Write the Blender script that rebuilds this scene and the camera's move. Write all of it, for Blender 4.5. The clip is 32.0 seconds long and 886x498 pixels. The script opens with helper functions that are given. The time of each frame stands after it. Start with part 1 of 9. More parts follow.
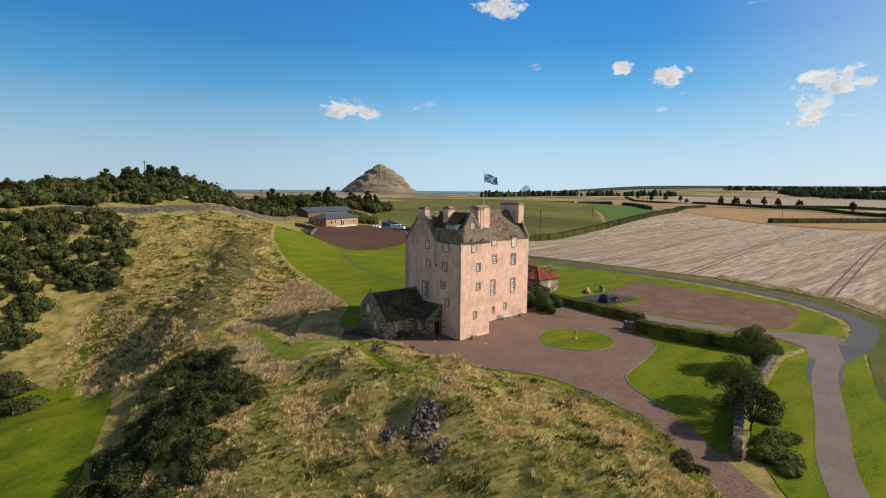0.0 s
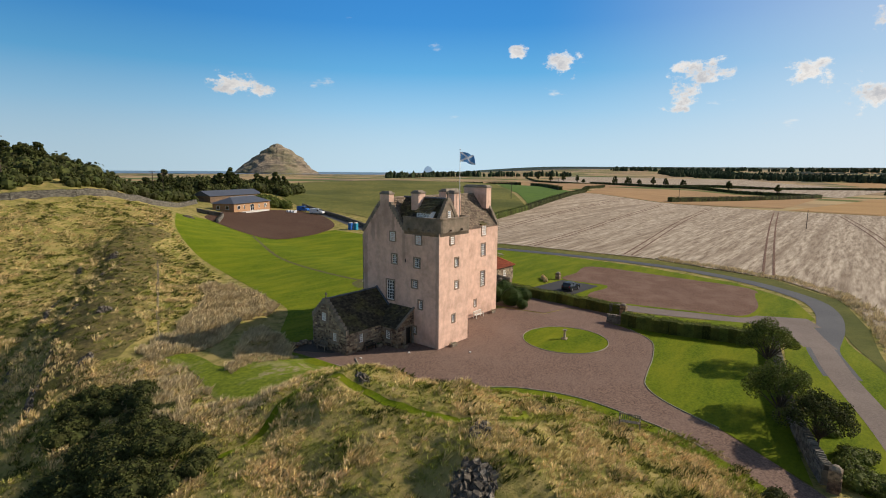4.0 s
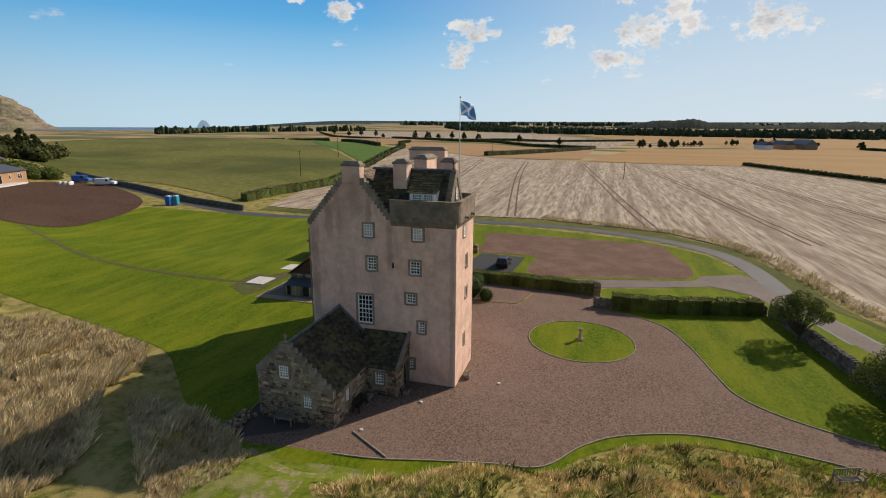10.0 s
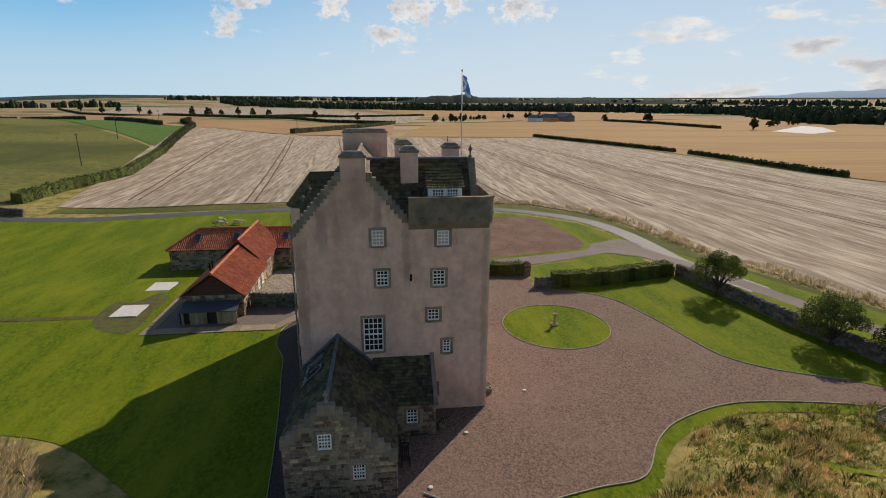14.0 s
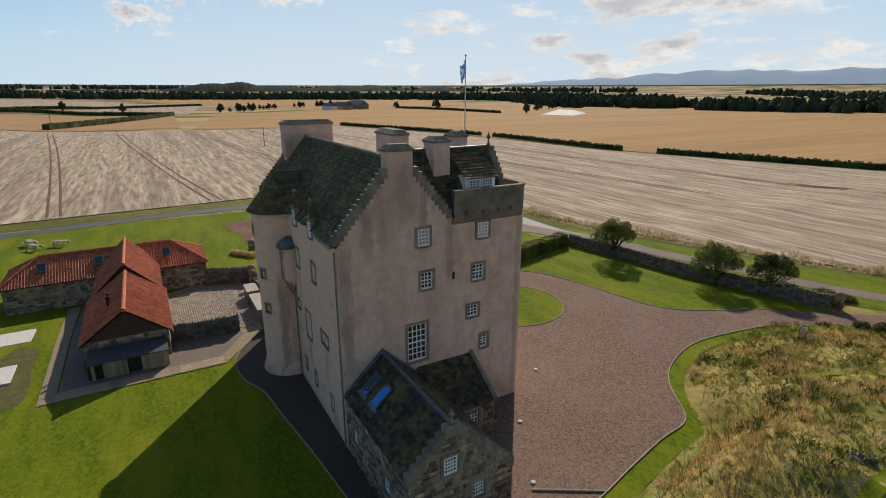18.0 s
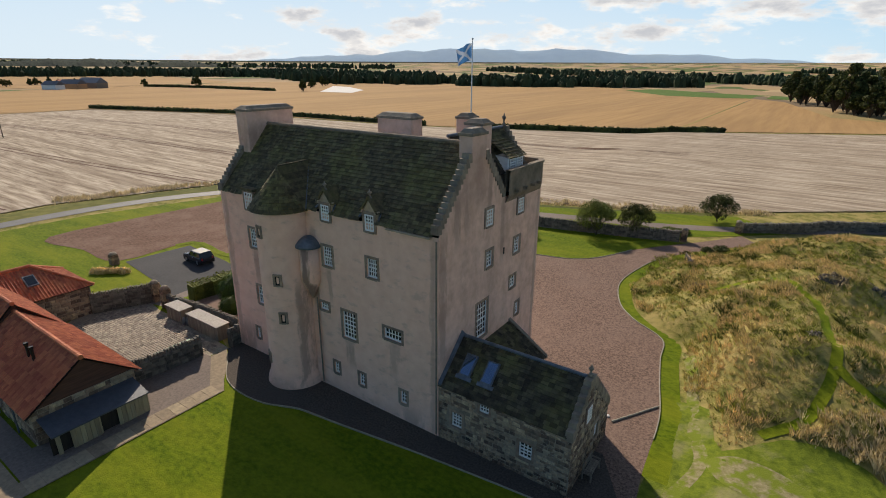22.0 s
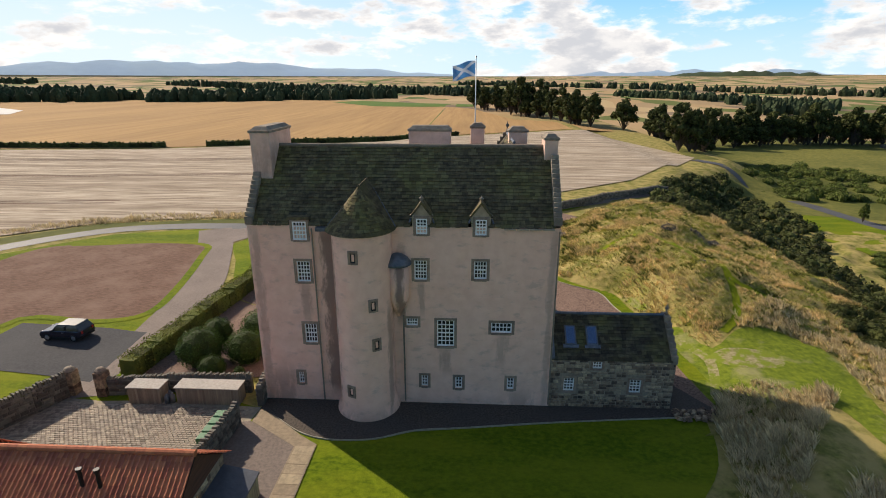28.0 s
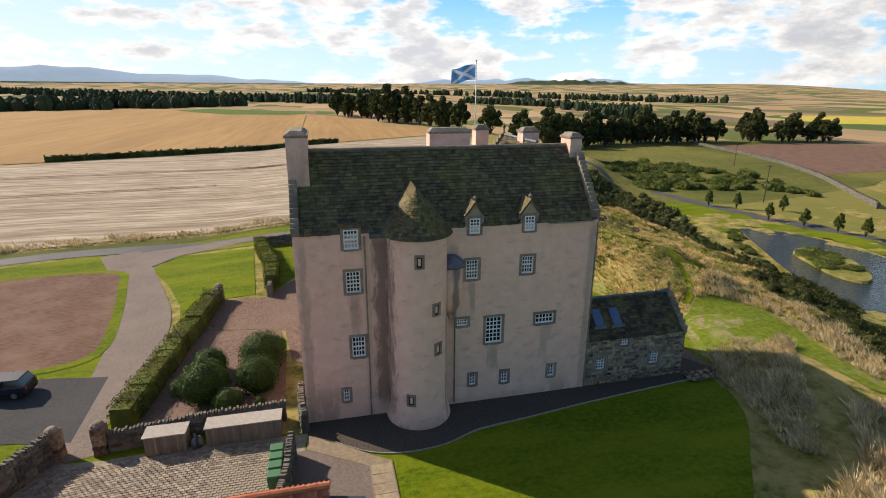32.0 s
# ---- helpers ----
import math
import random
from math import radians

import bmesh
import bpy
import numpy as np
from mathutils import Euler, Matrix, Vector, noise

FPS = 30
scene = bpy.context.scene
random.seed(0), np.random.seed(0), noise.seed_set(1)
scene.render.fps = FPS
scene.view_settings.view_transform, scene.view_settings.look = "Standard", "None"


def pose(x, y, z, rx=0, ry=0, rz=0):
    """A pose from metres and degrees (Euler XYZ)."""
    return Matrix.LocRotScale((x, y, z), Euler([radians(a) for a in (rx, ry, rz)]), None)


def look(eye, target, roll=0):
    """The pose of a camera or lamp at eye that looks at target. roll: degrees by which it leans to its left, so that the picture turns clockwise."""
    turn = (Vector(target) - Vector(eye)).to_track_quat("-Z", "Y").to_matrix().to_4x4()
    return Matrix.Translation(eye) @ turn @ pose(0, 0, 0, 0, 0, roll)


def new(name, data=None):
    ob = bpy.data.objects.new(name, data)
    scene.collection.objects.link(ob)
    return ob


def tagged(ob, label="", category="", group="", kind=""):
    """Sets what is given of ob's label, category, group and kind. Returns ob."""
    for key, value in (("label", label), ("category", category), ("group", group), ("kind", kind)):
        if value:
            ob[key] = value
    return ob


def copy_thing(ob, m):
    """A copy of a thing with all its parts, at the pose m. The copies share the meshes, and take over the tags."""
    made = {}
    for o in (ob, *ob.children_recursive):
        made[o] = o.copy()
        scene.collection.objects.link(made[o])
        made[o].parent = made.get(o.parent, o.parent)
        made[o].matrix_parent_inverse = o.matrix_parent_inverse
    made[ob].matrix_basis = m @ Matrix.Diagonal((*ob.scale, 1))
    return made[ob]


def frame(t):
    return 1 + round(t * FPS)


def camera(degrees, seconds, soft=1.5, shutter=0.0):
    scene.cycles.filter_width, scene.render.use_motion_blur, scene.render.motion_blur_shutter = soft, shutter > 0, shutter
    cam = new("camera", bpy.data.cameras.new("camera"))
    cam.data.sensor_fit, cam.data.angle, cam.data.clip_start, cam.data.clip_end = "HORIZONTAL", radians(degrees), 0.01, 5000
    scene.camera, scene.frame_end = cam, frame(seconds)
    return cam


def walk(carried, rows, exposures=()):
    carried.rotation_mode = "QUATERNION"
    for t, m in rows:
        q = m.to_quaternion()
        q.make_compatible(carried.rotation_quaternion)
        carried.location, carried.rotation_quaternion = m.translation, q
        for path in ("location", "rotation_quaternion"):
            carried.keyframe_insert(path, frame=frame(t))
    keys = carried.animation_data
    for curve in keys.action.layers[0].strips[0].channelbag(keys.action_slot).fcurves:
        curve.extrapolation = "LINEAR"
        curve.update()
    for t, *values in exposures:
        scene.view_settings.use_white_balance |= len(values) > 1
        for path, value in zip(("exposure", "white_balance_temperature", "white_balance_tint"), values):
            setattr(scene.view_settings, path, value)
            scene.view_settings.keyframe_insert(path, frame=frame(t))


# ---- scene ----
cam = camera(81.1, 32.0, soft=1.0)


def view(x, y, z, yaw, pitch, roll):
    """A camera pose from its place, heading, tilt and lean."""
    return pose(x, y, z, 0, 0, yaw) @ pose(0, 0, 0, 90 + pitch) @ pose(0, 0, 0, 0, 0, roll)


# seconds, x, y, z, heading, tilt, lean
PATH = [
    (0, -44.72, -49.39, 19.94, -40.13, -6.60, 0.51),
    (0.5, -44.83, -48.18, 19.96, -40.75, -6.89, 0.45),
    (1, -44.90, -46.76, 19.96, -41.43, -7.01, 0.41),
    (1.5, -44.83, -45.16, 19.97, -42.16, -7.20, 0.43),
    (2, -44.57, -43.40, 19.93, -43.58, -7.41, 0.48),
    (2.5, -44.27, -41.43, 19.95, -46.11, -7.67, 0.50),
    (3, -43.88, -39.46, 19.88, -48.22, -7.90, 0.45),
    (3.5, -43.38, -37.43, 19.85, -49.56, -8.23, 0.47),
    (4, -42.85, -35.34, 19.84, -50.91, -8.59, 0.47),
    (5, -41.75, -31.06, 19.87, -53.71, -9.35, 0.45),
    (6, -40.59, -26.70, 19.92, -56.73, -10.15, 0.40),
    (7, -39.37, -22.49, 19.94, -60.14, -10.94, 0.36),
    (8, -38.14, -18.25, 19.96, -64.01, -11.74, 0.32),
    (9, -36.95, -13.96, 19.98, -68.44, -12.52, 0.30),
    (10, -35.88, -9.47, 20.02, -73.69, -13.30, 0.33),
    (11, -34.78, -5.04, 20.06, -79.34, -14.04, 0.34),
    (12, -33.54, -0.81, 20.12, -85.26, -14.74, 0.32),
    (13, -32.22, 3.18, 20.19, -91.24, -15.35, 0.29),
    (14, -30.91, 6.66, 20.21, -96.76, -15.79, 0.26),
    (15, -29.56, 9.92, 20.22, -102.21, -16.11, 0.24),
    (16, -28.12, 13.13, 20.23, -107.77, -16.32, 0.24),
    (17, -26.57, 16.47, 20.31, -113.66, -16.23, 0.41),
    (17.5, -25.75, 18.20, 20.25, -116.69, -16.46, 0.29),
    (18, -24.90, 19.99, 20.10, -119.79, -16.98, -0.03),
    (18.5, -23.83, 21.66, 20.12, -122.92, -17.40, -0.17),
    (19, -22.61, 23.12, 20.20, -125.95, -18.03, 0.28),
    (19.5, -21.74, 24.75, 20.27, -128.73, -17.91, 0.14),
    (20, -20.73, 26.32, 20.27, -131.60, -17.76, -0.07),
    (20.5, -19.33, 27.94, 20.28, -134.91, -18.82, -0.12),
    (21, -17.56, 29.41, 20.24, -138.49, -19.40, 0.14),
    (21.5, -16.13, 31.07, 20.44, -141.85, -19.41, 0.11),
    (22, -14.49, 32.47, 20.47, -145.10, -19.31, 0.30),
    (23, -11.01, 34.93, 20.44, -151.45, -19.08, 0.04),
    (24, -7.44, 37.20, 20.40, -157.59, -18.70, -0.06),
    (25, -3.90, 39.15, 20.37, -163.38, -18.28, -0.07),
    (26, -0.55, 40.54, 20.40, -168.55, -18.02, -0.05),
    (27, 2.56, 41.38, 20.46, -173.08, -17.95, -0.03),
    (28, 5.50, 41.83, 20.51, -177.18, -17.90, 0.00),
    (29, 8.14, 42.04, 20.48, -180.79, -17.80, 0.07),
    (30, 10.82, 41.98, 20.42, -184.45, -17.64, 0.13),
    (31, 13.83, 41.70, 20.32, -188.68, -17.42, 0.16),
    (32, 17.08, 41.17, 20.19, -193.31, -17.14, 0.16),
]
EXPOSURES = [(0, 0.1, 7500, 12), (8, 0.0, 7500, 12), (16, -0.02, 7400, 12), (22, 0.20, 7500, 12), (28, 0.44, 7600, 13), (32, 0.50, 7600, 13)]
walk(cam, [(t, view(*p)) for t, *p in PATH], EXPOSURES)

# ---- daylight ----
SUN_TO = Vector((0.785, -0.62, 0.637)).normalized()
sun_data = bpy.data.lights.new("sun", "SUN")
sun_data.energy, sun_data.angle, sun_data.color = 4.4, radians(0.53), (1.0, 0.94, 0.86)
sun = new("sun", sun_data)
sun.matrix_world = look((60, -50, 60), Vector((60, -50, 60)) - SUN_TO)

world = bpy.data.worlds.new("world")
scene.world = world
world.use_nodes = True
wn = world.node_tree.nodes
sky = wn.new("ShaderNodeTexSky")
sky.sky_type, sky.sun_disc = "NISHITA", False
sky.sun_elevation = math.asin(SUN_TO.z)
sky.sun_rotation = math.atan2(SUN_TO.x, SUN_TO.y)
sky.altitude, sky.air_density, sky.dust_density, sky.ozone_density = 50, 1.0, 0.4, 1.0
world.node_tree.links.new(sky.outputs[0], wn["Background"].inputs[0])
wn["Background"].inputs[1].default_value = 0.106


# ---- materials ----
def material(name, c1, c2, scale=2.0, rough=0.9, bump=0.3, bscale=20.0, c3=None, s3=0.3, a3=0.6, island=0.0, obj=0.0, metal=0.0,
             spec=0.3, stretch=(1, 1, 1), stretch3=(1, 1, 1), edge3=(0.45, 0.7), thin=0.0):
    """Two colours mixed by fine noise, a third by broad stains, and relief; island and obj vary it from piece to piece."""
    m = bpy.data.materials.new(name)
    m.use_nodes = True
    nt, n = m.node_tree, m.node_tree.nodes
    b = n["Principled BSDF"]
    b.inputs["Roughness"].default_value, b.inputs["Metallic"].default_value = rough, metal
    b.inputs["Specular IOR Level"].default_value = spec
    tc = n.new("ShaderNodeTexCoord")

    def noise_at(sc, st, detail=6.0):
        mp = n.new("ShaderNodeMapping")
        mp.inputs["Scale"].default_value = st
        nt.links.new(tc.outputs["Object"], mp.inputs[0])
        tx = n.new("ShaderNodeTexNoise")
        tx.inputs["Scale"].default_value, tx.inputs["Detail"].default_value = sc, detail
        tx.inputs["Roughness"].default_value = 0.62
        nt.links.new(mp.outputs[0], tx.inputs["Vector"])
        return tx

    def mix(fac, a, bcol, kind="MIX"):
        mx = n.new("ShaderNodeMix")
        mx.data_type, mx.blend_type = "RGBA", kind
        for sock, val in ((mx.inputs[0], fac), (mx.inputs[6], a), (mx.inputs[7], bcol)):
            if hasattr(val, "is_output"):
                nt.links.new(val, sock)
            elif isinstance(val, (int, float)):
                sock.default_value = val
            else:
                sock.default_value = (*val, 1)
        return mx.outputs[2]

    def ranged(out, lo, hi, a=0.0, z=1.0):
        r = n.new("ShaderNodeMapRange")
        for i, v in zip((1, 2, 3, 4), (lo, hi, a, z)):
            r.inputs[i].default_value = v
        nt.links.new(out, r.inputs[0])
        return r.outputs[0]

    col = mix(ranged(noise_at(scale, stretch).outputs[0], 0.35, 0.65), c1, c2)
    if c3 is not None:
        col = mix(ranged(noise_at(s3, stretch3).outputs[0], edge3[0], edge3[1], 0, a3), col, c3)
    if island or obj:
        src = n.new("ShaderNodeNewGeometry").outputs["Random Per Island"] if island else n.new("ShaderNodeObjectInfo").outputs["Random"]
        k = island or obj
        hs = n.new("ShaderNodeHueSaturation")
        nt.links.new(ranged(src, 0, 1, 1 - k, 1 + k), hs.inputs["Value"])
        nt.links.new(ranged(src, 0, 1, 0.5 - 0.03 * k, 0.5 + 0.03 * k), hs.inputs["Hue"])
        nt.links.new(col, hs.inputs["Color"])
        col = hs.outputs[0]
    nt.links.new(col, b.inputs["Base Color"])
    if bump:
        bp = n.new("ShaderNodeBump")
        bp.inputs["Strength"].default_value, bp.inputs["Distance"].default_value = bump, 0.6 / bscale
        nt.links.new(noise_at(bscale, (1, 1, 1), 4).outputs[0], bp.inputs["Height"])
        nt.links.new(bp.outputs[0], b.inputs["Normal"])
    if thin:
        # leaves and blades let some light through
        tr, mx = n.new("ShaderNodeBsdfTranslucent"), n.new("ShaderNodeMixShader")
        nt.links.new(col, tr.inputs[0])
        mx.inputs[0].default_value = thin
        nt.links.new(b.outputs[0], mx.inputs[1])
        nt.links.new(tr.outputs[0], mx.inputs[2])
        nt.links.new(mx.outputs[0], n["Material Output"].inputs[0])
    return m


HARL = material("pink lime harl", (0.83, 0.575, 0.46), (0.70, 0.46, 0.355), 1.6, 0.95, 0.4, 18, (0.45, 0.28, 0.215), 0.7, 0.62, stretch3=(1, 1, 0.8), spec=0.15)
HARL_WORN = material("worn pink harl", (0.90, 0.60, 0.46), (0.82, 0.52, 0.385), 1.4, 0.95, 0.4, 22, (0.60, 0.40, 0.31), 1.1, 0.6, stretch3=(1, 1, 2.2), edge3=(0.56, 0.68), spec=0.15)
SURROUND = material("brownish dressed sandstone", (0.37, 0.275, 0.205), (0.25, 0.185, 0.14), 3.0, 0.9, 0.5, 30, (0.13, 0.105, 0.085), 1.4, 0.6, obj=0.15, spec=0.2)
DRESSED = material("weathered sandstone", (0.30, 0.25, 0.19), (0.22, 0.18, 0.14), 3.0, 0.9, 0.5, 30, (0.10, 0.09, 0.075), 0.9, 0.6, obj=0.18, spec=0.2)
CREAM_STONE = material("pale carved sandstone", (0.50, 0.40, 0.28), (0.38, 0.30, 0.21), 3.0, 0.9, 0.4, 30, (0.16, 0.13, 0.10), 1.2, 0.5, spec=0.2)
PARAPET = material("lichened parapet stone", (0.29, 0.225, 0.17), (0.20, 0.165, 0.125), 2.0, 0.92, 0.5, 25, (0.09, 0.085, 0.06), 0.8, 0.7, spec=0.2)
SLATE = material("mossy stone slates", (0.165, 0.128, 0.068), (0.07, 0.056, 0.034), 3.5, 0.92, 0.5, 40, (0.16, 0.142, 0.042), 0.35, 0.75, island=0.35, spec=0.25)
# paler copy of SLATE with the south slope's sunlight in its colour
SLATE_SUNLIT = material("dry stone slates in sunlit tone", (0.25, 0.19, 0.14), (0.13, 0.098, 0.072), 3.5, 0.92, 0.5, 40, (0.085, 0.075, 0.055), 0.5, 0.6, island=0.35, spec=0.2)
SLATE_DARK = material("dark wet-look slates", (0.10, 0.082, 0.054), (0.045, 0.038, 0.027), 3, 0.92, 0.4, 40, (0.14, 0.125, 0.045), 0.5, 0.75, island=0.4, spec=0.2)
LEAD = material("lead sheet", (0.17, 0.19, 0.22), (0.10, 0.115, 0.135), 3, 0.55, 0.2, 12, metal=0.4)
RUBBLE = material("rubble sandstone", (0.34, 0.23, 0.15), (0.11, 0.078, 0.055), 4.5, 0.92, 0.7, 25, (0.10, 0.085, 0.07), 1.2, 0.7, obj=0.55, spec=0.2)
RUBBLE_I = material("rubble stones", (0.40, 0.29, 0.195), (0.20, 0.15, 0.11), 3.5, 0.92, 0.6, 25, (0.13, 0.115, 0.095), 0.8, 0.5, island=0.6, spec=0.2)
MORTAR = material("lime mortar", (0.36, 0.30, 0.225), (0.25, 0.21, 0.16), 6, 0.95, 0.5, 40, (0.12, 0.10, 0.085), 0.7, 0.5, spec=0.1)
DRYSTONE = material("drystone walling", (0.17, 0.155, 0.13), (0.10, 0.095, 0.082), 3, 0.95, 0.6, 20, (0.22, 0.205, 0.17), 1.0, 0.5, island=0.4, spec=0.15)
WHITE = material("white painted sash", (0.88, 0.88, 0.86), (0.82, 0.82, 0.80), 8, 0.5, 0.1, 30, obj=0.05)
DARK_WOOD = material("dark door timber", (0.035, 0.028, 0.022), (0.02, 0.017, 0.014), 9, 0.6, 0.3, 30, stretch=(1, 1, 0.1))
GABLE_WOOD = material("red-brown stained boards", (0.13, 0.06, 0.042), (0.085, 0.04, 0.03), 9, 0.75, 0.3, 30, stretch=(1, 0.1, 1))
GREY_WOOD = material("weathered grey boards", (0.26, 0.22, 0.17), (0.18, 0.15, 0.12), 7, 0.9, 0.4, 30, stretch=(1, 1, 0.12), obj=0.2)
PALE_WOOD = material("pale larch boards", (0.34, 0.29, 0.18), (0.25, 0.21, 0.13), 7, 0.85, 0.4, 30, stretch=(1, 1, 0.12), obj=0.2)
EDGING = material("pale timber edging", (0.36, 0.33, 0.26), (0.25, 0.23, 0.18), 5, 0.9, 0.3, 30)
PANTILE = material("red clay pantiles", (0.52, 0.165, 0.088), (0.43, 0.128, 0.066), 2.5, 0.8, 0.3, 30, (0.24, 0.08, 0.05), 0.5, 0.35, island=0.22, spec=0.3)
RIDGE_TILE = material("orange ridge tiles", (0.50, 0.16, 0.075), (0.40, 0.12, 0.06), 3, 0.8, 0.2, 30, obj=0.12)
GRAVEL = material("pinkish-brown gravel", (0.27, 0.178, 0.138), (0.085, 0.056, 0.045), 8, 0.95, 1.0, 22, (0.235, 0.165, 0.135), 0.13, 0.45, spec=0.15)
GRAVEL_DARK = material("dark whin chippings", (0.115, 0.095, 0.08), (0.045, 0.038, 0.032), 9, 0.95, 0.8, 28, (0.07, 0.06, 0.055), 0.3, 0.6, spec=0.2)
EARTH = material("raked red earth", (0.205, 0.122, 0.089), (0.115, 0.068, 0.05), 3.4, 0.97, 1.0, 9, (0.25, 0.165, 0.125), 0.25, 0.6, stretch=(0.4, 1.6, 1), spec=0.1)
EARTH_DARK = material("bare brown earth", (0.12, 0.068, 0.045), (0.055, 0.032, 0.022), 2.5, 0.97, 0.8, 6, (0.11, 0.07, 0.05), 0.08, 0.6, spec=0.1)
TARMAC = material("grey tarmac", (0.075, 0.075, 0.08), (0.055, 0.056, 0.06), 6, 0.7, 0.4, 30, (0.10, 0.097, 0.097), 0.12, 0.6, spec=0.35)
BAY_TARMAC = material("dark fresh tarmac", (0.06, 0.06, 0.064), (0.042, 0.043, 0.046), 6, 0.9, 0.5, 30, (0.075, 0.073, 0.073), 0.12, 0.6, spec=0.15)
TARMAC_PALE = material("pinkish chip-sealed drive", (0.20, 0.158, 0.135), (0.135, 0.108, 0.093), 6, 0.9, 0.5, 26, (0.24, 0.19, 0.165), 0.15, 0.6, spec=0.25)
FLAG = material("sandstone paving", (0.34, 0.265, 0.175), (0.24, 0.19, 0.13), 4, 0.9, 0.3, 25, obj=0.15)
SETT = material("granite setts", (0.36, 0.30, 0.235), (0.21, 0.175, 0.14), 5, 0.85, 0.4, 25, (0.17, 0.145, 0.125), 0.5, 0.6, island=0.3, spec=0.3)
LAWN = material("mown lawn", (0.135, 0.182, 0.009), (0.058, 0.098, 0.005), 4.2, 0.95, 1.0, 16, (0.200, 0.215, 0.015), 0.35, 0.7, stretch=(0.7, 1, 1), stretch3=(0.25, 1.0, 1), edge3=(0.42, 0.66), spec=0.08)
# the broad darker third colour puts a cloud shadow into the pasture
PASTURE = material("pasture grass", (0.20, 0.185, 0.05), (0.11, 0.115, 0.03), 0.6, 0.95, 0.6, 4, (0.068, 0.082, 0.02), 0.014, 0.85, edge3=(0.42, 0.58), spec=0.1)
ROUGH = material("rough grass turf", (0.22, 0.205, 0.055), (0.12, 0.13, 0.03), 0.9, 0.97, 1.0, 6, (0.40, 0.30, 0.145), 0.2, 0.75, spec=0.08)
FLAT_GRASS = material("trodden green turf", (0.175, 0.215, 0.022), (0.085, 0.12, 0.014), 2.4, 0.96, 0.9, 12, (0.30, 0.26, 0.14), 0.28, 0.6, spec=0.1, edge3=(0.5, 0.62))
GREEN_FIELD = material("bright green crop", (0.10, 0.17, 0.03), (0.065, 0.12, 0.022), 0.25, 0.95, 0.4, 3, (0.095, 0.16, 0.04), 0.03, 0.6, spec=0.1)
STUBBLE = material("pale stubble field", (0.55, 0.46, 0.355), (0.23, 0.175, 0.125), 1.2, 0.97, 0.8, 3, (0.21, 0.155, 0.108), 0.3, 0.55, stretch=(0.1, 1, 1), stretch3=(0.018, 1, 1), spec=0.1, edge3=(0.47, 0.6))
GOLD = material("golden barley field", (0.43, 0.265, 0.115), (0.34, 0.205, 0.09), 0.35, 0.97, 0.4, 3, (0.25, 0.15, 0.07), 0.03, 0.6, stretch=(1, 0.05, 1), stretch3=(1, 0.1, 1), spec=0.1)
TAN = material("ripe wheat field", (0.40, 0.25, 0.125), (0.33, 0.20, 0.10), 0.2, 0.97, 0.4, 3, (0.24, 0.155, 0.085), 0.012, 0.6, stretch=(1, 0.3, 1), spec=0.1)
FOREST = material("dark wood canopy", (0.050, 0.068, 0.034), (0.032, 0.046, 0.024), 0.3, 0.95, 0.6, 1.2, (0.04, 0.052, 0.022), 0.03, 0.6, island=0.35, spec=0.1)
FAR_WOOD = material("dark distant woodland", (0.034, 0.047, 0.036), (0.020, 0.030, 0.026), 0.05, 0.97, 0.8, 0.2, (0.045, 0.055, 0.035), 0.01, 0.5, spec=0.05)
LEAF = material("broadleaf foliage", (0.13, 0.155, 0.03), (0.075, 0.10, 0.022), 0.8, 0.75, 0, 8, island=0.5, spec=0.25, thin=0.3)
LEAF_DARK = material("gorse foliage", (0.085, 0.092, 0.024), (0.030, 0.040, 0.012), 0.8, 0.8, 0, 8, island=0.55, spec=0.2, thin=0.2)
LEAF_BOX = material("clipped evergreen foliage", (0.055, 0.10, 0.016), (0.03, 0.06, 0.012), 1.2, 0.7, 0, 8, island=0.4, spec=0.2, thin=0.2)
LEAF_HEDGE = material("beech hedge foliage", (0.14, 0.15, 0.03), (0.07, 0.088, 0.02), 0.9, 0.8, 0, 8, island=0.5, spec=0.2, thin=0.25)
STRAW = material("dry straw-coloured grass", (0.98, 0.74, 0.42), (0.56, 0.42, 0.18), 1.8, 0.9, 0, 8, (0.36, 0.34, 0.10), 0.45, 0.6, island=0.3, spec=0.1, thin=0.12)
PALE_STRAW = material("bleached tall grass", (0.80, 0.66, 0.42), (0.50, 0.39, 0.22), 1.6, 0.9, 0, 8, (0.34, 0.29, 0.13), 0.6, 0.45, island=0.3, spec=0.1, thin=0.25)
BLADE = material("green grass blades", (0.43, 0.42, 0.085), (0.16, 0.19, 0.036), 1.5, 0.9, 0, 8, (0.60, 0.50, 0.20), 0.5, 0.5, island=0.35, spec=0.1, thin=0.12)
RANK_SHADE = material("dark rank grass and tussock shade", (0.11, 0.125, 0.028), (0.055, 0.07, 0.018), 1.2, 0.9, 0, 8, island=0.35, spec=0.1, thin=0.4)
CAR_ROOF = material("silver-grey car roof", (0.028, 0.032, 0.042), (0.024, 0.028, 0.036), 3, 0.45, 0, 8, spec=0.35)
SLATE_ONE = material("single mossy slates", (0.165, 0.128, 0.068), (0.07, 0.056, 0.034), 3.5, 0.92, 0.5, 40, (0.16, 0.142, 0.042), 0.35, 0.75, obj=0.35, spec=0.25)
PANTILE_ONE = material("single clay pantiles", (0.52, 0.165, 0.088), (0.43, 0.128, 0.066), 2.5, 0.8, 0.3, 30, (0.24, 0.08, 0.05), 0.5, 0.3, obj=0.22, spec=0.3)
BARK = material("brown bark", (0.10, 0.075, 0.055), (0.055, 0.042, 0.032), 5, 0.95, 0.7, 20, stretch=(1, 1, 0.3))
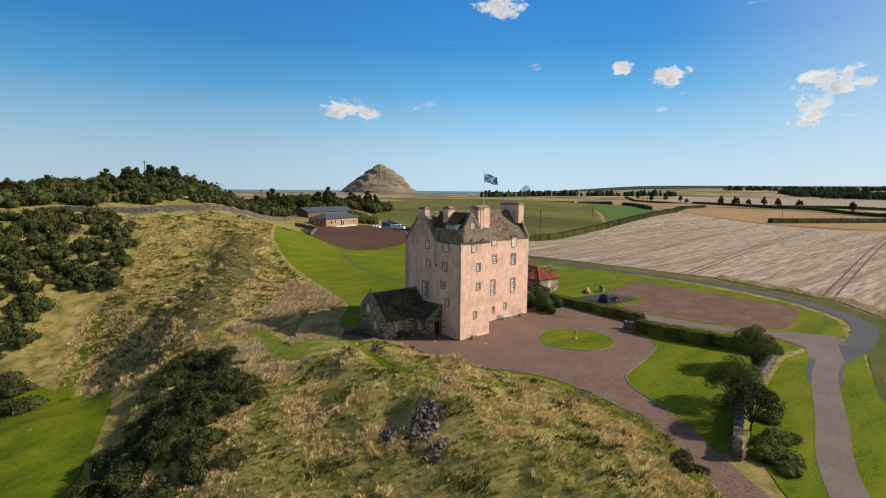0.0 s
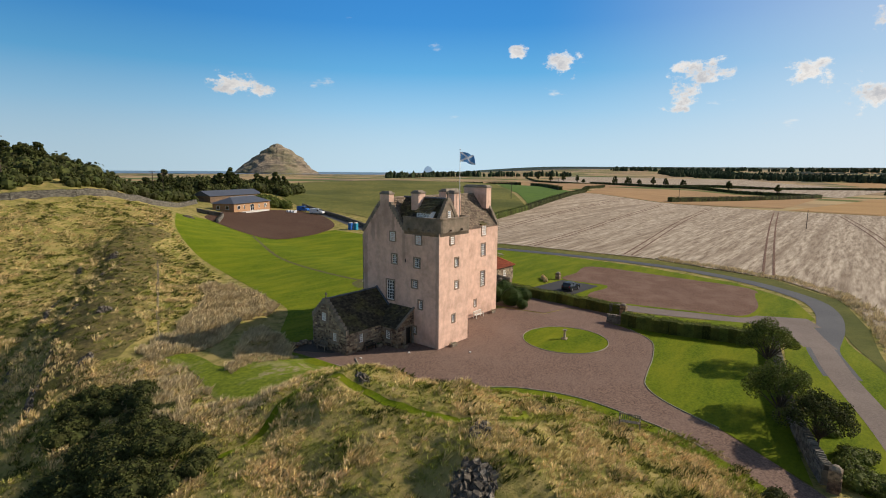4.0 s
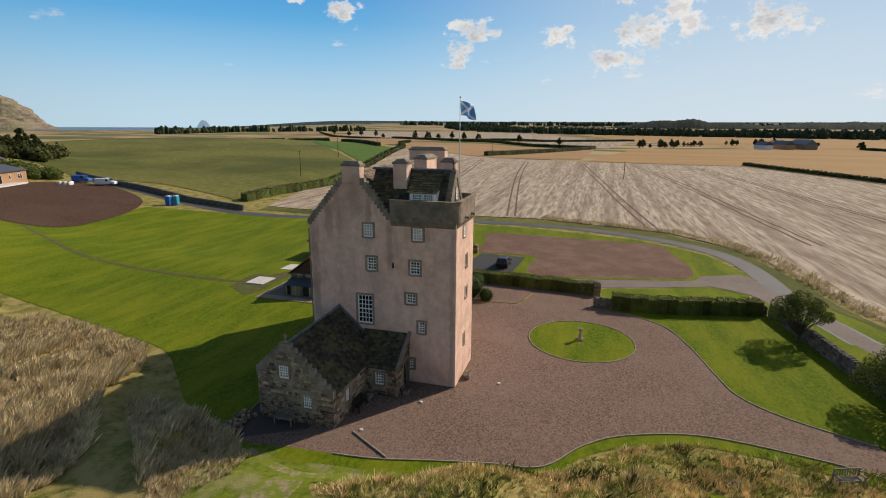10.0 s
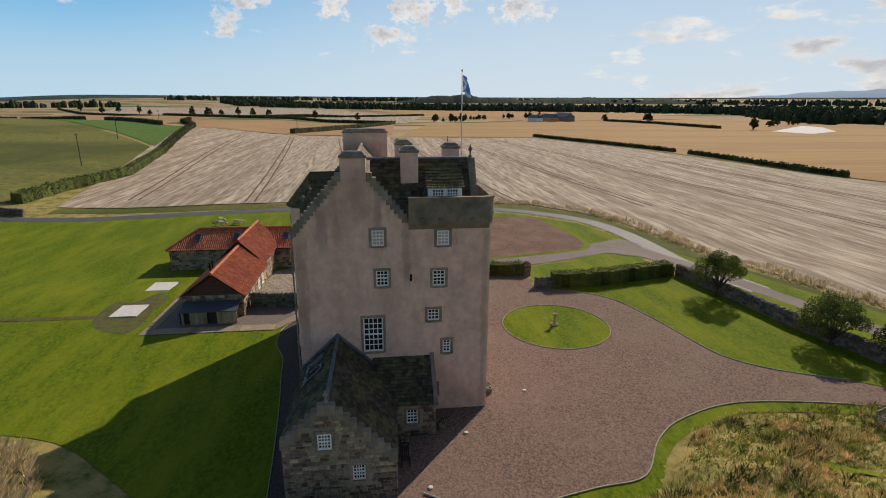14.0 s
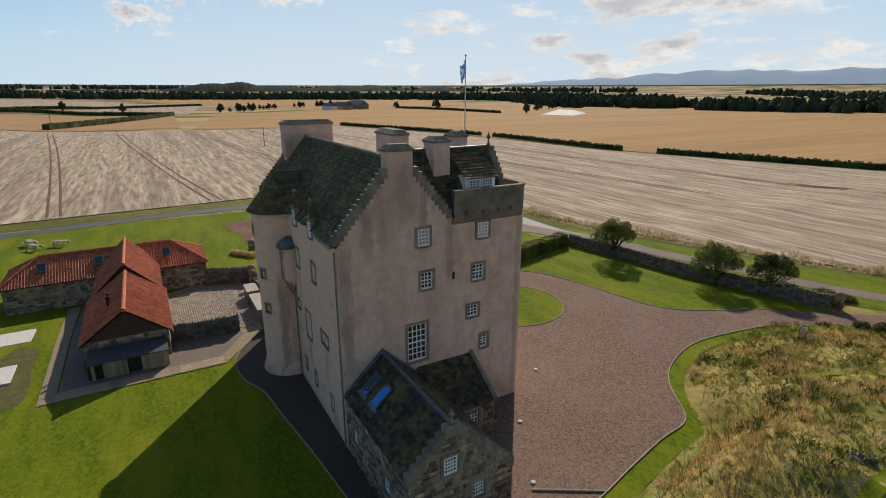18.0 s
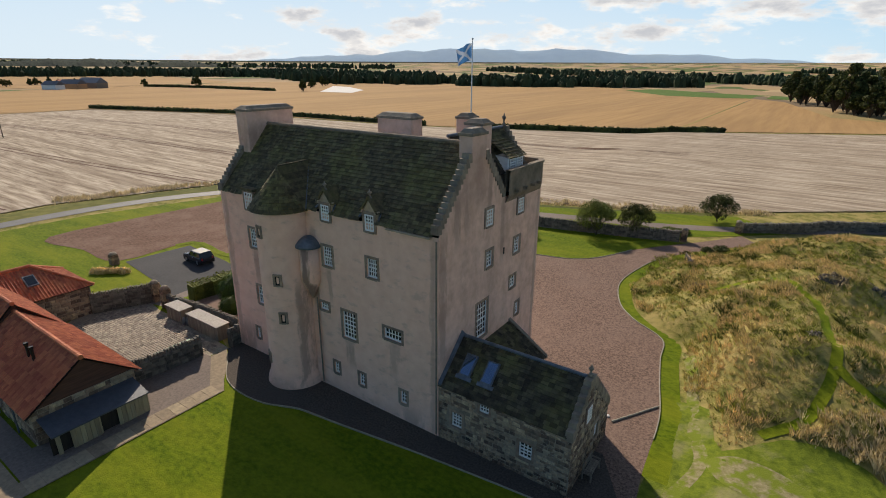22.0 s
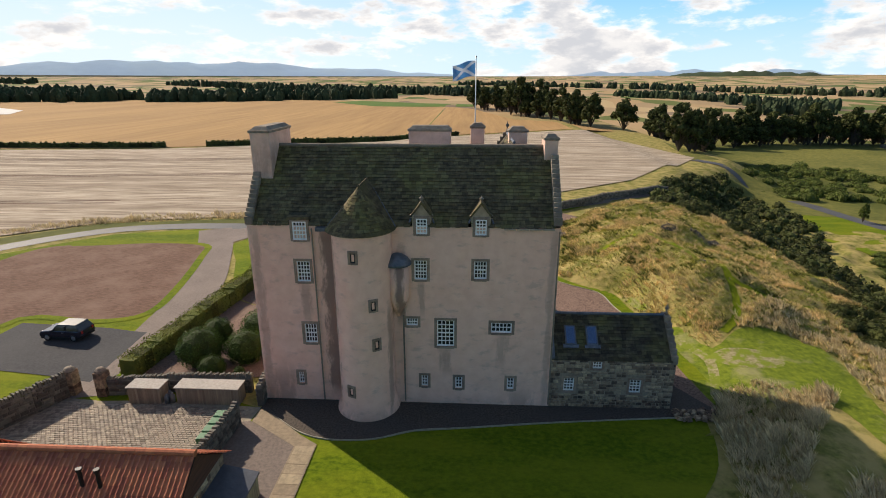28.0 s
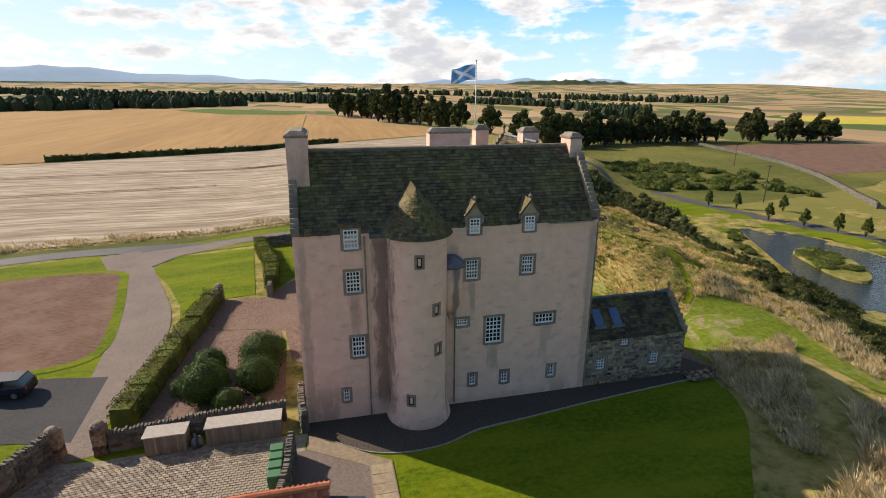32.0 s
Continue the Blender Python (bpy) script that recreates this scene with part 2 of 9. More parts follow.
ROCK = material("grey whin outcrop", (0.15, 0.128, 0.105), (0.055, 0.048, 0.04), 3.2, 0.95, 1.0, 5, (0.42, 0.38, 0.32), 2.6, 0.5, edge3=(0.52, 0.66), island=0.3, spec=0.15)
LAW = material("hill of dry grass and crag", (0.34, 0.27, 0.19), (0.13, 0.115, 0.095), 0.03, 0.97, 0.8, 0.08, (0.15, 0.15, 0.08), 0.011, 0.85, stretch=(1, 1, 4.5), spec=0.05)
# distance haze is put into the pale blue colour and a faint glow
FAR_HILL = material("far hills with painted haze", (0.50, 0.56, 0.62), (0.40, 0.46, 0.53), 0.004, 1, 0, 1, (0.56, 0.58, 0.55), 0.0022, 0.6, spec=0)
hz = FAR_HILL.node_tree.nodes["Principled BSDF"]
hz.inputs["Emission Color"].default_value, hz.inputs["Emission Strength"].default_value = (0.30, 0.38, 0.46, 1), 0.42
SEA = material("sea", (0.05, 0.10, 0.17), (0.04, 0.085, 0.15), 0.01, 0.35, 0, 1)
WATER = material("pond water", (0.012, 0.02, 0.03), (0.01, 0.017, 0.024), 0.3, 0.06, 0.9, 1.6, spec=0.5)
IRON = material("black iron", (0.02, 0.02, 0.022), (0.015, 0.015, 0.016), 5, 0.5, 0.1, 20, metal=0.4)
POLE_W = material("white painted pole", (0.75, 0.74, 0.70), (0.65, 0.64, 0.6), 5, 0.5, 0.05, 20)
FLAG_BLUE = material("blue flag cloth", (0.08, 0.27, 0.55), (0.06, 0.22, 0.48), 4, 0.8, 0.1, 20, thin=0.4)
FLAG_WHITE = material("white flag cloth", (0.55, 0.62, 0.72), (0.50, 0.56, 0.66), 4, 0.8, 0.1, 20, thin=0.4)
CAR_BLUE = material("dark navy car paint", (0.012, 0.016, 0.035), (0.010, 0.013, 0.03), 3, 0.2, 0, 8, metal=0.3, spec=0.6)
TYRE = material("black rubber", (0.018, 0.018, 0.018), (0.013, 0.013, 0.013), 8, 0.85, 0.2, 30)
ALLOY = material("silver alloy", (0.30, 0.31, 0.33), (0.26, 0.27, 0.29), 8, 0.35, 0, 30, metal=0.8)
CAR_GLASS = material("tinted car glass", (0.015, 0.02, 0.025), (0.012, 0.016, 0.02), 3, 0.05, 0, 8, spec=0.7)
VAN_WHITE = material("white van paint", (0.72, 0.73, 0.74), (0.68, 0.69, 0.70), 3, 0.3, 0, 8, spec=0.5)
LOO_BLUE = material("blue cabin plastic", (0.02, 0.15, 0.50), (0.018, 0.12, 0.42), 3, 0.5, 0.05, 8, obj=0.1)
BIN_GREEN = material("green bin plastic", (0.07, 0.19, 0.09), (0.055, 0.155, 0.075), 3, 0.5, 0.05, 8)
BRICK_BUFF = material("buff sandstone walling", (0.46, 0.27, 0.145), (0.36, 0.21, 0.115), 3, 0.9, 0.3, 12, obj=0.1)
SLATE_BLUE = material("blue-grey slates", (0.075, 0.085, 0.105), (0.055, 0.063, 0.08), 3, 0.5, 0.3, 14, island=0.2, spec=0.4)
CONCRETE = material("pale concrete slab", (0.62, 0.60, 0.56), (0.52, 0.50, 0.47), 3, 0.9, 0.2, 20)
GREY_LID = material("grey mineral felt", (0.40, 0.37, 0.33), (0.30, 0.28, 0.25), 6, 0.9, 0.3, 30)
# near-black colour stands in for the shade of unlit rooms
ROOM_DARK = material("painted room darkness", (0.035, 0.03, 0.027), (0.025, 0.022, 0.02), 2, 0.95, 0, 8)


def damp_streaks(m, bands, along=0):
    """Brown damp stains down a wall: ragged upright bands, each place along the wall, half width, bottom, top and weight."""
    nt, n = m.node_tree, m.node_tree.nodes
    b = n["Principled BSDF"]
    col = b.inputs["Base Color"].links[0].from_socket
    tc = n.new("ShaderNodeTexCoord")
    sp = n.new("ShaderNodeSeparateXYZ")
    nt.links.new(tc.outputs["Object"], sp.inputs[0])

    def calc(op, p, q):
        k = n.new("ShaderNodeMath")
        k.operation = op
        for s_, v in zip(k.inputs, (p, q)):
            if hasattr(v, "is_output"):
                nt.links.new(v, s_)
            else:
                s_.default_value = v
        return k.outputs[0]

    def ramp(v, lo, hi):
        k = n.new("ShaderNodeMapRange")
        k.interpolation_type = "SMOOTHSTEP"
        k.inputs[1].default_value, k.inputs[2].default_value = lo, hi
        nt.links.new(v, k.inputs[0])
        return k.outputs[0]

    mp, tx = n.new("ShaderNodeMapping"), n.new("ShaderNodeTexNoise")
    mp.inputs["Scale"].default_value = (2.4, 2.4, 0.7)
    tx.inputs["Scale"].default_value, tx.inputs["Detail"].default_value, tx.inputs["Roughness"].default_value = 1.0, 8, 0.7
    nt.links.new(tc.outputs["Object"], mp.inputs[0])
    nt.links.new(mp.outputs[0], tx.inputs["Vector"])
    ragged = calc("MULTIPLY", calc("SUBTRACT", tx.outputs[0], 0.5), 2.6)
    total = 0.0
    for x, half, z0, z1, weight in bands:
        near = calc("SUBTRACT", 1.0, calc("DIVIDE", calc("ABSOLUTE", calc("SUBTRACT", sp.outputs[along], x), 0.0), half))
        band = calc("MULTIPLY", ramp(calc("ADD", near, ragged), 0.05, 0.75), calc("MULTIPLY", ramp(sp.outputs[2], z0 - 0.8, z0 + 0.8), calc("SUBTRACT", 1.0, ramp(sp.outputs[2], z1 - 0.8, z1 + 0.8))))
        total = calc("MAXIMUM", calc("MULTIPLY", band, weight), total)
    mx = n.new("ShaderNodeMix")
    mx.data_type = "RGBA"
    nt.links.new(total, mx.inputs[0])
    nt.links.new(col, mx.inputs[6])
    mx.inputs[7].default_value = (0.26, 0.165, 0.13, 1)
    nt.links.new(mx.outputs[2], b.inputs["Base Color"])


damp_streaks(HARL_WORN, ((13.95, 0.75, 0.8, 12.2, 0.85), (9.55, 0.42, 6.2, 10.6, 0.9), (10.2, 0.16, 0.0, 7.5, 0.6), (17.6, 1.2, -0.6, 2.4, 0.45), (11.8, 2.4, -1.5, 0.5, 0.6), (8.0, 8.5, -1.2, 0.15, 0.45), (8.3, 0.34, 6.6, 8.8, 0.45), (15.6, 0.45, 6.0, 8.6, 0.45), (6.8, 0.5, 2.5, 4.3, 0.45), (3.2, 0.5, 3.2, 5.3, 0.35), (1.8, 1.2, -1.0, 0.9, 0.5), (0.35, 0.3, 0.0, 12.0, 0.35), (18.5, 0.4, 0.0, 12.0, 0.4)))
damp_streaks(HARL, ((15.6, 3.0, 0.0, 1.2, 0.35), (3.0, 1.4, 12.2, 13.2, 0.3)))
damp_streaks(HARL, ((11.7, 0.5, 5.0, 12.3, 0.45), (10.4, 0.5, 11.5, 14.6, 0.5), (7.0, 0.45, 12.5, 16, 0.5), (8.4, 3.2, 13.2, 16.4, 0.35), (9.2, 2.6, -1.0, 0.7, 0.4), (5.3, 0.35, 9.0, 13.2, 0.4), (9.4, 0.4, 12.0, 15.2, 0.35), (2.2, 0.3, 11.2, 12.9, 0.25), (3.9, 0.3, 11.4, 12.9, 0.25), (0.3, 0.3, 0.0, 12.6, 0.35)), 1)


def glass_material():
    m = bpy.data.materials.new("window glass")
    m.use_nodes = True
    b = m.node_tree.nodes["Principled BSDF"]
    b.inputs["Base Color"].default_value = (0.9, 0.95, 1.0, 1)
    b.inputs["Roughness"].default_value, b.inputs["IOR"].default_value = 0.02, 1.5
    b.inputs["Transmission Weight"].default_value = 1.0
    return m


GLASS = glass_material()
# the sky's blue reflection is put into a tinted metallic colour
SKY_TINT_GLASS = material("roof glazing with painted sky blue", (0.13, 0.22, 0.36), (0.11, 0.19, 0.32), 2, 0.04, 0, 8, metal=0.85, spec=0.6)


# ---- shape helpers ----
class Geo:
    """Vertices and faces of one mesh, gathered piece by piece."""

    def __init__(self):
        self.v, self.f = [], []

    def poly(self, pts):
        k = len(self.v)
        self.v += [tuple(p) for p in pts]
        self.f.append(tuple(range(k, k + len(pts))))
        return self

    def box(self, x0, x1, y0, y1, z0, z1, taper=0.0):
        k, t = len(self.v), taper
        self.v += [(x0, y0, z0), (x1, y0, z0), (x1, y1, z0), (x0, y1, z0), (x0 + t, y0 + t, z1), (x1 - t, y0 + t, z1), (x1 - t, y1 - t, z1), (x0 + t, y1 - t, z1)]
        self.f += [tuple(k + i for i in q) for q in ((3, 2, 1, 0), (4, 5, 6, 7), (0, 1, 5, 4), (1, 2, 6, 5), (2, 3, 7, 6), (3, 0, 4, 7))]
        return self

    def prism(self, low, high):
        """A solid between two rings of as many corners."""
        k, n = len(self.v), len(low)
        self.v += [tuple(p) for p in low] + [tuple(p) for p in high]
        self.f += [tuple(range(k + n - 1, k - 1, -1)), tuple(range(k + n, k + 2 * n))]
        self.f += [(k + i, k + (i + 1) % n, k + n + (i + 1) % n, k + n + i) for i in range(n)]
        return self

    def tube(self, a, b, r0, r1, n=10):
        a, b = Vector(a), Vector(b)
        q = (b - a).to_track_quat("Z", "Y")
        ring = [(math.cos(2 * math.pi * i / n), math.sin(2 * math.pi * i / n)) for i in range(n)]
        return self.prism([a + q @ Vector((r0 * c, r0 * s, 0)) for c, s in ring], [b + q @ Vector((r1 * c, r1 * s, 0)) for c, s in ring])

    def lathe(self, cx, cy, profile, n=24, a0=0.0, a1=2 * math.pi):
        """Rings of (radius, z) round an upright axis."""
        k, full = len(self.v), abs(a1 - a0) > 6.28
        m = n if full else n + 1
        for r, z in profile:
            self.v += [(cx + r * math.cos(a0 + (a1 - a0) * i / n), cy + r * math.sin(a0 + (a1 - a0) * i / n), z) for i in range(m)]
        for j in range(len(profile) - 1):
            for i in range(n):
                i2 = (i + 1) % m
                self.f.append((k + j * m + i, k + j * m + i2, k + (j + 1) * m + i2, k + (j + 1) * m + i))
        if full:
            self.f.append(tuple(range(k + m - 1, k - 1, -1)))
            self.f.append(tuple(range(k + (len(profile) - 1) * m, k + len(profile) * m)))
        return self

    def turned(self, m, start=0):
        self.v[start:] = [tuple(m @ Vector(p)) for p in self.v[start:]]
        return self

    def mesh(self, name, mat, smooth=False):
        me = bpy.data.meshes.new(name)
        me.from_pydata(self.v, [], self.f)
        me.materials.append(mat)
        if smooth:
            me.shade_smooth()
        return me

    def make(self, name, mat, parent=None, label="", smooth=False, bevel=0.0):
        ob = new(name, self.mesh(name, mat, smooth))
        if parent is not None:
            ob.parent = parent
        if label:
            ob["label"] = label
        if bevel:
            bv = ob.modifiers.new("worn edges", "BEVEL")
            bv.width, bv.segments, bv.limit_method = bevel, 2, "ANGLE"
        return ob


def thing(name, x, y, z, label, category, group="", turn=0.0):
    """An empty at the base of a thing, which holds its parts."""
    ob = new(name)
    ob.matrix_world = pose(x, y, z, 0, 0, turn)
    ob.empty_display_size = 0.2
    return tagged(ob, label, category, group)


def put(ob, parent):
    """Hang a mesh built in world coordinates under a placed thing."""
    ob.parent = parent
    ob.matrix_parent_inverse = parent.matrix_world.inverted()
    return ob


def smooth01(t):
    t = min(1.0, max(0.0, t))
    return t * t * (3 - 2 * t)


def inside(x, y, poly):
    hit_, j = False, len(poly) - 1
    for i in range(len(poly)):
        (xi, yi), (xj, yj) = poly[i], poly[j]
        if (yi > y) != (yj > y) and x < (xj - xi) * (y - yi) / (yj - yi) + xi:
            hit_ = not hit_
        j = i
    return hit_


def curve_through(pts, n=6, closed=False):
    """A smooth line through the given plan points."""
    out, m = [], len(pts)
    rng = range(m if closed else m - 1)
    for i in rng:
        g = lambda k: pts[k % m] if closed else pts[min(m - 1, max(0, k))]
        p0, p1, p2, p3 = g(i - 1), g(i), g(i + 1), g(i + 2)
        for j in range(n):
            t = j / n
            out.append(tuple(0.5 * (2 * b + (c - a) * t + (2 * a - 5 * b + 4 * c - d) * t * t + (3 * b - a - 3 * c + d) * t ** 3) for a, b, c, d in zip(p0, p1, p2, p3)))
    if not closed:
        out.append(tuple(pts[-1]))
    return out


# ---- lie of the land ----
GRAVEL_WEST = curve_through([(-11.2, 12.6), (-10.6, 8.4), (-10.2, 3.0), (-9.3, -0.9), (-8.5, -4.5), (-7.9, -7.6), (-5.0, -9.9), (-3.0, -12.6), (-1.6, -17.2), (-2.0, -22.3), (-3.2, -27.0), (-6.5, -32.6), (-12, -39), (-20, -46)], 5)


def gravel_edge(y):
    for (xa, ya), (xb, yb) in zip(GRAVEL_WEST, GRAVEL_WEST[1:]):
        if yb <= y <= ya:
            return xa + (xb - xa) * (y - ya) / (yb - ya)
    return -11.2 if y > 0 else -20 + (y + 46) * 0.9


LAWN_EDGE = curve_through([(-9.9, 12.4), (-8.6, 17.5), (-5.0, 22.0), (-1.2, 27.0), (0.6, 34.0), (2.5, 42.0), (5.2, 55.0), (6.4, 70), (10, 86), (16, 100), (21, 111)], 4)


def lawn_edge(y):
    for (xa, ya), (xb, yb) in zip(LAWN_EDGE, LAWN_EDGE[1:]):
        if ya <= y <= yb:
            return xa + (xb - xa) * (y - ya) / (yb - ya)
    return -9.9 if y < 20 else 21


def bump(x, y, cx, cy, sx, sy, h, turn=0.0):
    c, s = math.cos(turn), math.sin(turn)
    u, v = (c * (x - cx) + s * (y - cy)) / sx, (-s * (x - cx) + c * (y - cy)) / sy
    return h * math.exp(-(u * u + v * v) / 2)


def whaleback(y):
    return -24.6 + (y - 38) * 0.5 + 2.0 * noise.noise((y * 0.09, 3.0, 4.0)) + 0.8 * noise.noise((y * 0.31, 1.0, 6.0))


WORN = curve_through([(-9.5, -16.2), (-13.2, -18.4), (-16.2, -16.4), (-17.6, -13.1), (-18.1, -7.8), (-18.4, -3.4), (-17.4, 0.6), (-15.4, 2.8)], 7) + curve_through([(-18.2, -3.6), (-21, -2.2), (-25, -3.6), (-29, -2)], 7)


def land(x, y):
    """Height of the ground."""
    if abs(x) > 700 or abs(y) > 700:
        inland = smooth01((0.75 * x - y + 500) / 1500)
        return bump(x, y, 260, 270, 110, 110, 9.0) + bump(x, y, -600, -900, 500, 500, -6) + 62 * inland * smooth01((math.hypot(x, y) - 900) / 3600)
    ridge = bump(x, y, -17, -17, 6, 10, 3.5) + bump(x, y, -17.8, -4.2, 4.6, 3.6, 2.4) + bump(x, y, -22, -37, 7, 7, 2.2)
    ridge += bump(x, y, -12, -12, 2.4, 2.0, 0.7) + bump(x, y, -19.5, -19.5, 2.0, 2.2, 0.8) + bump(x, y, -9, -21, 3.0, 2.5, 0.5)
    ridge += bump(x, y, -14, 16, 3.0, 4.2, 0.7) + bump(x, y, -18, 7, 6, 6, 0.45)
    if -50 < y < 15:
        ridge *= smooth01((gravel_edge(y) - 1.1 - x) / 3.4)
    if y > 12:
        ridge *= smooth01((-6 - x) / 5)
    edge = -23 - 7 * smooth01((12 - y) / 18) - 42 * smooth01((-58 - y) / 70)
    drop = 6.3 * smooth01((edge - x) / 18) + 1.9 * smooth01((-44 - x) / 10)
    drop *= 1 - smooth01((y - 48) / 42)
    north = smooth01((y - 50) / 60) * (2.6 + 8.3 * (1 - smooth01((x + 5) / 38)))
    north += bump(x, y, -14, 150, 48, 30, 9) + bump(x, y, 72, 196, 30, 26, 8) + bump(x, y, -13, 48, 7, 14, 1.5)
    north *= 1 - smooth01((y - 260) / 200)
    east = -0.7 * smooth01((x - 24) / 12) * (1 - smooth01((x - 100) / 80))
    lumps = 0.0
    rim = gravel_edge(y) - 2 if y < 13 else lawn_edge(y) - 1
    if x < rim and -66 < y < 125:
        # hummocks, tussocks and the ledges of the rocky hillside
        lumps = 0.45 * noise.noise((x * 0.2, y * 0.2, 3.0)) + 0.28 * noise.noise((x * 0.55, y * 0.55, 9.0)) + 0.13 * noise.noise((x * 1.2, y * 1.2, 5.0)) + 0.9 * (0.22 - abs(noise.noise((x * 0.15 + 3, y * 0.15, 11.0))))
        back = smooth01((y - 20) / 10) * (1 - smooth01((y - 78) / 14))
        if back:
            # a rocky whaleback that breaks off in ledges to the west
            xr = whaleback(y)
            lumps += back * (1.7 * math.exp(-((x - xr - 4) / 6) ** 2) - 0.8 * smooth01((xr - x) / 1.6) - 0.7 * smooth01((xr - 4.4 + 1.6 * noise.noise((y * 0.2, 8.0, 1.0)) - x) / 1.4))
        if -30 < x < -8 and -20 < y < 4:
            near = min((x - a) ** 2 + (y - b) ** 2 for a, b in WORN)
            lumps -= 0.32 * math.exp(-near / 0.3)
        lumps *= 1 - 0.85 * smooth01(1.9 - 1.5 * math.hypot((x + 16.6) / 7.5, (y - 9.5) / 9.5))
        lumps *= smooth01((rim - x) / 3) * smooth01((y + 66) / 12) * smooth01((125 - y) / 15)
    pool = -1.2 * smooth01(1.6 - 1.6 * math.hypot((x + 66.5) / 16, (y + 20) / 31)) if x < -45 and y < 10 else 0.0
    return ridge - drop + north + east + lumps + pool + bump(x, y, 260, 270, 110, 110, 9.0)


def graded(lo, hi, step, far, grow):
    """Grid lines: even between lo and hi, ever wider out to far."""
    mid = [lo + i * step for i in range(int((hi - lo) / step) + 1)]
    up, d = [mid[-1]], step
    while up[-1] < far:
        d *= grow
        up.append(up[-1] + d)
    down, d = [mid[0]], step
    while down[-1] > -far:
        d *= grow
        down.append(down[-1] - d)
    return down[:0:-1] + mid + up[1:]


def ground_material():
    """Rough turf close by, a patchwork of far fields beyond."""
    m = material("open ground", (0.24, 0.225, 0.06), (0.085, 0.098, 0.022), 2.4, 0.97, 1.0, 9, (0.40, 0.305, 0.125), 0.5, 0.75, edge3=(0.38, 0.6), spec=0.06)
    nt, n = m.node_tree, m.node_tree.nodes
    b = n["Principled BSDF"]
    near = b.inputs["Base Color"].links[0].from_socket
    tc = n.new("ShaderNodeTexCoord")
    mp = n.new("ShaderNodeMapping")
    mp.inputs["Rotation"].default_value, mp.inputs["Scale"].default_value = (0, 0, 0.5), (0.0042, 0.0017, 0)
    nt.links.new(tc.outputs["Object"], mp.inputs[0])
    vo = n.new("ShaderNodeTexVoronoi")
    vo.inputs["Randomness"].default_value = 0.8
    nt.links.new(mp.outputs[0], vo.inputs["Vector"])
    sp = n.new("ShaderNodeSeparateColor")
    nt.links.new(vo.outputs["Color"], sp.inputs[0])
    cr = n.new("ShaderNodeValToRGB")
    cr.color_ramp.interpolation = "CONSTANT"
    for pos_, col in ((0.0, (0.38, 0.26, 0.14)), (0.28, (0.12, 0.14, 0.045)), (0.46, (0.33, 0.235, 0.135)), (0.62, (0.20, 0.15, 0.10)), (0.76, (0.09, 0.13, 0.04)), (0.88, (0.42, 0.31, 0.17))):
        e = cr.color_ramp.elements.new(pos_) if pos_ else cr.color_ramp.elements[0]
        e.color = (*col, 1)
    nt.links.new(sp.outputs[0], cr.inputs[0])
    ln = n.new("ShaderNodeVectorMath")
    ln.operation = "LENGTH"
    nt.links.new(tc.outputs["Object"], ln.inputs[0])
    mr = n.new("ShaderNodeMapRange")
    mr.inputs[1].default_value, mr.inputs[2].default_value = 200, 330
    nt.links.new(ln.outputs["Value"], mr.inputs[0])
    mx = n.new("ShaderNodeMix")
    mx.data_type = "RGBA"
    nt.links.new(mr.outputs[0], mx.inputs[0])
    nt.links.new(near, mx.inputs[6])
    nt.links.new(cr.outputs[0], mx.inputs[7])
    nt.links.new(mx.outputs[2], b.inputs["Base Color"])
    return m


def build_ground():
    xs, ys = graded(-62.5, 45, 0.625, 4900, 1.1), graded(-62.5, 105, 0.625, 4900, 1.1)
    g = Geo()
    g.v = [(x, y, land(x, y)) for y in ys for x in xs]
    w = len(xs)
    g.f = [(j * w + i, j * w + i + 1, (j + 1) * w + i + 1, (j + 1) * w + i) for j in range(len(ys) - 1) for i in range(w - 1)]
    tagged(g.make("ground", ground_material(), smooth=True), "rough grassy ground running out to a patchwork of far fields", "ground", kind="structure")


def sheet(name, poly, mat, lift, cell, label, category="ground", kind="structure"):
    """A surface laid on the land inside a plan outline, cut into cells so that it follows the slopes."""
    bm = bmesh.new()
    bm.faces.new([bm.verts.new((x, y, 0)) for x, y in poly])
    for ax in (0, 1):
        lo, hi = min(p[ax] for p in poly), max(p[ax] for p in poly)
        k = math.floor(lo / cell) + 1
        while k * cell < hi:
            co, no = [0, 0, 0], [0, 0, 0]
            co[ax], no[ax] = k * cell, 1
            bmesh.ops.bisect_plane(bm, geom=bm.verts[:] + bm.edges[:] + bm.faces[:], plane_co=co, plane_no=no)
            k += 1
    for v in bm.verts:
        v.co.z = land(v.co.x, v.co.y) + lift
    bmesh.ops.recalc_face_normals(bm, faces=bm.faces[:])
    me = bpy.data.meshes.new(name)
    bm.to_mesh(me)
    if me.polygons and me.polygons[0].normal.z < 0:
        me.flip_normals()
    bm.free()
    me.polygons.foreach_set("use_smooth", [True] * len(me.polygons))
    me.materials.append(mat)
    return tagged(new(name, me), label, category, kind=kind)


def ribbon(pts, w0, w1=None):
    """The outline of a strip of that width along a line."""
    w1 = w0 if w1 is None else w1
    left, right = [], []
    for i, (x, y) in enumerate(pts):
        xa, ya = pts[max(0, i - 1)]
        xb, yb = pts[min(len(pts) - 1, i + 1)]
        dx, dy = xb - xa, yb - ya
        l = math.hypot(dx, dy) or 1
        left.append((x - dy / l * w0, y + dx / l * w0))
        right.append((x + dy / l * w1, y - dx / l * w1))
    return left + right[::-1]


build_ground()

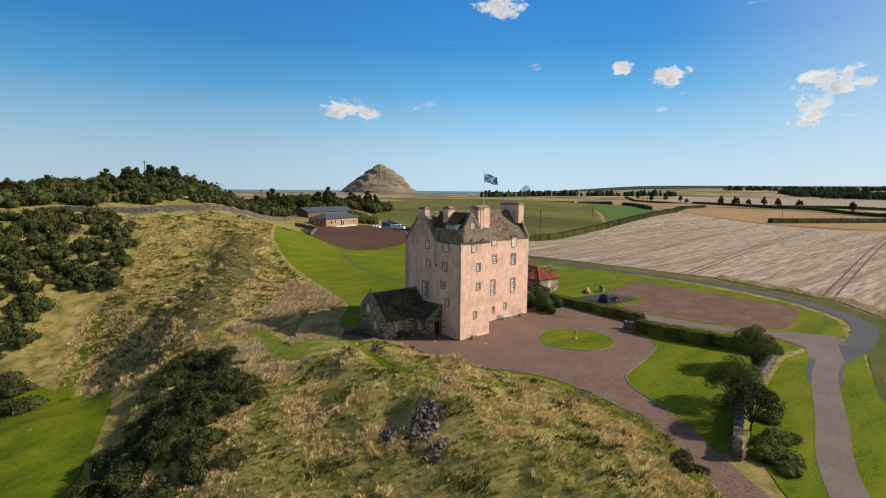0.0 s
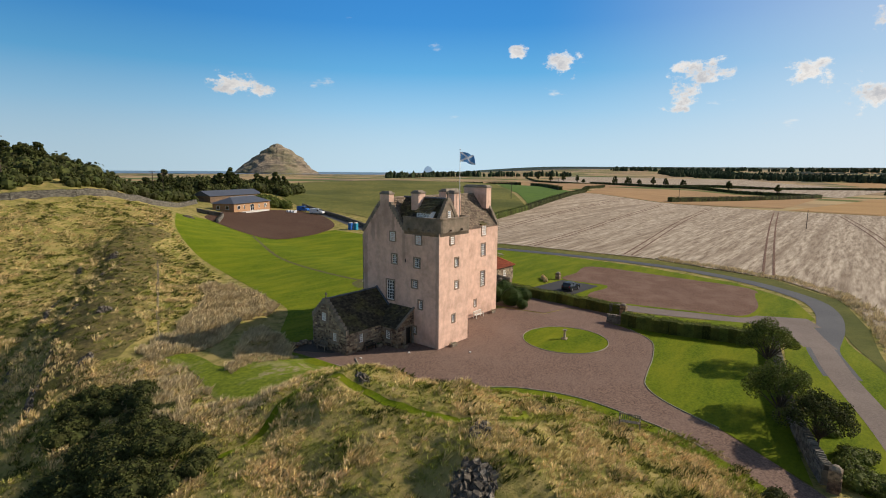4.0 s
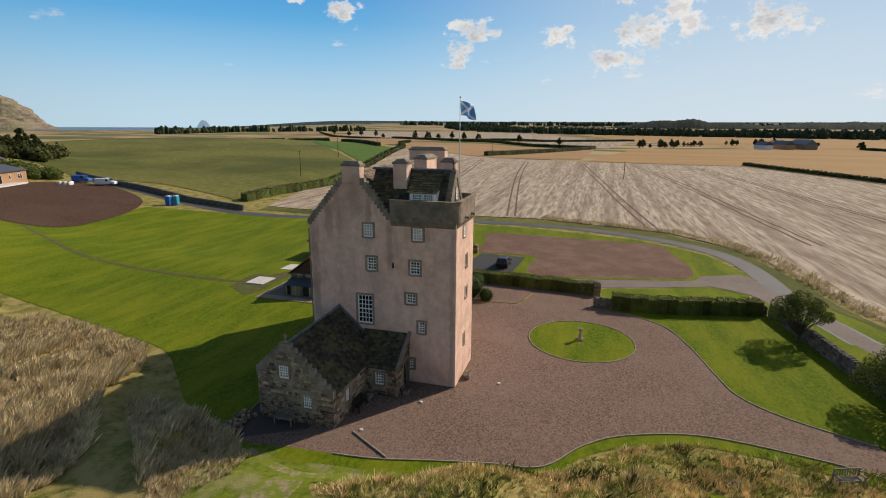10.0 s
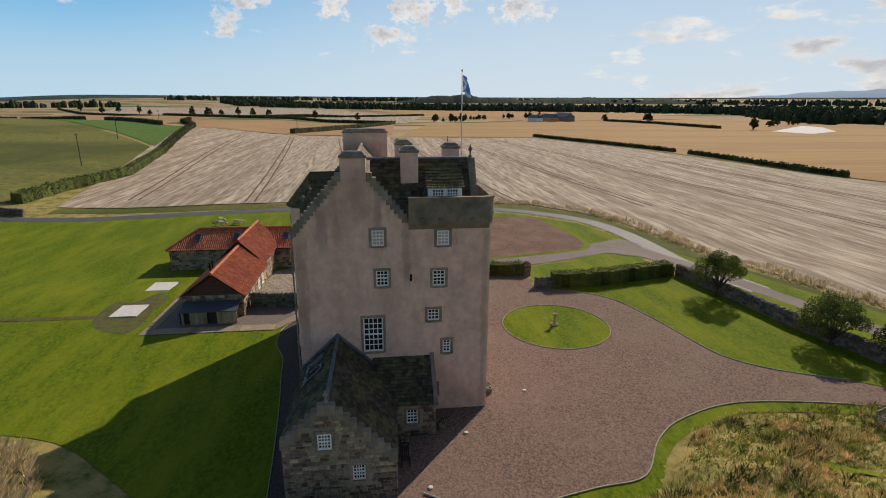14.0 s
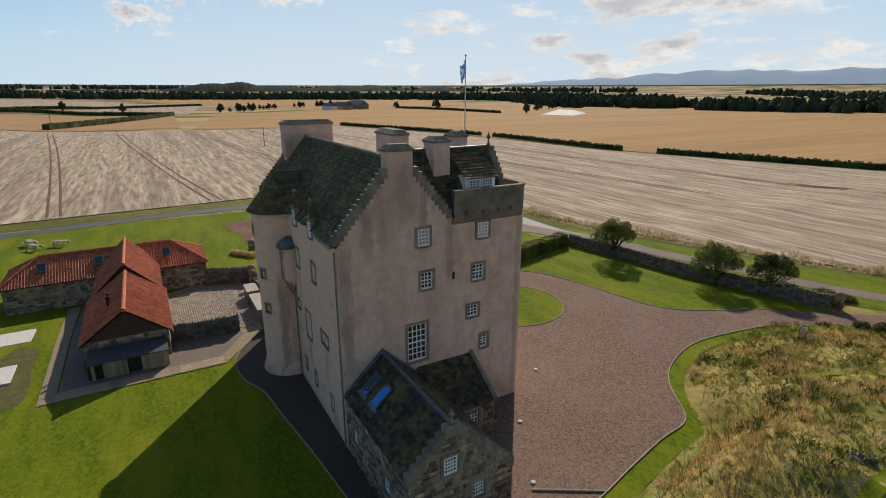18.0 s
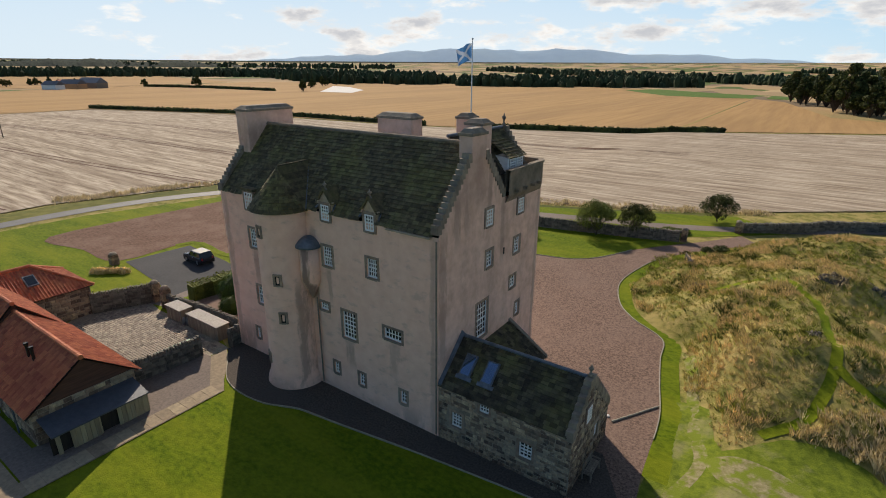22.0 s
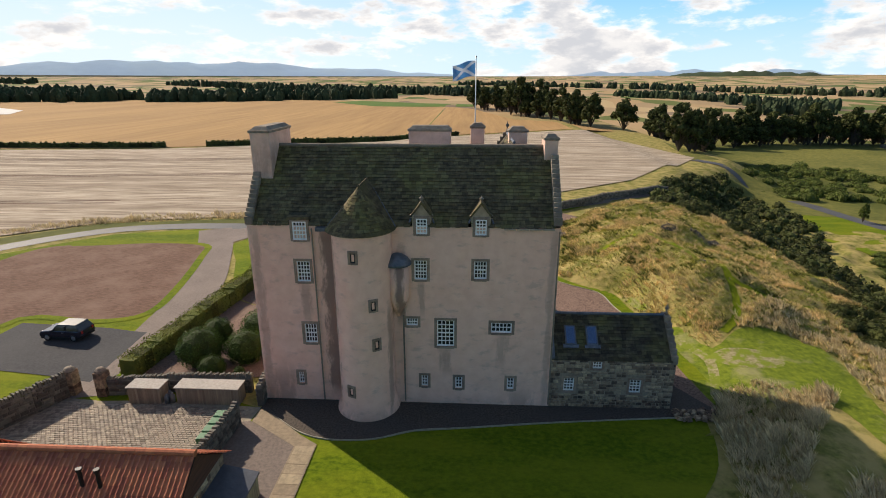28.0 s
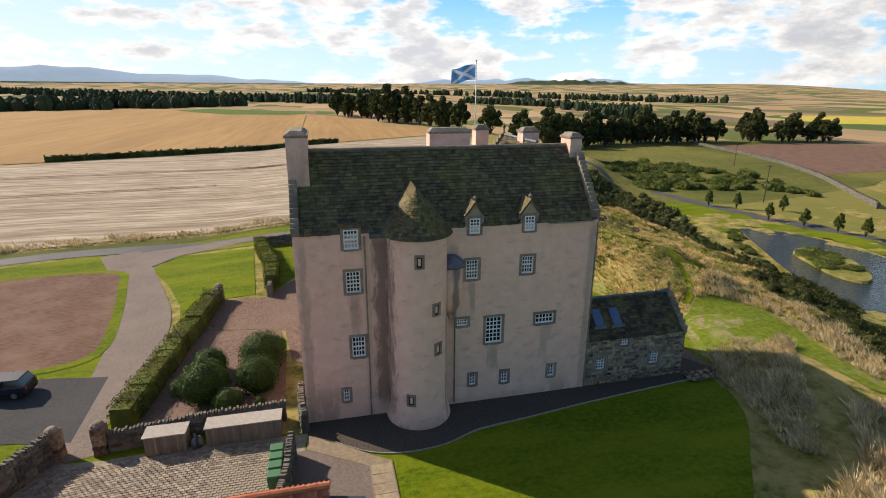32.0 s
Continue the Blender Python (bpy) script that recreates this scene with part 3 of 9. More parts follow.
# ---- far fields ----
sheet("stubble_field", [(75, 69), (120, 79), (200, 97), (292, 116), (284, 50), (277, -8), (277, -84), (207, -107), (112, -125), (40, -150), (-48, -200), (-64, -122), (-30, -72), (-8, -55), (8, -47), (26, -40.5), (44, -39), (62, -35), (75, -24), (83, 3), (80, 40), (76, 60)],
      STUBBLE, 0.15, 5, "pale cut stubble field with long straw rows", "field")
sheet("golden_field", [(279, -86), (208, -109), (113, -128), (40, -153), (-48, -205), (-76, -219), (-20, -262), (4, -385), (60, -470), (129, -560), (300, -600), (434, -606), (640, -420), (600, -300), (560, -160), (484, -40), (285, -4), (281, -40)],
      GOLD, 0.16, 20, "ripe golden barley field with tractor lines", "field")
sheet("tan_field", [(287, 52), (294, 114), (528, 194), (500, 90), (479, -7), (300, 0)], TAN, 0.16, 20, "tan ripe wheat field beyond the stubble", "field")
sheet("far_tan_field", [(300, 135), (400, 222), (440, 300), (700, 520), (860, 470), (590, 165), (535, 200)], TAN, 0.14, 25, "tan cereal field on a gentle rise", "field")
sheet("far_brown_field", [(600, 160), (870, 460), (1500, 700), (1400, 200), (800, -60), (500, -20)], STUBBLE, 0.2, 60, "brown harvested field far off", "field")
sheet("far_gold_field", [(560, -170), (800, -70), (1300, 40), (1350, -330), (1100, -560), (660, -420)], GOLD, 0.2, 60, "golden cereal field below a far wood", "field")
sheet("green_field", [(178, 91), (292, 120), (395, 219), (425, 288), (306, 192), (230, 128)], GREEN_FIELD, 0.16, 12, "bright green root-crop field on a slope", "field")
sheet("pasture_hill", [(77, 79), (86, 113), (83, 142), (120, 262), (260, 420), (430, 300), (306, 194), (228, 130), (176, 92), (112, 76)], PASTURE, 0.12, 12, "darker green pasture on a rounded rise", "field")
sheet("parkland", [(-62, -122), (-80, -220), (-170, -260), (-240, -200), (-200, -110), (-150, -84), (-112, -74), (-88, -70), (-62, -78)], PASTURE, 0.10, 10, "green parkland grass in front of the woods", "field")
sheet("west_meadow", [(-62, -60), (-68, -82), (-76, -78), (-80, -60), (-84.5, -46), (-87.5, -34), (-95, -10), (-110, 20), (-90, 30), (-82, 6), (-82.5, -14), (-80.8, -27), (-80.4, -36), (-77.5, -45), (-71, -50.5), (-65, -43)], LAWN, 0.08, 8, "bright mown grass along a lane by the pond", "grass")
sheet("dry_meadow", [(-78, -96), (-81, -74), (-84, -58), (-88, -45), (-92, -30), (-130, -30), (-148, -98), (-164, -132), (-130, -120), (-100, -104)], material("dry olive meadow", (0.20, 0.185, 0.05), (0.15, 0.155, 0.04), 0.15, 0.96, 0.5, 4, (0.25, 0.21, 0.075), 0.03, 0.7, spec=0.08), 0.07, 8, "olive-yellow dry meadow above the lower lane", "grass")
sheet("brown_field", [(-184, -196), (-166, -136), (-150, -104), (-200, -108), (-300, -150), (-250, -200)], EARTH, 0.14, 20, "bare brown field behind a long stone wall", "field")
sheet("yellow_field", [(-420, -340), (-520, -300), (-640, -420), (-500, -470)], material("rape in flower", (0.55, 0.42, 0.05), (0.45, 0.36, 0.05), 0.1, 0.95, 0.3, 3), 0.15, 40, "strip of bright yellow rape far off", "field")
sheet("far_green_strip", [(129, -575), (2, -465), (0, -418), (90, -437), (150, -520)], GREEN_FIELD, 0.2, 30, "narrow green field beyond the barley", "field")
sheet("plastic_pond", [(304, -291), (337, -286), (435, -395), (400, -385), (335, -338)], CONCRETE, 0.35, 20, "white sheet-covered reservoir in the barley", "reservoir")

def tracks(y0, bend, x0, x1):
    """A pair of tractor wheelings across the stubble."""
    for off in (-0.95, 0.95):
        pts = [(x0 + (x1 - x0) * i / 16, y0 + off + bend * math.sin(i / 16 * math.pi) + (x0 + (x1 - x0) * i / 16 - 75) * 0.11) for i in range(17)]
        sheet("wheel_track", ribbon(pts, 0.24), EARTH, 0.19, 20, "brown tractor wheeling across the stubble", "track")


for y0, bend, x0, x1 in ((-22, 0.6, 76, 262), (-48, -1.5, 70, 262), (-78, 1.0, 40, 250), (8, 1.5, 84, 262), (34, -1, 82, 270), (-104, 0, 10, 150), (58, 1, 84, 276)):
    tracks(y0, bend, x0, x1)

# ---- sea on the northern horizon ----
g = Geo()
arc = [math.radians(a) for a in range(18, 166, 4)]
for a, b in zip(arc, arc[1:]):
    g.poly([(2300 * math.cos(a), 2300 * math.sin(a), 0.6), (4950 * math.cos(a), 4950 * math.sin(a), 0.6), (4950 * math.cos(b), 4950 * math.sin(b), 0.6), (2300 * math.cos(b), 2300 * math.sin(b), 0.6)])
tagged(g.make("sea", SEA), "blue sea on the northern horizon", "sea", kind="structure")

# ---- lawns, road, drives ----
LAWN_NORTH = LAWN_EDGE + [(30, 112), (31, 100), (32, 88), (36, 84), (57, 88), (60, 80), (64, 66), (70, 44), (72, 22), (71.5, 2), (66, -18), (57, -28), (46, -31.5), (41, -30), (36, -20), (32, -6), (31, 9), (18.9, 13.3), (17.4, 14.35), (15.4, 15.75), (13.4, 16.25), (10.9, 16.05), (8.6, 15.15), (5.6, 14.75), (0.7, 14.05)]
sheet("lawn_north", LAWN_NORTH, LAWN, 0.035, 1.25, "mown green lawn on the open side of the tower", "lawn")
sheet("verge_east", [(74, 68), (79.5, 40), (82, 3), (74.5, -23), (62, -34), (44, -37.6), (26, -39), (8, -45.5), (-6, -53), (-9, -51), (4, -45), (20, -39.5), (43, -34.2), (60, -30), (70, -20), (76.5, 3), (74, 40), (70, 68)], PASTURE, 0.0388, 1.25, "grassy verge between the lane and the stubble", "verge")
ROAD = curve_through([(-60, -82), (-30, -58), (-14, -47.8), (-1.5, -41.4), (9.6, -38.2), (21.5, -34.8), (30, -33.2), (42, -33.4), (52, -32.4), (60, -29.2), (68, -20.6), (73.4, -8), (75.2, 6), (74, 24), (70, 46), (65, 66), (66, 84), (74, 112), (82, 138)], 5)
sheet("road", ribbon(ROAD[24:], 1.6), TARMAC, 0.0559, 1.25, "narrow grey tarmac lane curving round the grounds", "road")
sheet("lane_leg", ribbon(curve_through([(-60, -82), (-30, -58), (-14, -47.8), (-1.5, -41.4), (9.6, -38.2), (21.5, -34.8), (31, -33)], 5), 1.2), TARMAC_PALE, 0.0635, 1.25, "pinkish chip-sealed leg of the lane behind the boundary wall", "road")
sheet("lower_lane", ribbon(curve_through([(-62, -118), (-69, -104), (-76, -92), (-78.8, -71.7), (-81.8, -56.6), (-85.5, -45.3), (-88.5, -33.8), (-96, -10)], 5), 1.8), TARMAC, 0.12, 3, "tarmac lane below the knoll", "road")
sheet("drive", ribbon(curve_through([(43.5, -31.5), (40.6, -25.5), (37.2, -17), (34.2, -8.5), (32.9, 0), (32.2, 6), (31.6, 11.9)], 5), 2.4, 2.2), TARMAC_PALE, 0.0597, 1.25, "pinkish-grey surfaced drive", "drive")
sheet("drive_apron", [(38.6, -24.0), (41.0, -25.6), (43.4, -29.0), (41, -31.6), (31, -34.6), (29, -31.4), (35.4, -29.4)], TARMAC_PALE, 0.0692, 1.25, "widened mouth of the drive at the lane", "drive")
sheet("car_bay", [(33.6, 2.0), (37.5, 1.2), (46.2, 0.6), (46.6, 8.0), (36.4, 9.2), (33.0, 10.0)], BAY_TARMAC, 0.0673, 1.25, "dark tarmac parking bay", "parking bay")
sheet("earth_plot", curve_through([(64, 9.3), (63.6, -8), (62.3, -20.7), (55, -23.2), (47.6, -24.6), (41.0, -23.6), (39.2, -19), (36.6, -8.6), (36.0, -2.0), (40, 0.0), (47.2, -0.2), (47.6, 8.4), (55, 9.0)], 4, True), EARTH, 0.0635, 1.25, "bare plot of raked reddish earth", "earth")
sheet("site_earth", curve_through([(30, 112), (31.5, 86), (44, 84), (57.5, 90), (66, 100), (74, 120), (68, 132), (50, 131), (38, 124)], 4, True), EARTH_DARK, 0.09, 4, "bare dark earth of a building site", "earth")
TRAIL = material("trodden muddy grass", (0.115, 0.10, 0.03), (0.07, 0.06, 0.022), 2, 0.97, 0.8, 8, (0.09, 0.13, 0.018), 0.8, 0.8)
sheet("worn_track", ribbon(curve_through([(30, 88), (22, 66), (20, 52), (19, 40), (19, 33)], 5), 0.4), TRAIL, 0.06, 2, "thin worn track across the lawn", "track")
sheet("forecourt_gravel", [p for p in GRAVEL_WEST if p[1] > -40] + [(-9.6, -42), (-6.6, -37.4), (-2.6, -32.3)] + curve_through([(0.3, -28.2), (2.4, -23.6), (5, -21.0), (8.7, -20.0), (13.2, -19.1), (18.4, -17.3), (21.4, -13.9), (22.8, -10.2)], 4) + [(27.8, -10.4), (28.2, -4.8), (26, -3.2), (21.0, -2.0), (20.2, 3.6), (19.2, 4.6), (-2, 6.5), (-2.2, 12.6)],
      GRAVEL, 0.0445, 1.25, "reddish-brown gravel forecourt", "gravel")
PATH_RIM = curve_through([(17.4, 14.3), (15.4, 15.7), (13.4, 16.2), (10.9, 16.0), (8.6, 15.1), (5.6, 14.7), (0.7, 14.0), (-4.6, 13.4)], 5)
sheet("north_path", [(-11.1, 12.5), (-8.4, 8), (0, 8), (18.6, 8), (18.9, 13.3)] + PATH_RIM + [(-9.9, 12.9)], GRAVEL_DARK, 0.0502, 1.25, "dark chippings path at the foot of the tower", "path")
sheet("lawn_south_east", curve_through([(22.7, -10.6), (21.5, -13.8), (18.5, -17.4), (13.2, -19.2), (8.7, -20.1), (5, -21.1), (2.5, -23.7), (0.4, -28.2), (-2.5, -32.2), (-4.2, -34.6)], 3) + [(-0.5, -33.6), (10.6, -31.0), (25.3, -28.6), (23.0, -18)], LAWN, 0.0521, 1.25, "triangular mown lawn beside the drive", "lawn")
circle_pts = [(12.55 + 4.95 * math.cos(2 * math.pi * i / 48), -9.2 + 4.95 * math.sin(2 * math.pi * i / 48)) for i in range(48)]
sheet("round_lawn", circle_pts, LAWN, 0.0597, 1.25, "round grass island in the gravel forecourt", "lawn")
sheet("mound_verge", GRAVEL_WEST[5:-6] + [(x - 1.3, y) for x, y in GRAVEL_WEST[5:-6]][::-1], LAWN, 0.045, 0.625, "mown grass rim between gravel and knoll", "verge")
sheet("knoll_lawn", curve_through([(-10.9, 11), (-10.8, 4), (-10.6, 0.5), (-12.6, 1.0), (-13.8, 4.6), (-16.6, 2.6), (-20.4, 2.4), (-22.6, 5.4), (-21.6, 10.2), (-20.8, 15), (-21.4, 21), (-20.4, 23), (-18.8, 17), (-18.6, 12.2), (-15.4, 11.4), (-12.6, 12.4)], 3, True), FLAT_GRASS, 0.04, 0.625, "trodden green turf with bare patches among tall grass", "grass")
SCUFFED = material("scuffed stony turf", (0.33, 0.28, 0.17), (0.17, 0.16, 0.06), 3.0, 0.97, 0.8, 14, (0.155, 0.195, 0.022), 1.3, 0.95, edge3=(0.42, 0.56), spec=0.08)
sheet("bare_patch", curve_through([(-13.2, 5.6), (-14.6, 4.9), (-16.6, 5.2), (-18.2, 6.1), (-17.6, 7.4), (-15.8, 7.6), (-14.2, 7.2)], 4, True), SCUFFED, 0.047, 0.625, "scuffed stony patch in the turf", "grass")
sheet("worn_verge", ribbon(curve_through([(-9.9, -6.4), (-10.9, -3.4), (-11.5, -0.2), (-12.2, 3.2), (-13.0, 5.8), (-12.4, 8.4), (-11.6, 10.4)], 5), 0.34), SCUFFED, 0.05, 0.625, "bare trodden line between gravel and knoll", "path")
sheet("knoll_path", ribbon(curve_through([(-9.5, -16.2), (-13.2, -18.4), (-16.2, -16.4), (-17.6, -13.1), (-18.1, -7.8), (-18.4, -3.4), (-17.4, 0.6), (-15.4, 2.8)], 4), 0.32), LAWN, 0.05, 0.625, "narrow trodden grass path over the knoll", "path")
sheet("knoll_path_west", ribbon(curve_through([(-18.2, -3.6), (-21, -2.2), (-25, -3.6), (-29, -2)], 4), 0.3), LAWN, 0.065, 0.625, "narrow trodden grass path to the slope", "path")
BACK_TURF = material("short brown hill turf", (0.19, 0.15, 0.065), (0.065, 0.056, 0.026), 1.9, 0.97, 1.0, 7, (0.12, 0.13, 0.028), 0.55, 0.75, spec=0.06)
WHALEBACK = [(whaleback(y) - 0.6, y) for y in range(23, 82, 2)] + [(whaleback(y) + 8.5 + 2.4 * noise.noise((y * 0.16, 5.0, 2.0)), y) for y in range(81, 22, -2)]
sheet("hill_turf_bare", WHALEBACK, BACK_TURF, 0.03, 0.625, "short brown turf over the back of a rocky ridge", "grass")
sheet("lower_meadow", [(-36.4, 26), (-36.8, 20), (-40, 9), (-44, -2), (-54, 8), (-60, 24), (-52, 38), (-43, 39.4), (-40, 32)], LAWN, 0.14, 1.25, "smooth mown meadow below the slope", "meadow")
sheet("meadow_ride", ribbon(curve_through([(-41, 29), (-39, 40), (-35.5, 52), (-33, 60)], 4), 1.0), LAWN, 0.14, 1.25, "mown green ride up the slope", "path")
sheet("flower_bed", [(20.4, 9.6), (20.6, 3.8), (21.3, -1.8), (26, -3.0), (28.4, -4.6), (29.8, 8), (29.6, 10.6)], GRAVEL, 0.0559, 1.25, "planting bed mulched with reddish gravel", "flower bed")
sheet("drive_verge", ribbon([(30.9, 10.6), (30.3, 2), (29.5, -5), (30.8, -11), (33.6, -18)], 0.7), LAWN, 0.0673, 1.25, "strip of mown grass between drive and hedge", "verge")
PLOT = curve_through([(64, 9.3), (63.6, -8), (62.3, -20.7), (55, -23.2), (47.6, -24.6), (41.0, -23.6), (39.2, -19), (36.6, -8.6), (36.0, -2.0), (40, 0.0), (47.2, -0.2), (47.6, 8.4), (55, 9.0)], 4, True)
sheet("plot_verge", ribbon(PLOT[10:42], 0.45), LAWN, 0.073, 1.25, "bright mown grass strip round the bare plot", "verge")
sheet("lawn_behind_wall", [(24.4, -11.2), (26.4, -28.4), (35.6, -29.2), (37.6, -24), (34.2, -17.6), (31.4, -11.4), (29.2, -10.8)], LAWN, 0.054, 1.25, "mown grass between wall and drive", "lawn")
sheet("verge_lane", [(25.8, -29.8), (18, -31), (10.6, -32.2), (4, -33.8), (-0.5, -35.2), (-6, -39), (-14, -46), (-8, -52), (6, -45.4), (20, -39.6), (36, -35.4), (44, -34.4), (40, -30)], LAWN, 0.0464, 1.25, "mown verge between boundary wall and lane", "verge")
sheet("court_apron", [(18.9, 13.2), (30.4, 12.5), (33.3, 11.9), (36, 16.5), (34, 20.4), (19.6, 20.6)], MORTAR, 0.05, 2, "jointing sand under the courtyard setts", "paving")

# the pond below the knoll and its islet
pond = Geo()
ring = curve_through([(-69.8, -48.7), (-66.1, -42.8), (-61, -33), (-56.6, -24), (-54.3, -16.8), (-52.9, -9.6), (-51.4, -4.6), (-52, 6), (-66, 10), (-80, 4), (-81, -14), (-79.4, -26.7), (-79.1, -35.8), (-76.4, -43.6)], 4, True)
pond.poly([(x, y, -8.13) for x, y in ring])
tagged(pond.make("water", WATER), "dark still pond below the knoll", "pond", kind="structure")

# edging boards of lawns and gravel
def edging(name, pts, lift, h, w, label):
    g = Geo()
    for (xa, ya), (xb, yb) in zip(pts, pts[1:]):
        dx, dy = xb - xa, yb - ya
        l = math.hypot(dx, dy)
        if l < 1e-4:
            continue
        nx, ny = -dy / l * w / 2, dx / l * w / 2
        za, zb = land(xa, ya) + lift, land(xb, yb) + lift
        g.prism([(xa - nx, ya - ny, za - 0.1), (xb - nx, yb - ny, zb - 0.1), (xb + nx, yb + ny, zb - 0.1), (xa + nx, ya + ny, za - 0.1)],
                [(xa - nx, ya - ny, za + h), (xb - nx, yb - ny, zb + h), (xb + nx, yb + ny, zb + h), (xa + nx, ya + ny, za + h)])
    return tagged(g.make(name, EDGING), label, "edging", kind="structure")


edging("edging_forecourt", GRAVEL_WEST[8:-14], 0.05, 0.07, 0.07, "pale timber edging round the gravel")
edging("edging_round_lawn", circle_pts + circle_pts[:1], 0.05, 0.06, 0.06, "pale timber edging of the round lawn")
edging("edging_lawn", curve_through([(21.5, -13.8), (18.5, -17.4), (13.2, -19.2), (8.7, -20.1), (5, -21.1), (2.5, -23.7), (0.4, -28.2)], 4), 0.05, 0.06, 0.06, "pale timber edging of the side lawn")
edging("edging_path", [(-9.9, 12.9)] + PATH_RIM[::-1], 0.05, 0.07, 0.05, "thin pale edging between path and lawn")

# ---- tower ----
def wall_face(g, o, u, w, z0, z1, holes, n, depth=0.22):
    """An upright face from o along u with rectangular openings and their reveals; n points outward."""
    o, u, n = Vector((*o, 0)), Vector((*u, 0)), Vector((*n, 0))
    us = sorted({0, w, *[h[0] for h in holes], *[h[1] for h in holes]})
    zs = sorted({z0, z1, *[h[2] for h in holes], *[h[3] for h in holes]})
    at = lambda a, z, d=0.0: o + u * a - n * d + Vector((0, 0, z))
    turn = u.cross(Vector((0, 0, 1))).dot(n) > 0
    quad = lambda q: g.poly(q if turn else q[::-1])
    for a, b in zip(us, us[1:]):
        for c, d in zip(zs, zs[1:]):
            if not any(h[0] <= a and b <= h[1] and h[2] <= c and d <= h[3] for h in holes):
                quad([at(a, c), at(b, c), at(b, d), at(a, d)])
    for a, b, c, d in holes:
        quad([at(a, c, 0), at(b, c, 0), at(b, c, depth), at(a, c, depth)][::-1])
        quad([at(a, d, 0), at(b, d, 0), at(b, d, depth), at(a, d, depth)])
        quad([at(a, c, 0), at(a, d, 0), at(a, d, depth), at(a, c, depth)])
        quad([at(b, c, 0), at(b, d, 0), at(b, d, depth), at(b, c, depth)][::-1])


PANE = Geo().poly([(-0.5, 0, -0.5), (0.5, 0, -0.5), (0.5, 0, 0.5), (-0.5, 0, 0.5)]).mesh("pane", GLASS)


def window(house, x, y, z, ux, uy, w, h, nx, ny, rim=0.17, stone=None, sill=True, name="window", recess=0.08, proud=0.025, sash=True):
    """A sash in a stone surround, centred at x, y, z in a wall that runs along ux, uy; the outside lies to its right."""
    m = Matrix.Translation((x, y, z)) @ Matrix(((ux, -uy, 0), (uy, ux, 0), (0, 0, 1))).to_4x4()
    # local: x along the wall, y into the wall, z up
    s, f = Geo(), Geo()
    a, b, p = w / 2, h / 2, proud
    if rim:
        s.box(-a - rim, -a, -p, 0.02, -b - rim * 0.6, b + rim).box(a, a + rim, -p, 0.02, -b - rim * 0.6, b + rim).box(-a, a, -p, 0.02, b, b + rim)
        s.box(-a, a, -p - (0.05 if sill else 0), 0.05, -b - rim * 0.7, -b)
    else:
        s.box(-a - 0.05, a + 0.05, -0.05, 0.05, -b - 0.1, -b)
    ob = s.turned(m).make(name, stone or SURROUND, bevel=0.012)
    put(ob, house)
    d, t, k = recess, 0.07, 0.027
    f.box(-a, -a + t, d, d + 0.06, -b, b).box(a - t, a, d, d + 0.06, -b, b).box(-a + t, a - t, d, d + 0.06, b - t, b).box(-a + t, a - t, d, d + 0.06, -b, -b + t * 1.4)
    iw, ih = w - 2 * t, h - 2.4 * t
    for i in range(1, nx):
        cx = -a + t + iw * i / nx
        f.box(cx - k, cx + k, d + 0.01, d + 0.05, -b + t, b - t)
    for j in range(1, ny):
        cz = -b + 1.4 * t + ih * j / ny
        kk = k * (1.6 if ny > 3 and j == ny // 2 else 1)
        f.box(-a + t, a - t, d + 0.008, d + 0.052, cz - kk, cz + kk)
    put(f.turned(m).make("sash", WHITE if sash else IRON), ob)
    # dark sheet behind the panes in place of the room's own shade
    put(Geo().box(-a, a, d + 0.07, d + 0.085, -b, b).turned(m).make("dark_backing", ROOM_DARK), ob)
    for i in range(nx):
        for j in range(ny):
            q = new("pane", PANE)
            q.matrix_world = m @ pose(-a + t + iw * (i + 0.5) / nx, d + 0.03, -b + 1.4 * t + ih * (j + 0.5) / ny) @ Matrix.Diagonal((iw / nx, 1, ih / ny, 1))
            put(q, ob)
            q.visible_shadow = False
    return ob


def crowsteps(house, axis, at, thick, p0, z0, p1, z1, n, mat=DRESSED):
    """Stepped coping stones up a gable between two points of its slope."""
    dp, dz = (p1 - p0) / n, (z1 - z0) / n
    for i in range(n):
        a, b = sorted((p0 + dp * i - 0.02 * (1 if dp > 0 else -1), p0 + dp * (i + 1) + 0.12 * (1 if dp > 0 else -1)))
        zt = z0 + dz * (i + 1) + 0.16
        g = Geo()
        if axis == "x":
            g.box(at - 0.06, at + thick, a, b, zt - abs(dz) - 0.25, zt, 0.015)
        else:
            g.box(a, b, at - 0.06, at + thick, zt - abs(dz) - 0.25, zt, 0.015)
        put(g.make("crowstep", mat), house)


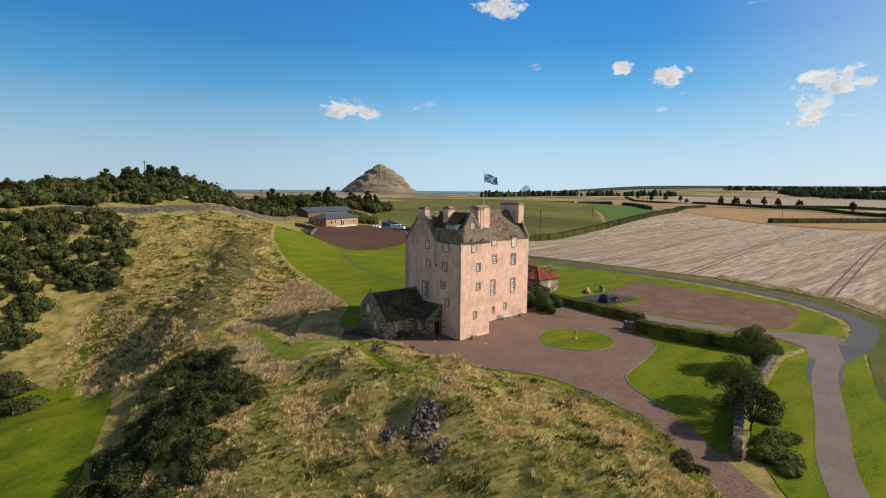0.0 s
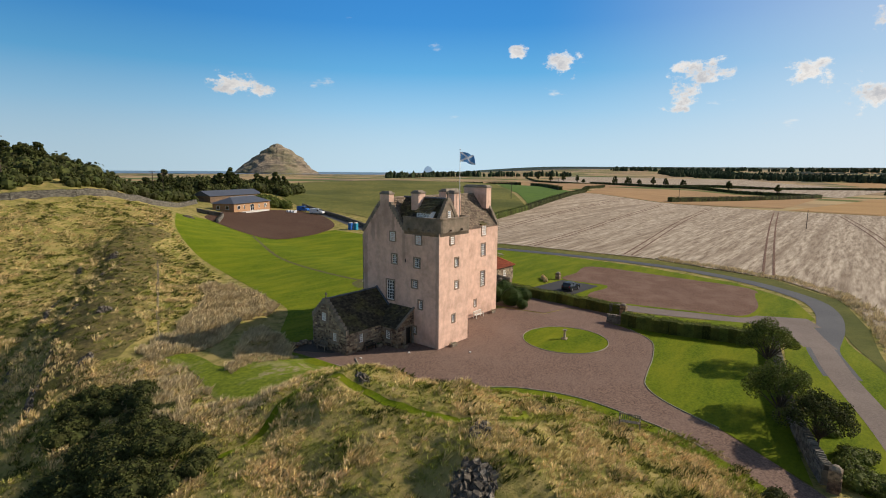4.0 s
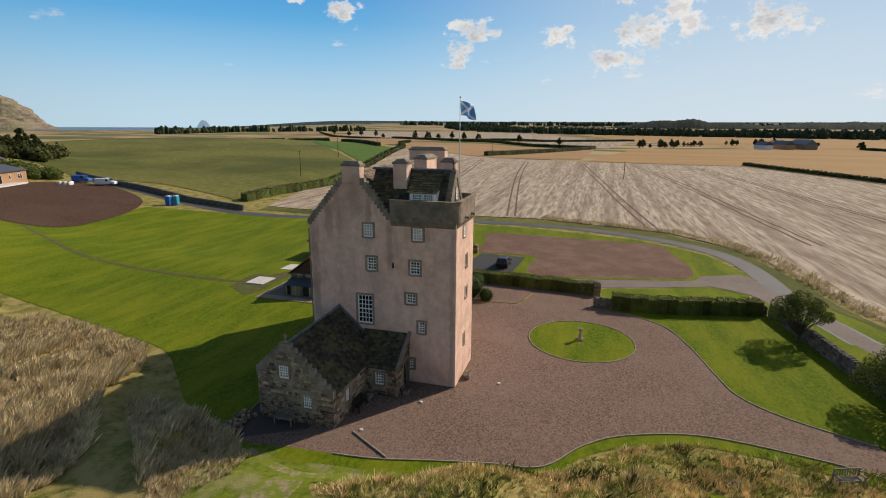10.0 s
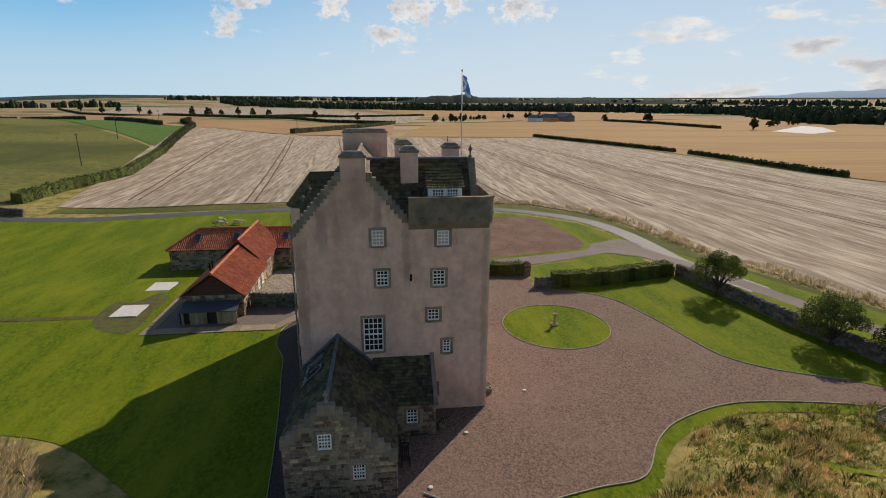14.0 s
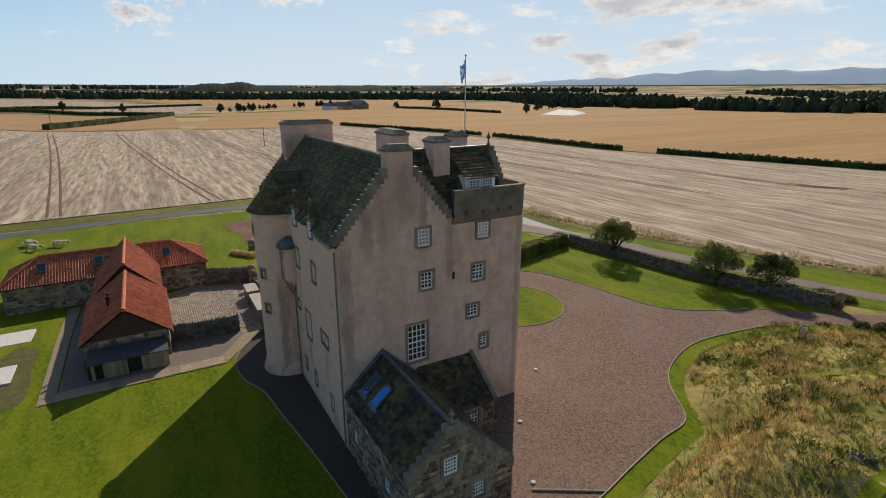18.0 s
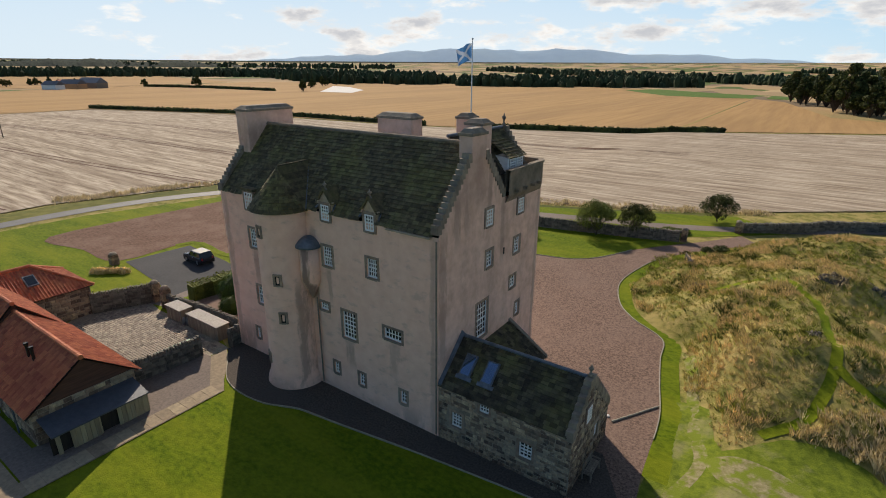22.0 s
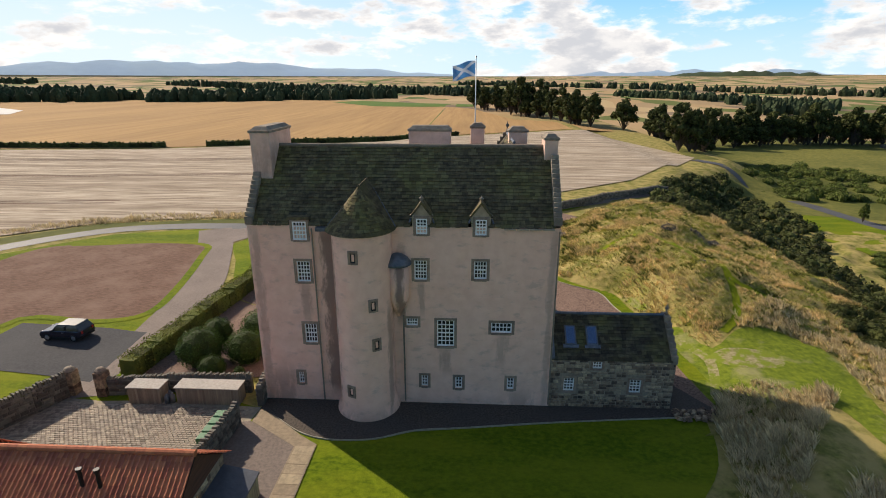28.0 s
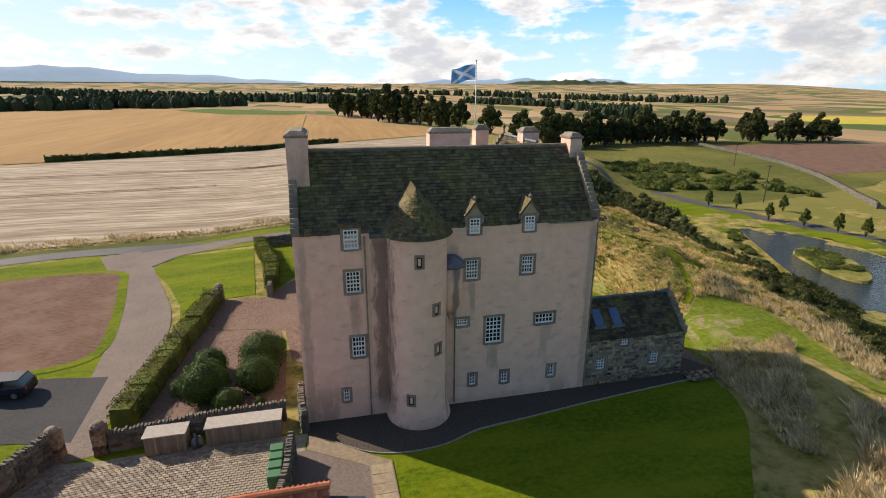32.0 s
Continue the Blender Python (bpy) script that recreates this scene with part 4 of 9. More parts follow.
def slates(name, o, u, up, w, length, size, mat, house, seed, skip=None, thick=0.03, single=0):
    """Overlapping slates in courses on a slope: o is a lower corner, u runs along the eave, up runs up the slope."""
    rnd = random.Random(seed)
    o, u, up = Vector(o), Vector(u).normalized(), Vector(up).normalized()
    n = u.cross(up)
    if n.z < 0:
        n = -n
    g, rows = Geo(), int(length / size[1])
    for r in range(rows):
        a, s = -rnd.random() * size[0], r * length / rows
        while a < w:
            b = a + size[0] * rnd.uniform(0.75, 1.3)
            a0, b0 = max(0, a + 0.008), min(w, b - 0.008)
            if b0 - a0 > 0.05 and not (skip and skip((a0 + b0) / 2, s)):
                j = rnd.uniform(-0.02, 0.02)
                lo, hi, t = s + j, min(length, s + 1.25 * length / rows), thick * rnd.uniform(0.7, 1.5)
                p = lambda e, l, d: o + u * e + up * l + n * d
                q = Geo() if single > 0 else g
                q.poly([p(a0, lo, t + 0.02), p(b0, lo, t + 0.02), p(b0, hi, 0.006), p(a0, hi, 0.006)])
                q.poly([p(a0, lo, -0.01), p(b0, lo, -0.01), p(b0, lo, t + 0.02), p(a0, lo, t + 0.02)])
                if single > 0:
                    put(q.make("slate", SLATE_ONE), house)
                    single -= 1
            a = b
    ob = g.make(name, mat)
    ob["kind"] = "stuff"
    return put(ob, house)


def chimney(house, x0, x1, y0, y1, z0, z1, mat=HARL, pots=0, label=""):
    st = put(Geo().box(x0, x1, y0, y1, z0, z1 - 0.35).make("chimney", mat, label=label, bevel=0.03), house)
    cap = Geo().box(x0 - 0.07, x1 + 0.07, y0 - 0.07, y1 + 0.07, z1 - 0.38, z1 - 0.22).box(x0, x1, y0, y1, z1 - 0.22, z1, min(x1 - x0, y1 - y0) * 0.22)
    put(cap.make("cope", DRESSED, bevel=0.02), st)
    return st


def finial(house, x, y, z, h=0.75):
    g = Geo().lathe(x, y, [(0.13, z), (0.13, z + 0.12 * h), (0.06, z + 0.2 * h), (0.05, z + 0.45 * h), (0.14, z + 0.6 * h), (0.12, z + 0.72 * h), (0.05, z + 0.8 * h), (0.02, z + h)], 10)
    return put(g.make("finial", DRESSED, smooth=True), house)


def build_tower():
    T = thing("tower_house", 9, 6, 0, "tall pink-harled Scottish tower house with crow-stepped gables and mossy slate roofs", "tower house")
    X1, YS, YN, ZE = 18.9, 4.83, 12.1, 12.28
    XJ, ZR, YR = 5.42, 16.6, 8.4
    # windows: centre along the wall, centre height, width, height, panes across and up
    north = [(15.66, 11.93, 0.84, 1.15, 4, 4), (8.24, 12.3, 0.66, 0.95, 3, 4), (4.70, 12.28, 0.66, 0.95, 3, 4), (15.64, 9.28, 0.84, 1.35, 4, 5), (8.34, 9.5, 0.78, 1.26, 4, 5), (4.68, 9.55, 0.78, 1.16, 4, 4),
             (15.5, 5.03, 0.8, 1.36, 4, 4), (6.8, 5.23, 1.1, 1.84, 4, 6), (8.93, 5.98, 0.72, 0.5, 4, 2), (3.27, 5.7, 1.3, 0.7, 5, 2), (16.4, 1.75, 0.36, 0.85, 2, 3), (8.17, 1.75, 0.42, 0.8, 2, 3), (5.93, 1.67, 0.45, 0.85, 2, 3), (2.55, 1.7, 0.45, 0.85, 2, 3)]
    west = [(7.02, 12.22, 0.74, 0.98, 3, 4), (3.0, 12.14, 0.76, 0.95, 3, 4), (6.81, 9.58, 0.76, 1.05, 3, 4), (3.25, 9.5, 0.8, 1.05, 3, 4), (7.48, 5.78, 1.25, 2.36, 4, 6), (3.6, 7.0, 0.76, 0.8, 3, 3), (2.73, 4.73, 0.52, 0.92, 2, 4), (3.63, 1.6, 0.5, 0.8, 3, 3)]
    south = [(2.26, 12.15, 0.6, 0.8, 3, 3), (3.14, 9.57, 0.6, 0.92, 3, 4), (3.2, 6.95, 0.6, 0.8, 3, 3), (2.65, 3.1, 0.45, 0.85, 2, 3)]
    main_south = [(15.4, 11.8, 0.85, 1.25, 4, 5), (15.4, 9.15, 0.9, 1.6, 4, 5), (15.37, 5.1, 0.95, 2.0, 4, 7), (11.25, 9.5, 0.75, 1.15, 3, 4), (10.95, 5.2, 0.85, 2.2, 4, 7), (13.7, 1.9, 0.45, 0.9, 2, 3), (11.15, 1.7, 0.4, 0.85, 2, 3), (11.0, 12.0, 0.75, 0.6, 4, 2)]
    hole = lambda ws, flip=None: [((c - w / 2) if flip is None else flip - c - w / 2, (c + w / 2) if flip is None else flip - c + w / 2, z - h / 2, min(z + h / 2, ZE - 0.02)) for c, z, w, h, *_ in ws if z + h / 2 < 12.25]
    g = Geo()
    wall_face(g, (X1, YN), (-1, 0), X1, -1.2, ZE, hole(north, X1), (0, 1))
    put(g.make("wall_north", HARL_WORN), T)
    g = Geo()
    wall_face(g, (0, YN), (0, -1), YN, -1.2, ZE, hole(west, YN), (-1, 0))
    # gable above the wallhead, with the jamb's wall carried up beside it
    g.poly([(0, YN, ZE), (0, 5.1, ZE), (0, 5.1, 13.3), (0, 7.55, ZR - 0.35), (0, 9.15, ZR - 0.35)][::-1])
    g.poly([(0, 5.1, ZE), (0, 0, ZE), (0, 0, 13.1), (0, 5.1, 13.1)][::-1])
    put(g.make("wall_west", HARL), T)
    g = Geo()
    wall_face(g, (0, 0), (1, 0), XJ, -1.2, 13.1, hole(south), (0, -1))
    put(g.make("wall_jamb_south", HARL), T)
    g = Geo()
    wall_face(g, (XJ, 0), (0, 1), YS, -1.2, 13.1, [], (1, 0))
    put(g.make("wall_jamb_east", HARL), T)
    g = Geo()
    wall_face(g, (XJ, YS), (1, 0), X1 - XJ, -1.2, ZE, [(a - XJ, b - XJ, c, d) for a, b, c, d in hole(main_south)], (0, -1))
    put(g.make("wall_south", HARL), T)
    g = Geo()
    wall_face(g, (X1, YS), (0, 1), YN - YS, -1.2, ZE, [], (1, 0))
    g.poly([(X1, YS, ZE), (X1, YN, ZE), (X1, 9.2, ZR - 0.5), (X1, 7.4, ZR - 0.5)])
    put(g.make("wall_east", HARL), T)
    # unseen floors and a back lining, added in near-black to keep the rooms dark
    put(Geo().box(0.5, X1 - 0.5, YS + 0.5, YN - 0.5, 7.6, 7.9).box(0.5, X1 - 0.5, YS + 0.5, YN - 0.5, 3.6, 3.8).box(0.5, X1 - 0.5, YS + 0.5, YN - 0.5, 10.7, 10.9).box(0.6, X1 - 0.6, 8.3, 8.6, -1, 12.2).make("floor_deck", ROOM_DARK), T)
    put(Geo().box(0.5, XJ - 0.5, 0.5, YS + 0.4, 8.3, 8.4).box(0.5, XJ - 0.5, 0.5, YS + 0.4, 5.8, 5.9).box(0.5, XJ - 0.5, 0.5, YS + 0.4, 10.9, 11.0).box(2.4, 2.7, 0.5, YS, 0, 12.5).make("floor_deck", ROOM_DARK), T)
    for c, z, w, h, nx, ny in north:
        window(T, c, YN, z, -1, 0, w, h, nx, ny, recess=-0.06 if z + h / 2 > 12.25 else 0.08, proud=0.06 if z + h / 2 > 12.25 else 0.025)
    for c, z, w, h, nx, ny in west:
        top = z + h / 2 > 12.25
        window(T, 0, c, z, 0, -1, w, h, nx, ny, recess=-0.06 if top else 0.08, proud=0.06 if top else 0.025)
    for c, z, w, h, nx, ny in south:
        top = z + h / 2 > 12.25
        window(T, c, 0, z, 1, 0, w, h, nx, ny, recess=-0.06 if top else 0.08, proud=0.06 if top else 0.025)
    for c, z, w, h, nx, ny in main_south:
        top = z + h / 2 > 12.25
        window(T, c, YS, z, 1, 0, w, h, nx, ny, recess=-0.06 if top else 0.08, proud=0.06 if top else 0.025)
    # small vents and gunloops
    for y, z in ((5.02, 9.6),):
        put(Geo().box(-0.03, 0.05, y - 0.07, y + 0.07, z - 0.22, z + 0.22).make("vent", IRON), T)

    # main roof
    for side, y0, sgn in (("north", YN + 0.12, -1), ("south", YS - 0.1, 1)):
        dy, dz = abs(YR - y0), ZR - (ZE - 0.02)
        yd = y0 + 0.2 * sgn
        put(Geo().poly([(0.3, yd, ZE + 0.18), (X1 - 0.3, yd, ZE + 0.18), (X1 - 0.3, YR, ZR - 0.02), (0.3, YR, ZR - 0.02)]).make("roof_deck", SLATE_DARK), T)
        gaps = (8.24, 4.70, 15.66) if sgn < 0 else (15.4,)
        slates("roof_" + side, (0.32, y0, ZE), (1, 0, 0), (0, sgn * dy, dz), X1 - 0.64, math.hypot(dy, dz), (0.36, 0.235), SLATE if sgn < 0 else SLATE_SUNLIT, T, 11 if sgn < 0 else 12, skip=lambda a, l, gaps=gaps: l < 0.75 and any(abs(a + 0.32 - c) < 0.55 for c in gaps), single=290 if sgn < 0 else 0)
    put(Geo().tube((0.7, YR, ZR + 0.02), (X1 - 0.9, YR, ZR + 0.02), 0.13, 0.13, 8).make("ridge", PARAPET, label="stone ridge along the main roof"), T)
    crowsteps(T, "x", 0, 0.42, YN + 0.1, ZE + 0.25, 9.2, ZR - 0.55, 14)
    crowsteps(T, "x", 0, 0.42, 5.2, ZE + 0.95, 7.5, ZR - 0.55, 10)
    crowsteps(T, "x", X1 - 0.36, 0.42, YN + 0.1, ZE + 0.1, 10.0, 15.0, 11)
    crowsteps(T, "x", X1 - 0.36, 0.42, YS - 0.1, ZE + 0.1, 6.2, 14.8, 10)
    chimney(T, -0.035, 0.8, 7.6, 9.1, 15.8, 17.45, label="pink-harled gable chimney")
    chimney(T, 17.75, 18.96, 6.1, 10.1, 14.6, 17.9, label="broad pink-harled chimney stack")
    chimney(T, 6.75, 9.65, 4.5, 5.65, 12.2, 17.65, label="broad harled wallhead chimney")
    chimney(T, 1.5, 2.75, 4.4, 5.5, 12.8, 17.6, label="tall harled chimney")
    chimney(T, 4.35, 5.38, 1.4, 2.5, 13.0, 17.6, label="harled chimney beside the flagpole")

    # jamb: corbelled parapet with rounded corners, and the cap-house within
    out, zt, zb = 0.24, 14.72, 13.05
    def ring(off, z, r):
        c = [(-off + r, -off + r, 180), (XJ + off - r, -off + r, 270)]
        pts = [(-off, YS + 0.3, z)]
        for cx, cy, a0 in c:
            pts += [(cx + r * math.cos(radians(a0 + a)), cy + r * math.sin(radians(a0 + a)), z) for a in range(0, 91, 15)]
        return pts + [(XJ + off, YS + 0.1, z)]
    par = Geo()
    rows_ = [ring(0.0, zb - 0.35, 0.12), ring(0.12, zb - 0.12, 0.5), ring(out - 0.04, zb, 0.75), ring(out, zb + 0.08, 0.8), ring(out, zt - 0.16, 0.8), ring(out + 0.06, zt - 0.15, 0.84), ring(out + 0.06, zt, 0.84), ring(out - 0.3, zt, 0.55), ring(out - 0.3, 13.3, 0.55)]
    for lo, hi in zip(rows_, rows_[1:]):
        for i in range(len(lo) - 1):
            par.poly([lo[i], lo[i + 1], hi[i + 1], hi[i]])
    put(par.make("parapet", PARAPET, label="lichened corbelled parapet with rounded corners"), T)
    put(Geo().poly([(0, 0.05, 13.35), (XJ, 0.05, 13.35), (XJ, YS + 0.2, 13.35), (0, YS + 0.2, 13.35)]).make("parapet_walk", LEAD), T)
    for y in (1.2, 2.1, 3.2, 4.3):
        put(Geo().box(-out - 0.3, -0.05, y - 0.09, y + 0.09, 13.28, 13.45).make("water_spout", PARAPET), T)
    for x in (1.6, 3.6):
        put(Geo().box(x - 0.09, x + 0.09, -out - 0.3, -0.05, 13.28, 13.45).make("water_spout", PARAPET), T)
    # bartizan block at the inner corner
    put(Geo().lathe(XJ + 0.15, YS - 0.35, [(0.08, 12.1), (0.35, 12.7), (0.62, 13.1), (0.62, 14.75), (0.52, 14.8)], 14).make("bartizan", PARAPET, smooth=True, label="small round corbelled turret at the inner angle"), T)
    cx, ca, cb, cz, cr = 2.57, 0.85, 4.3, 14.35, 16.75
    gb = Geo()
    gb.prism([(ca, 0.75, 13.3), (cb, 0.75, 13.3), (cb, 0.75, cz), (cx, 0.75, cr), (ca, 0.75, cz)], [(ca, 1.2, 13.3), (cb, 1.2, 13.3), (cb, 1.2, cz), (cx, 1.2, cr), (ca, 1.2, cz)])
    put(gb.make("cap_house_gable", PARAPET, label="crow-stepped sandstone gable of the cap-house"), T)
    put(Geo().box(ca + 0.05, ca + 0.3, 1.2, YS + 1, 13.3, cz).box(cb - 0.3, cb - 0.05, 1.2, YS + 1, 13.3, cz).make("cap_house_wall", PARAPET), T)
    crowsteps(T, "y", 0.75, 0.4, ca - 0.05, cz - 0.25, cx - 0.1, cr - 0.1, 8, PARAPET)
    crowsteps(T, "y", 0.75, 0.4, cb + 0.05, cz - 0.25, cx + 0.1, cr - 0.1, 8, PARAPET)
    finial(T, cx, 0.95, cr + 0.05, 0.85)
    window(T, cx, 0.75, 15.0, 1, 0, 0.5, 0.8, 2, 3, rim=0.1, recess=-0.08, proud=0.06)
    for x0, s_ in ((ca - 0.1, 1), (cb + 0.1, -1)):
        dx, dz = abs(cx - x0), cr - 0.05 - (cz - 0.1)
        put(Geo().poly([(x0, 1.15, cz - 0.13), (x0, 7.4, cz - 0.13), (cx, 7.4, cr - 0.1), (cx, 1.15, cr - 0.1)]).make("roof_deck", SLATE_DARK), T)
        slates("cap_house_roof", (x0, 1.15, cz - 0.1), (0, 1, 0), (s_ * dx, 0, dz), 6.2, math.hypot(dx, dz), (0.36, 0.24), SLATE_DARK, T, 21 + (s_ > 0))
    put(Geo().tube((cx, 1.2, cr + 0.02), (cx, 7.6, cr + 0.02), 0.1, 0.1, 8).make("ridge", LEAD), T)
    # dormer of the cap-house towards the west
    put(Geo().prism([(0.62, 1.75, 14.2), (0.62, 3.85, 14.2), (0.62, 3.85, 15.2), (0.62, 1.75, 15.2)], [(1.9, 1.75, 14.2), (1.9, 3.85, 14.2), (1.9, 3.85, 15.35), (1.9, 1.75, 15.35)]).make("dormer", WHITE, label="white-painted wooden dormer"), T)
    window(T, 0.61, 3.25, 14.78, 0, -1, 0.76, 0.66, 4, 3, rim=0, recess=-0.08)
    window(T, 0.61, 2.35, 14.78, 0, -1, 0.76, 0.66, 4, 3, rim=0, recess=-0.08)
    slates("dormer_roof", (0.42, 1.62, 15.16), (0, 1, 0), (1.55, 0, 1.05), 2.36, 1.87, (0.36, 0.24), SLATE, T, 25, thick=0.05)

    # round stair turret
    tx, ty, tr = 11.85, 12.35, 1.78
    g = Geo().lathe(tx, ty, [(2.2, -1.6), (2.12, -0.2), (2.0, 0.35), (1.86, 0.75), (tr, 1.0), (tr, 6.0), (tr, 12.35)], 40, radians(-18), radians(198))
    put(g.make("stair_turret", HARL_WORN, smooth=True, label="round pink-harled stair turret, stained and flared at its foot"), T)
    ap, back, cone = Vector((tx, 12.45, 14.75)), Vector((11.8, 9.95, 14.82)), Geo()
    rnd = random.Random(5)
    rim = lambda an, d: Vector((tx + (2.08 + d) * math.cos(radians(an)), ty + (2.08 + d) * math.sin(radians(an)), 12.2))
    for r in range(15):
        f0, f1 = r / 15, min(1, (r + 1.3) / 15)
        a = -4.0
        while a < 184:
            b = min(186, a + (10 if r < 8 else 18) * rnd.uniform(0.8, 1.2))
            pt = lambda an, f, d: rim(an, d).lerp(ap, f ** 0.93) + Vector((0, 0, d * 0.8))
            t = rnd.uniform(0.025, 0.045)
            cone.poly([pt(a + 0.3, f0, t), pt(b - 0.3, f0, t), pt(b - 0.3, f1, 0.005), pt(a + 0.3, f1, 0.005)])
            cone.poly([pt(a + 0.3, f0, -0.03), pt(b - 0.3, f0, -0.03), pt(b - 0.3, f0, t), pt(a + 0.3, f0, t)])
            a = b
        # flat flanks run back from the cone into the main roof
        for sgn in (-1, 1):
            foot = Vector((tx + sgn * 2.08, 12.3, 12.22))
            out = Vector((sgn * 0.03, 0, 0.03))
            p0, q0, p1, q1 = foot.lerp(ap, f0), foot.lerp(back, f0), foot.lerp(ap, f1), foot.lerp(back, f1)
            cone.poly([p0 + out, q0 + out, q1, p1] if sgn > 0 else [q0 + out, p0 + out, p1, q1])
    put(cone.make("turret_roof", SLATE, label="conical mossy slate roof running back into the main roof"), T)
    put(Geo().prism([tuple(rim(a, -0.05)) for a in range(-4, 185, 8)], [tuple(ap)] * 24).make("roof_deck", SLATE_DARK), T)
    put(Geo().tube(tuple(ap), tuple(back), 0.06, 0.05, 8).make("ridge", SLATE_DARK), T)
    put(Geo().tube((tx - 2.05, 12.25, 12.3), tuple(back), 0.05, 0.05, 6).tube((tx + 2.05, 12.25, 12.3), tuple(back), 0.05, 0.05, 6).make("valley", LEAD), T)
    for an, z in ((84, 10.9), (118, 7.85), (122, 5.25), (65, 1.98)):
        ux, uy = math.cos(radians(an)), math.sin(radians(an))
        window(T, tx + (tr - 0.02) * ux, ty + (tr - 0.02) * uy, z, -uy, ux, 0.3, 0.6, 1, 1, rim=0.14, recess=-0.02, sill=False, proud=0.08, sash=False)
    # little lead-capped oriel in the angle, on a corbel
    put(Geo().lathe(9.72, 12.3, [(0.1, 6.5), (0.3, 7.0), (0.5, 7.4), (0.66, 7.8), (0.66, 10.0)], 18).make("oriel", HARL_WORN, smooth=True, label="small round corbelled oriel streaked with damp"), T)
    put(Geo().lathe(9.72, 12.3, [(0.86, 9.98), (0.84, 10.12), (0.6, 10.4), (0.3, 10.6), (0.05, 10.68)], 18).make("lead_cap", LEAD, smooth=True, label="blue-grey lead cap of the oriel"), T)
    put(Geo().box(13.5, 14.6, 12.05, 12.5, 12.0, 12.22).make("flashing", LEAD, label="bluish lead gutter beside the turret"), T)
    for x in (9.45, 10.15, 0.05, 14.9):
        put(Geo().tube((x, 12.22, 0.2 if x > 10 else 0.3), (x, 12.22, 6.5 if 9 < x < 9.9 else 12.1), 0.05, 0.05, 8).make("downpipe", DRESSED), T)

    # wallhead dormers
    for c in (8.24, 4.70):
        d = put(Geo().prism([(c - 0.58, YN - 0.015, ZE - 0.05), (c + 0.58, YN - 0.015, ZE - 0.05), (c + 0.58, YN - 0.015, 12.98), (c, YN - 0.015, 13.72), (c - 0.58, YN - 0.015, 12.98)],
                             [(c - 0.58, YN - 0.25, ZE - 0.05), (c + 0.58, YN - 0.25, ZE - 0.05), (c + 0.58, YN - 0.25, 12.98), (c, YN - 0.25, 13.72), (c - 0.58, YN - 0.25, 12.98)]).make("dormer_head", CREAM_STONE, label="carved pediment of a wallhead dormer"), T)
        put(Geo().prism([(c - 0.72, YN + 0.12, 12.9), (c - 0.6, YN + 0.12, 12.86), (c, YN + 0.12, 13.66), (c, YN + 0.12, 13.84)], [(c - 0.72, 10.9, 12.9), (c - 0.6, 10.9, 12.86), (c, 10.6, 13.66), (c, 10.6, 13.84)]).make("dormer_roof", SLATE), d)
        put(Geo().prism([(c + 0.72, YN + 0.12, 12.9), (c + 0.6, YN + 0.12, 12.86), (c, YN + 0.12, 13.66), (c, YN + 0.12, 13.84)], [(c + 0.72, 10.9, 12.9), (c + 0.6, 10.9, 12.86), (c, 10.6, 13.66), (c, 10.6, 13.84)]).make("dormer_roof", SLATE), d)
        for s_ in (-1, 1):
            put(Geo().box(c + s_ * 0.58 - 0.1, c + s_ * 0.58 + 0.1, YN - 0.1, YN + 0.12, 12.85, 13.02).make("skewputt", CREAM_STONE), d)
        finial(T, c, YN - 0.08, 13.68, 0.5)
        for s_ in (-1, 1):
            put(Geo().tube((c + s_ * 0.74, YN + 0.1, 12.55), (c + s_ * 0.06, 10.55, 13.72), 0.06, 0.05, 6).make("valley", LEAD, label="grey lead valley beside the dormer"), d)
    put(Geo().box(15.0, 16.35, YN - 1.3, YN + 0.12, 12.62, 12.8).make("dormer_roof", SLATE, label="flat catslide over a wallhead window"), T)
    put(Geo().box(15.1, 16.25, YN - 1.2, YN - 0.02, ZE, 12.62).make("dormer_cheek", HARL), T)
    put(Geo().box(14.8, 15.95, YS + 0.02, YS + 1.2, ZE, 12.62).make("dormer_cheek", HARL), T)
    put(Geo().box(14.7, 16.1, YS - 0.12, YS + 1.3, 12.6, 12.76).make("dormer_roof", SLATE), T)
    # white-washed skew stones at the north eave
    for i in range(4):
        put(Geo().box(0.4 + 0.75 * i, 1.1 + 0.75 * i, YN + 0.06, YN + 0.3, ZE - 0.08, ZE - 0.02).make("eave_slab", CREAM_STONE), T)


build_tower()

# ---- flag on its pole ----
F = thing("flagpole", 5.05, 1.16, 13.4, "tall white flagpole on the parapet with a cross flag", "flagpole")
put(Geo().tube((5.05, 1.16, 13.36), (5.05, 1.16, 22.2), 0.055, 0.03, 10).make("pole", POLE_W, smooth=True), F)
put(Geo().lathe(5.05, 1.16, [(0.03, 22.2), (0.08, 22.27), (0.03, 22.34)], 10).make("finial", POLE_W), F)


def flag_sheet(test, off):
    g, nu, nv = Geo(), 40, 26
    for i in range(nu):
        for j in range(nv):
            u, v = (i + 0.5) / nu, (j + 0.5) / nv
            if test(u, v):
                q = []
                for a, b in ((i, j), (i + 1, j), (i + 1, j + 1), (i, j + 1)):
                    s, t = a / nu, b / nv
                    w = math.sin(s * 9 + t * 2) * 0.16 * s
                    q.append((5.1 + 1.85 * s * 0.92 + 0.05 * w, 1.16 - 0.75 * s + w + off, 22.0 - 1.1 * t - 0.42 * s * s + 0.08 * math.sin(s * 7) * s))
                g.poly(q)
    return g


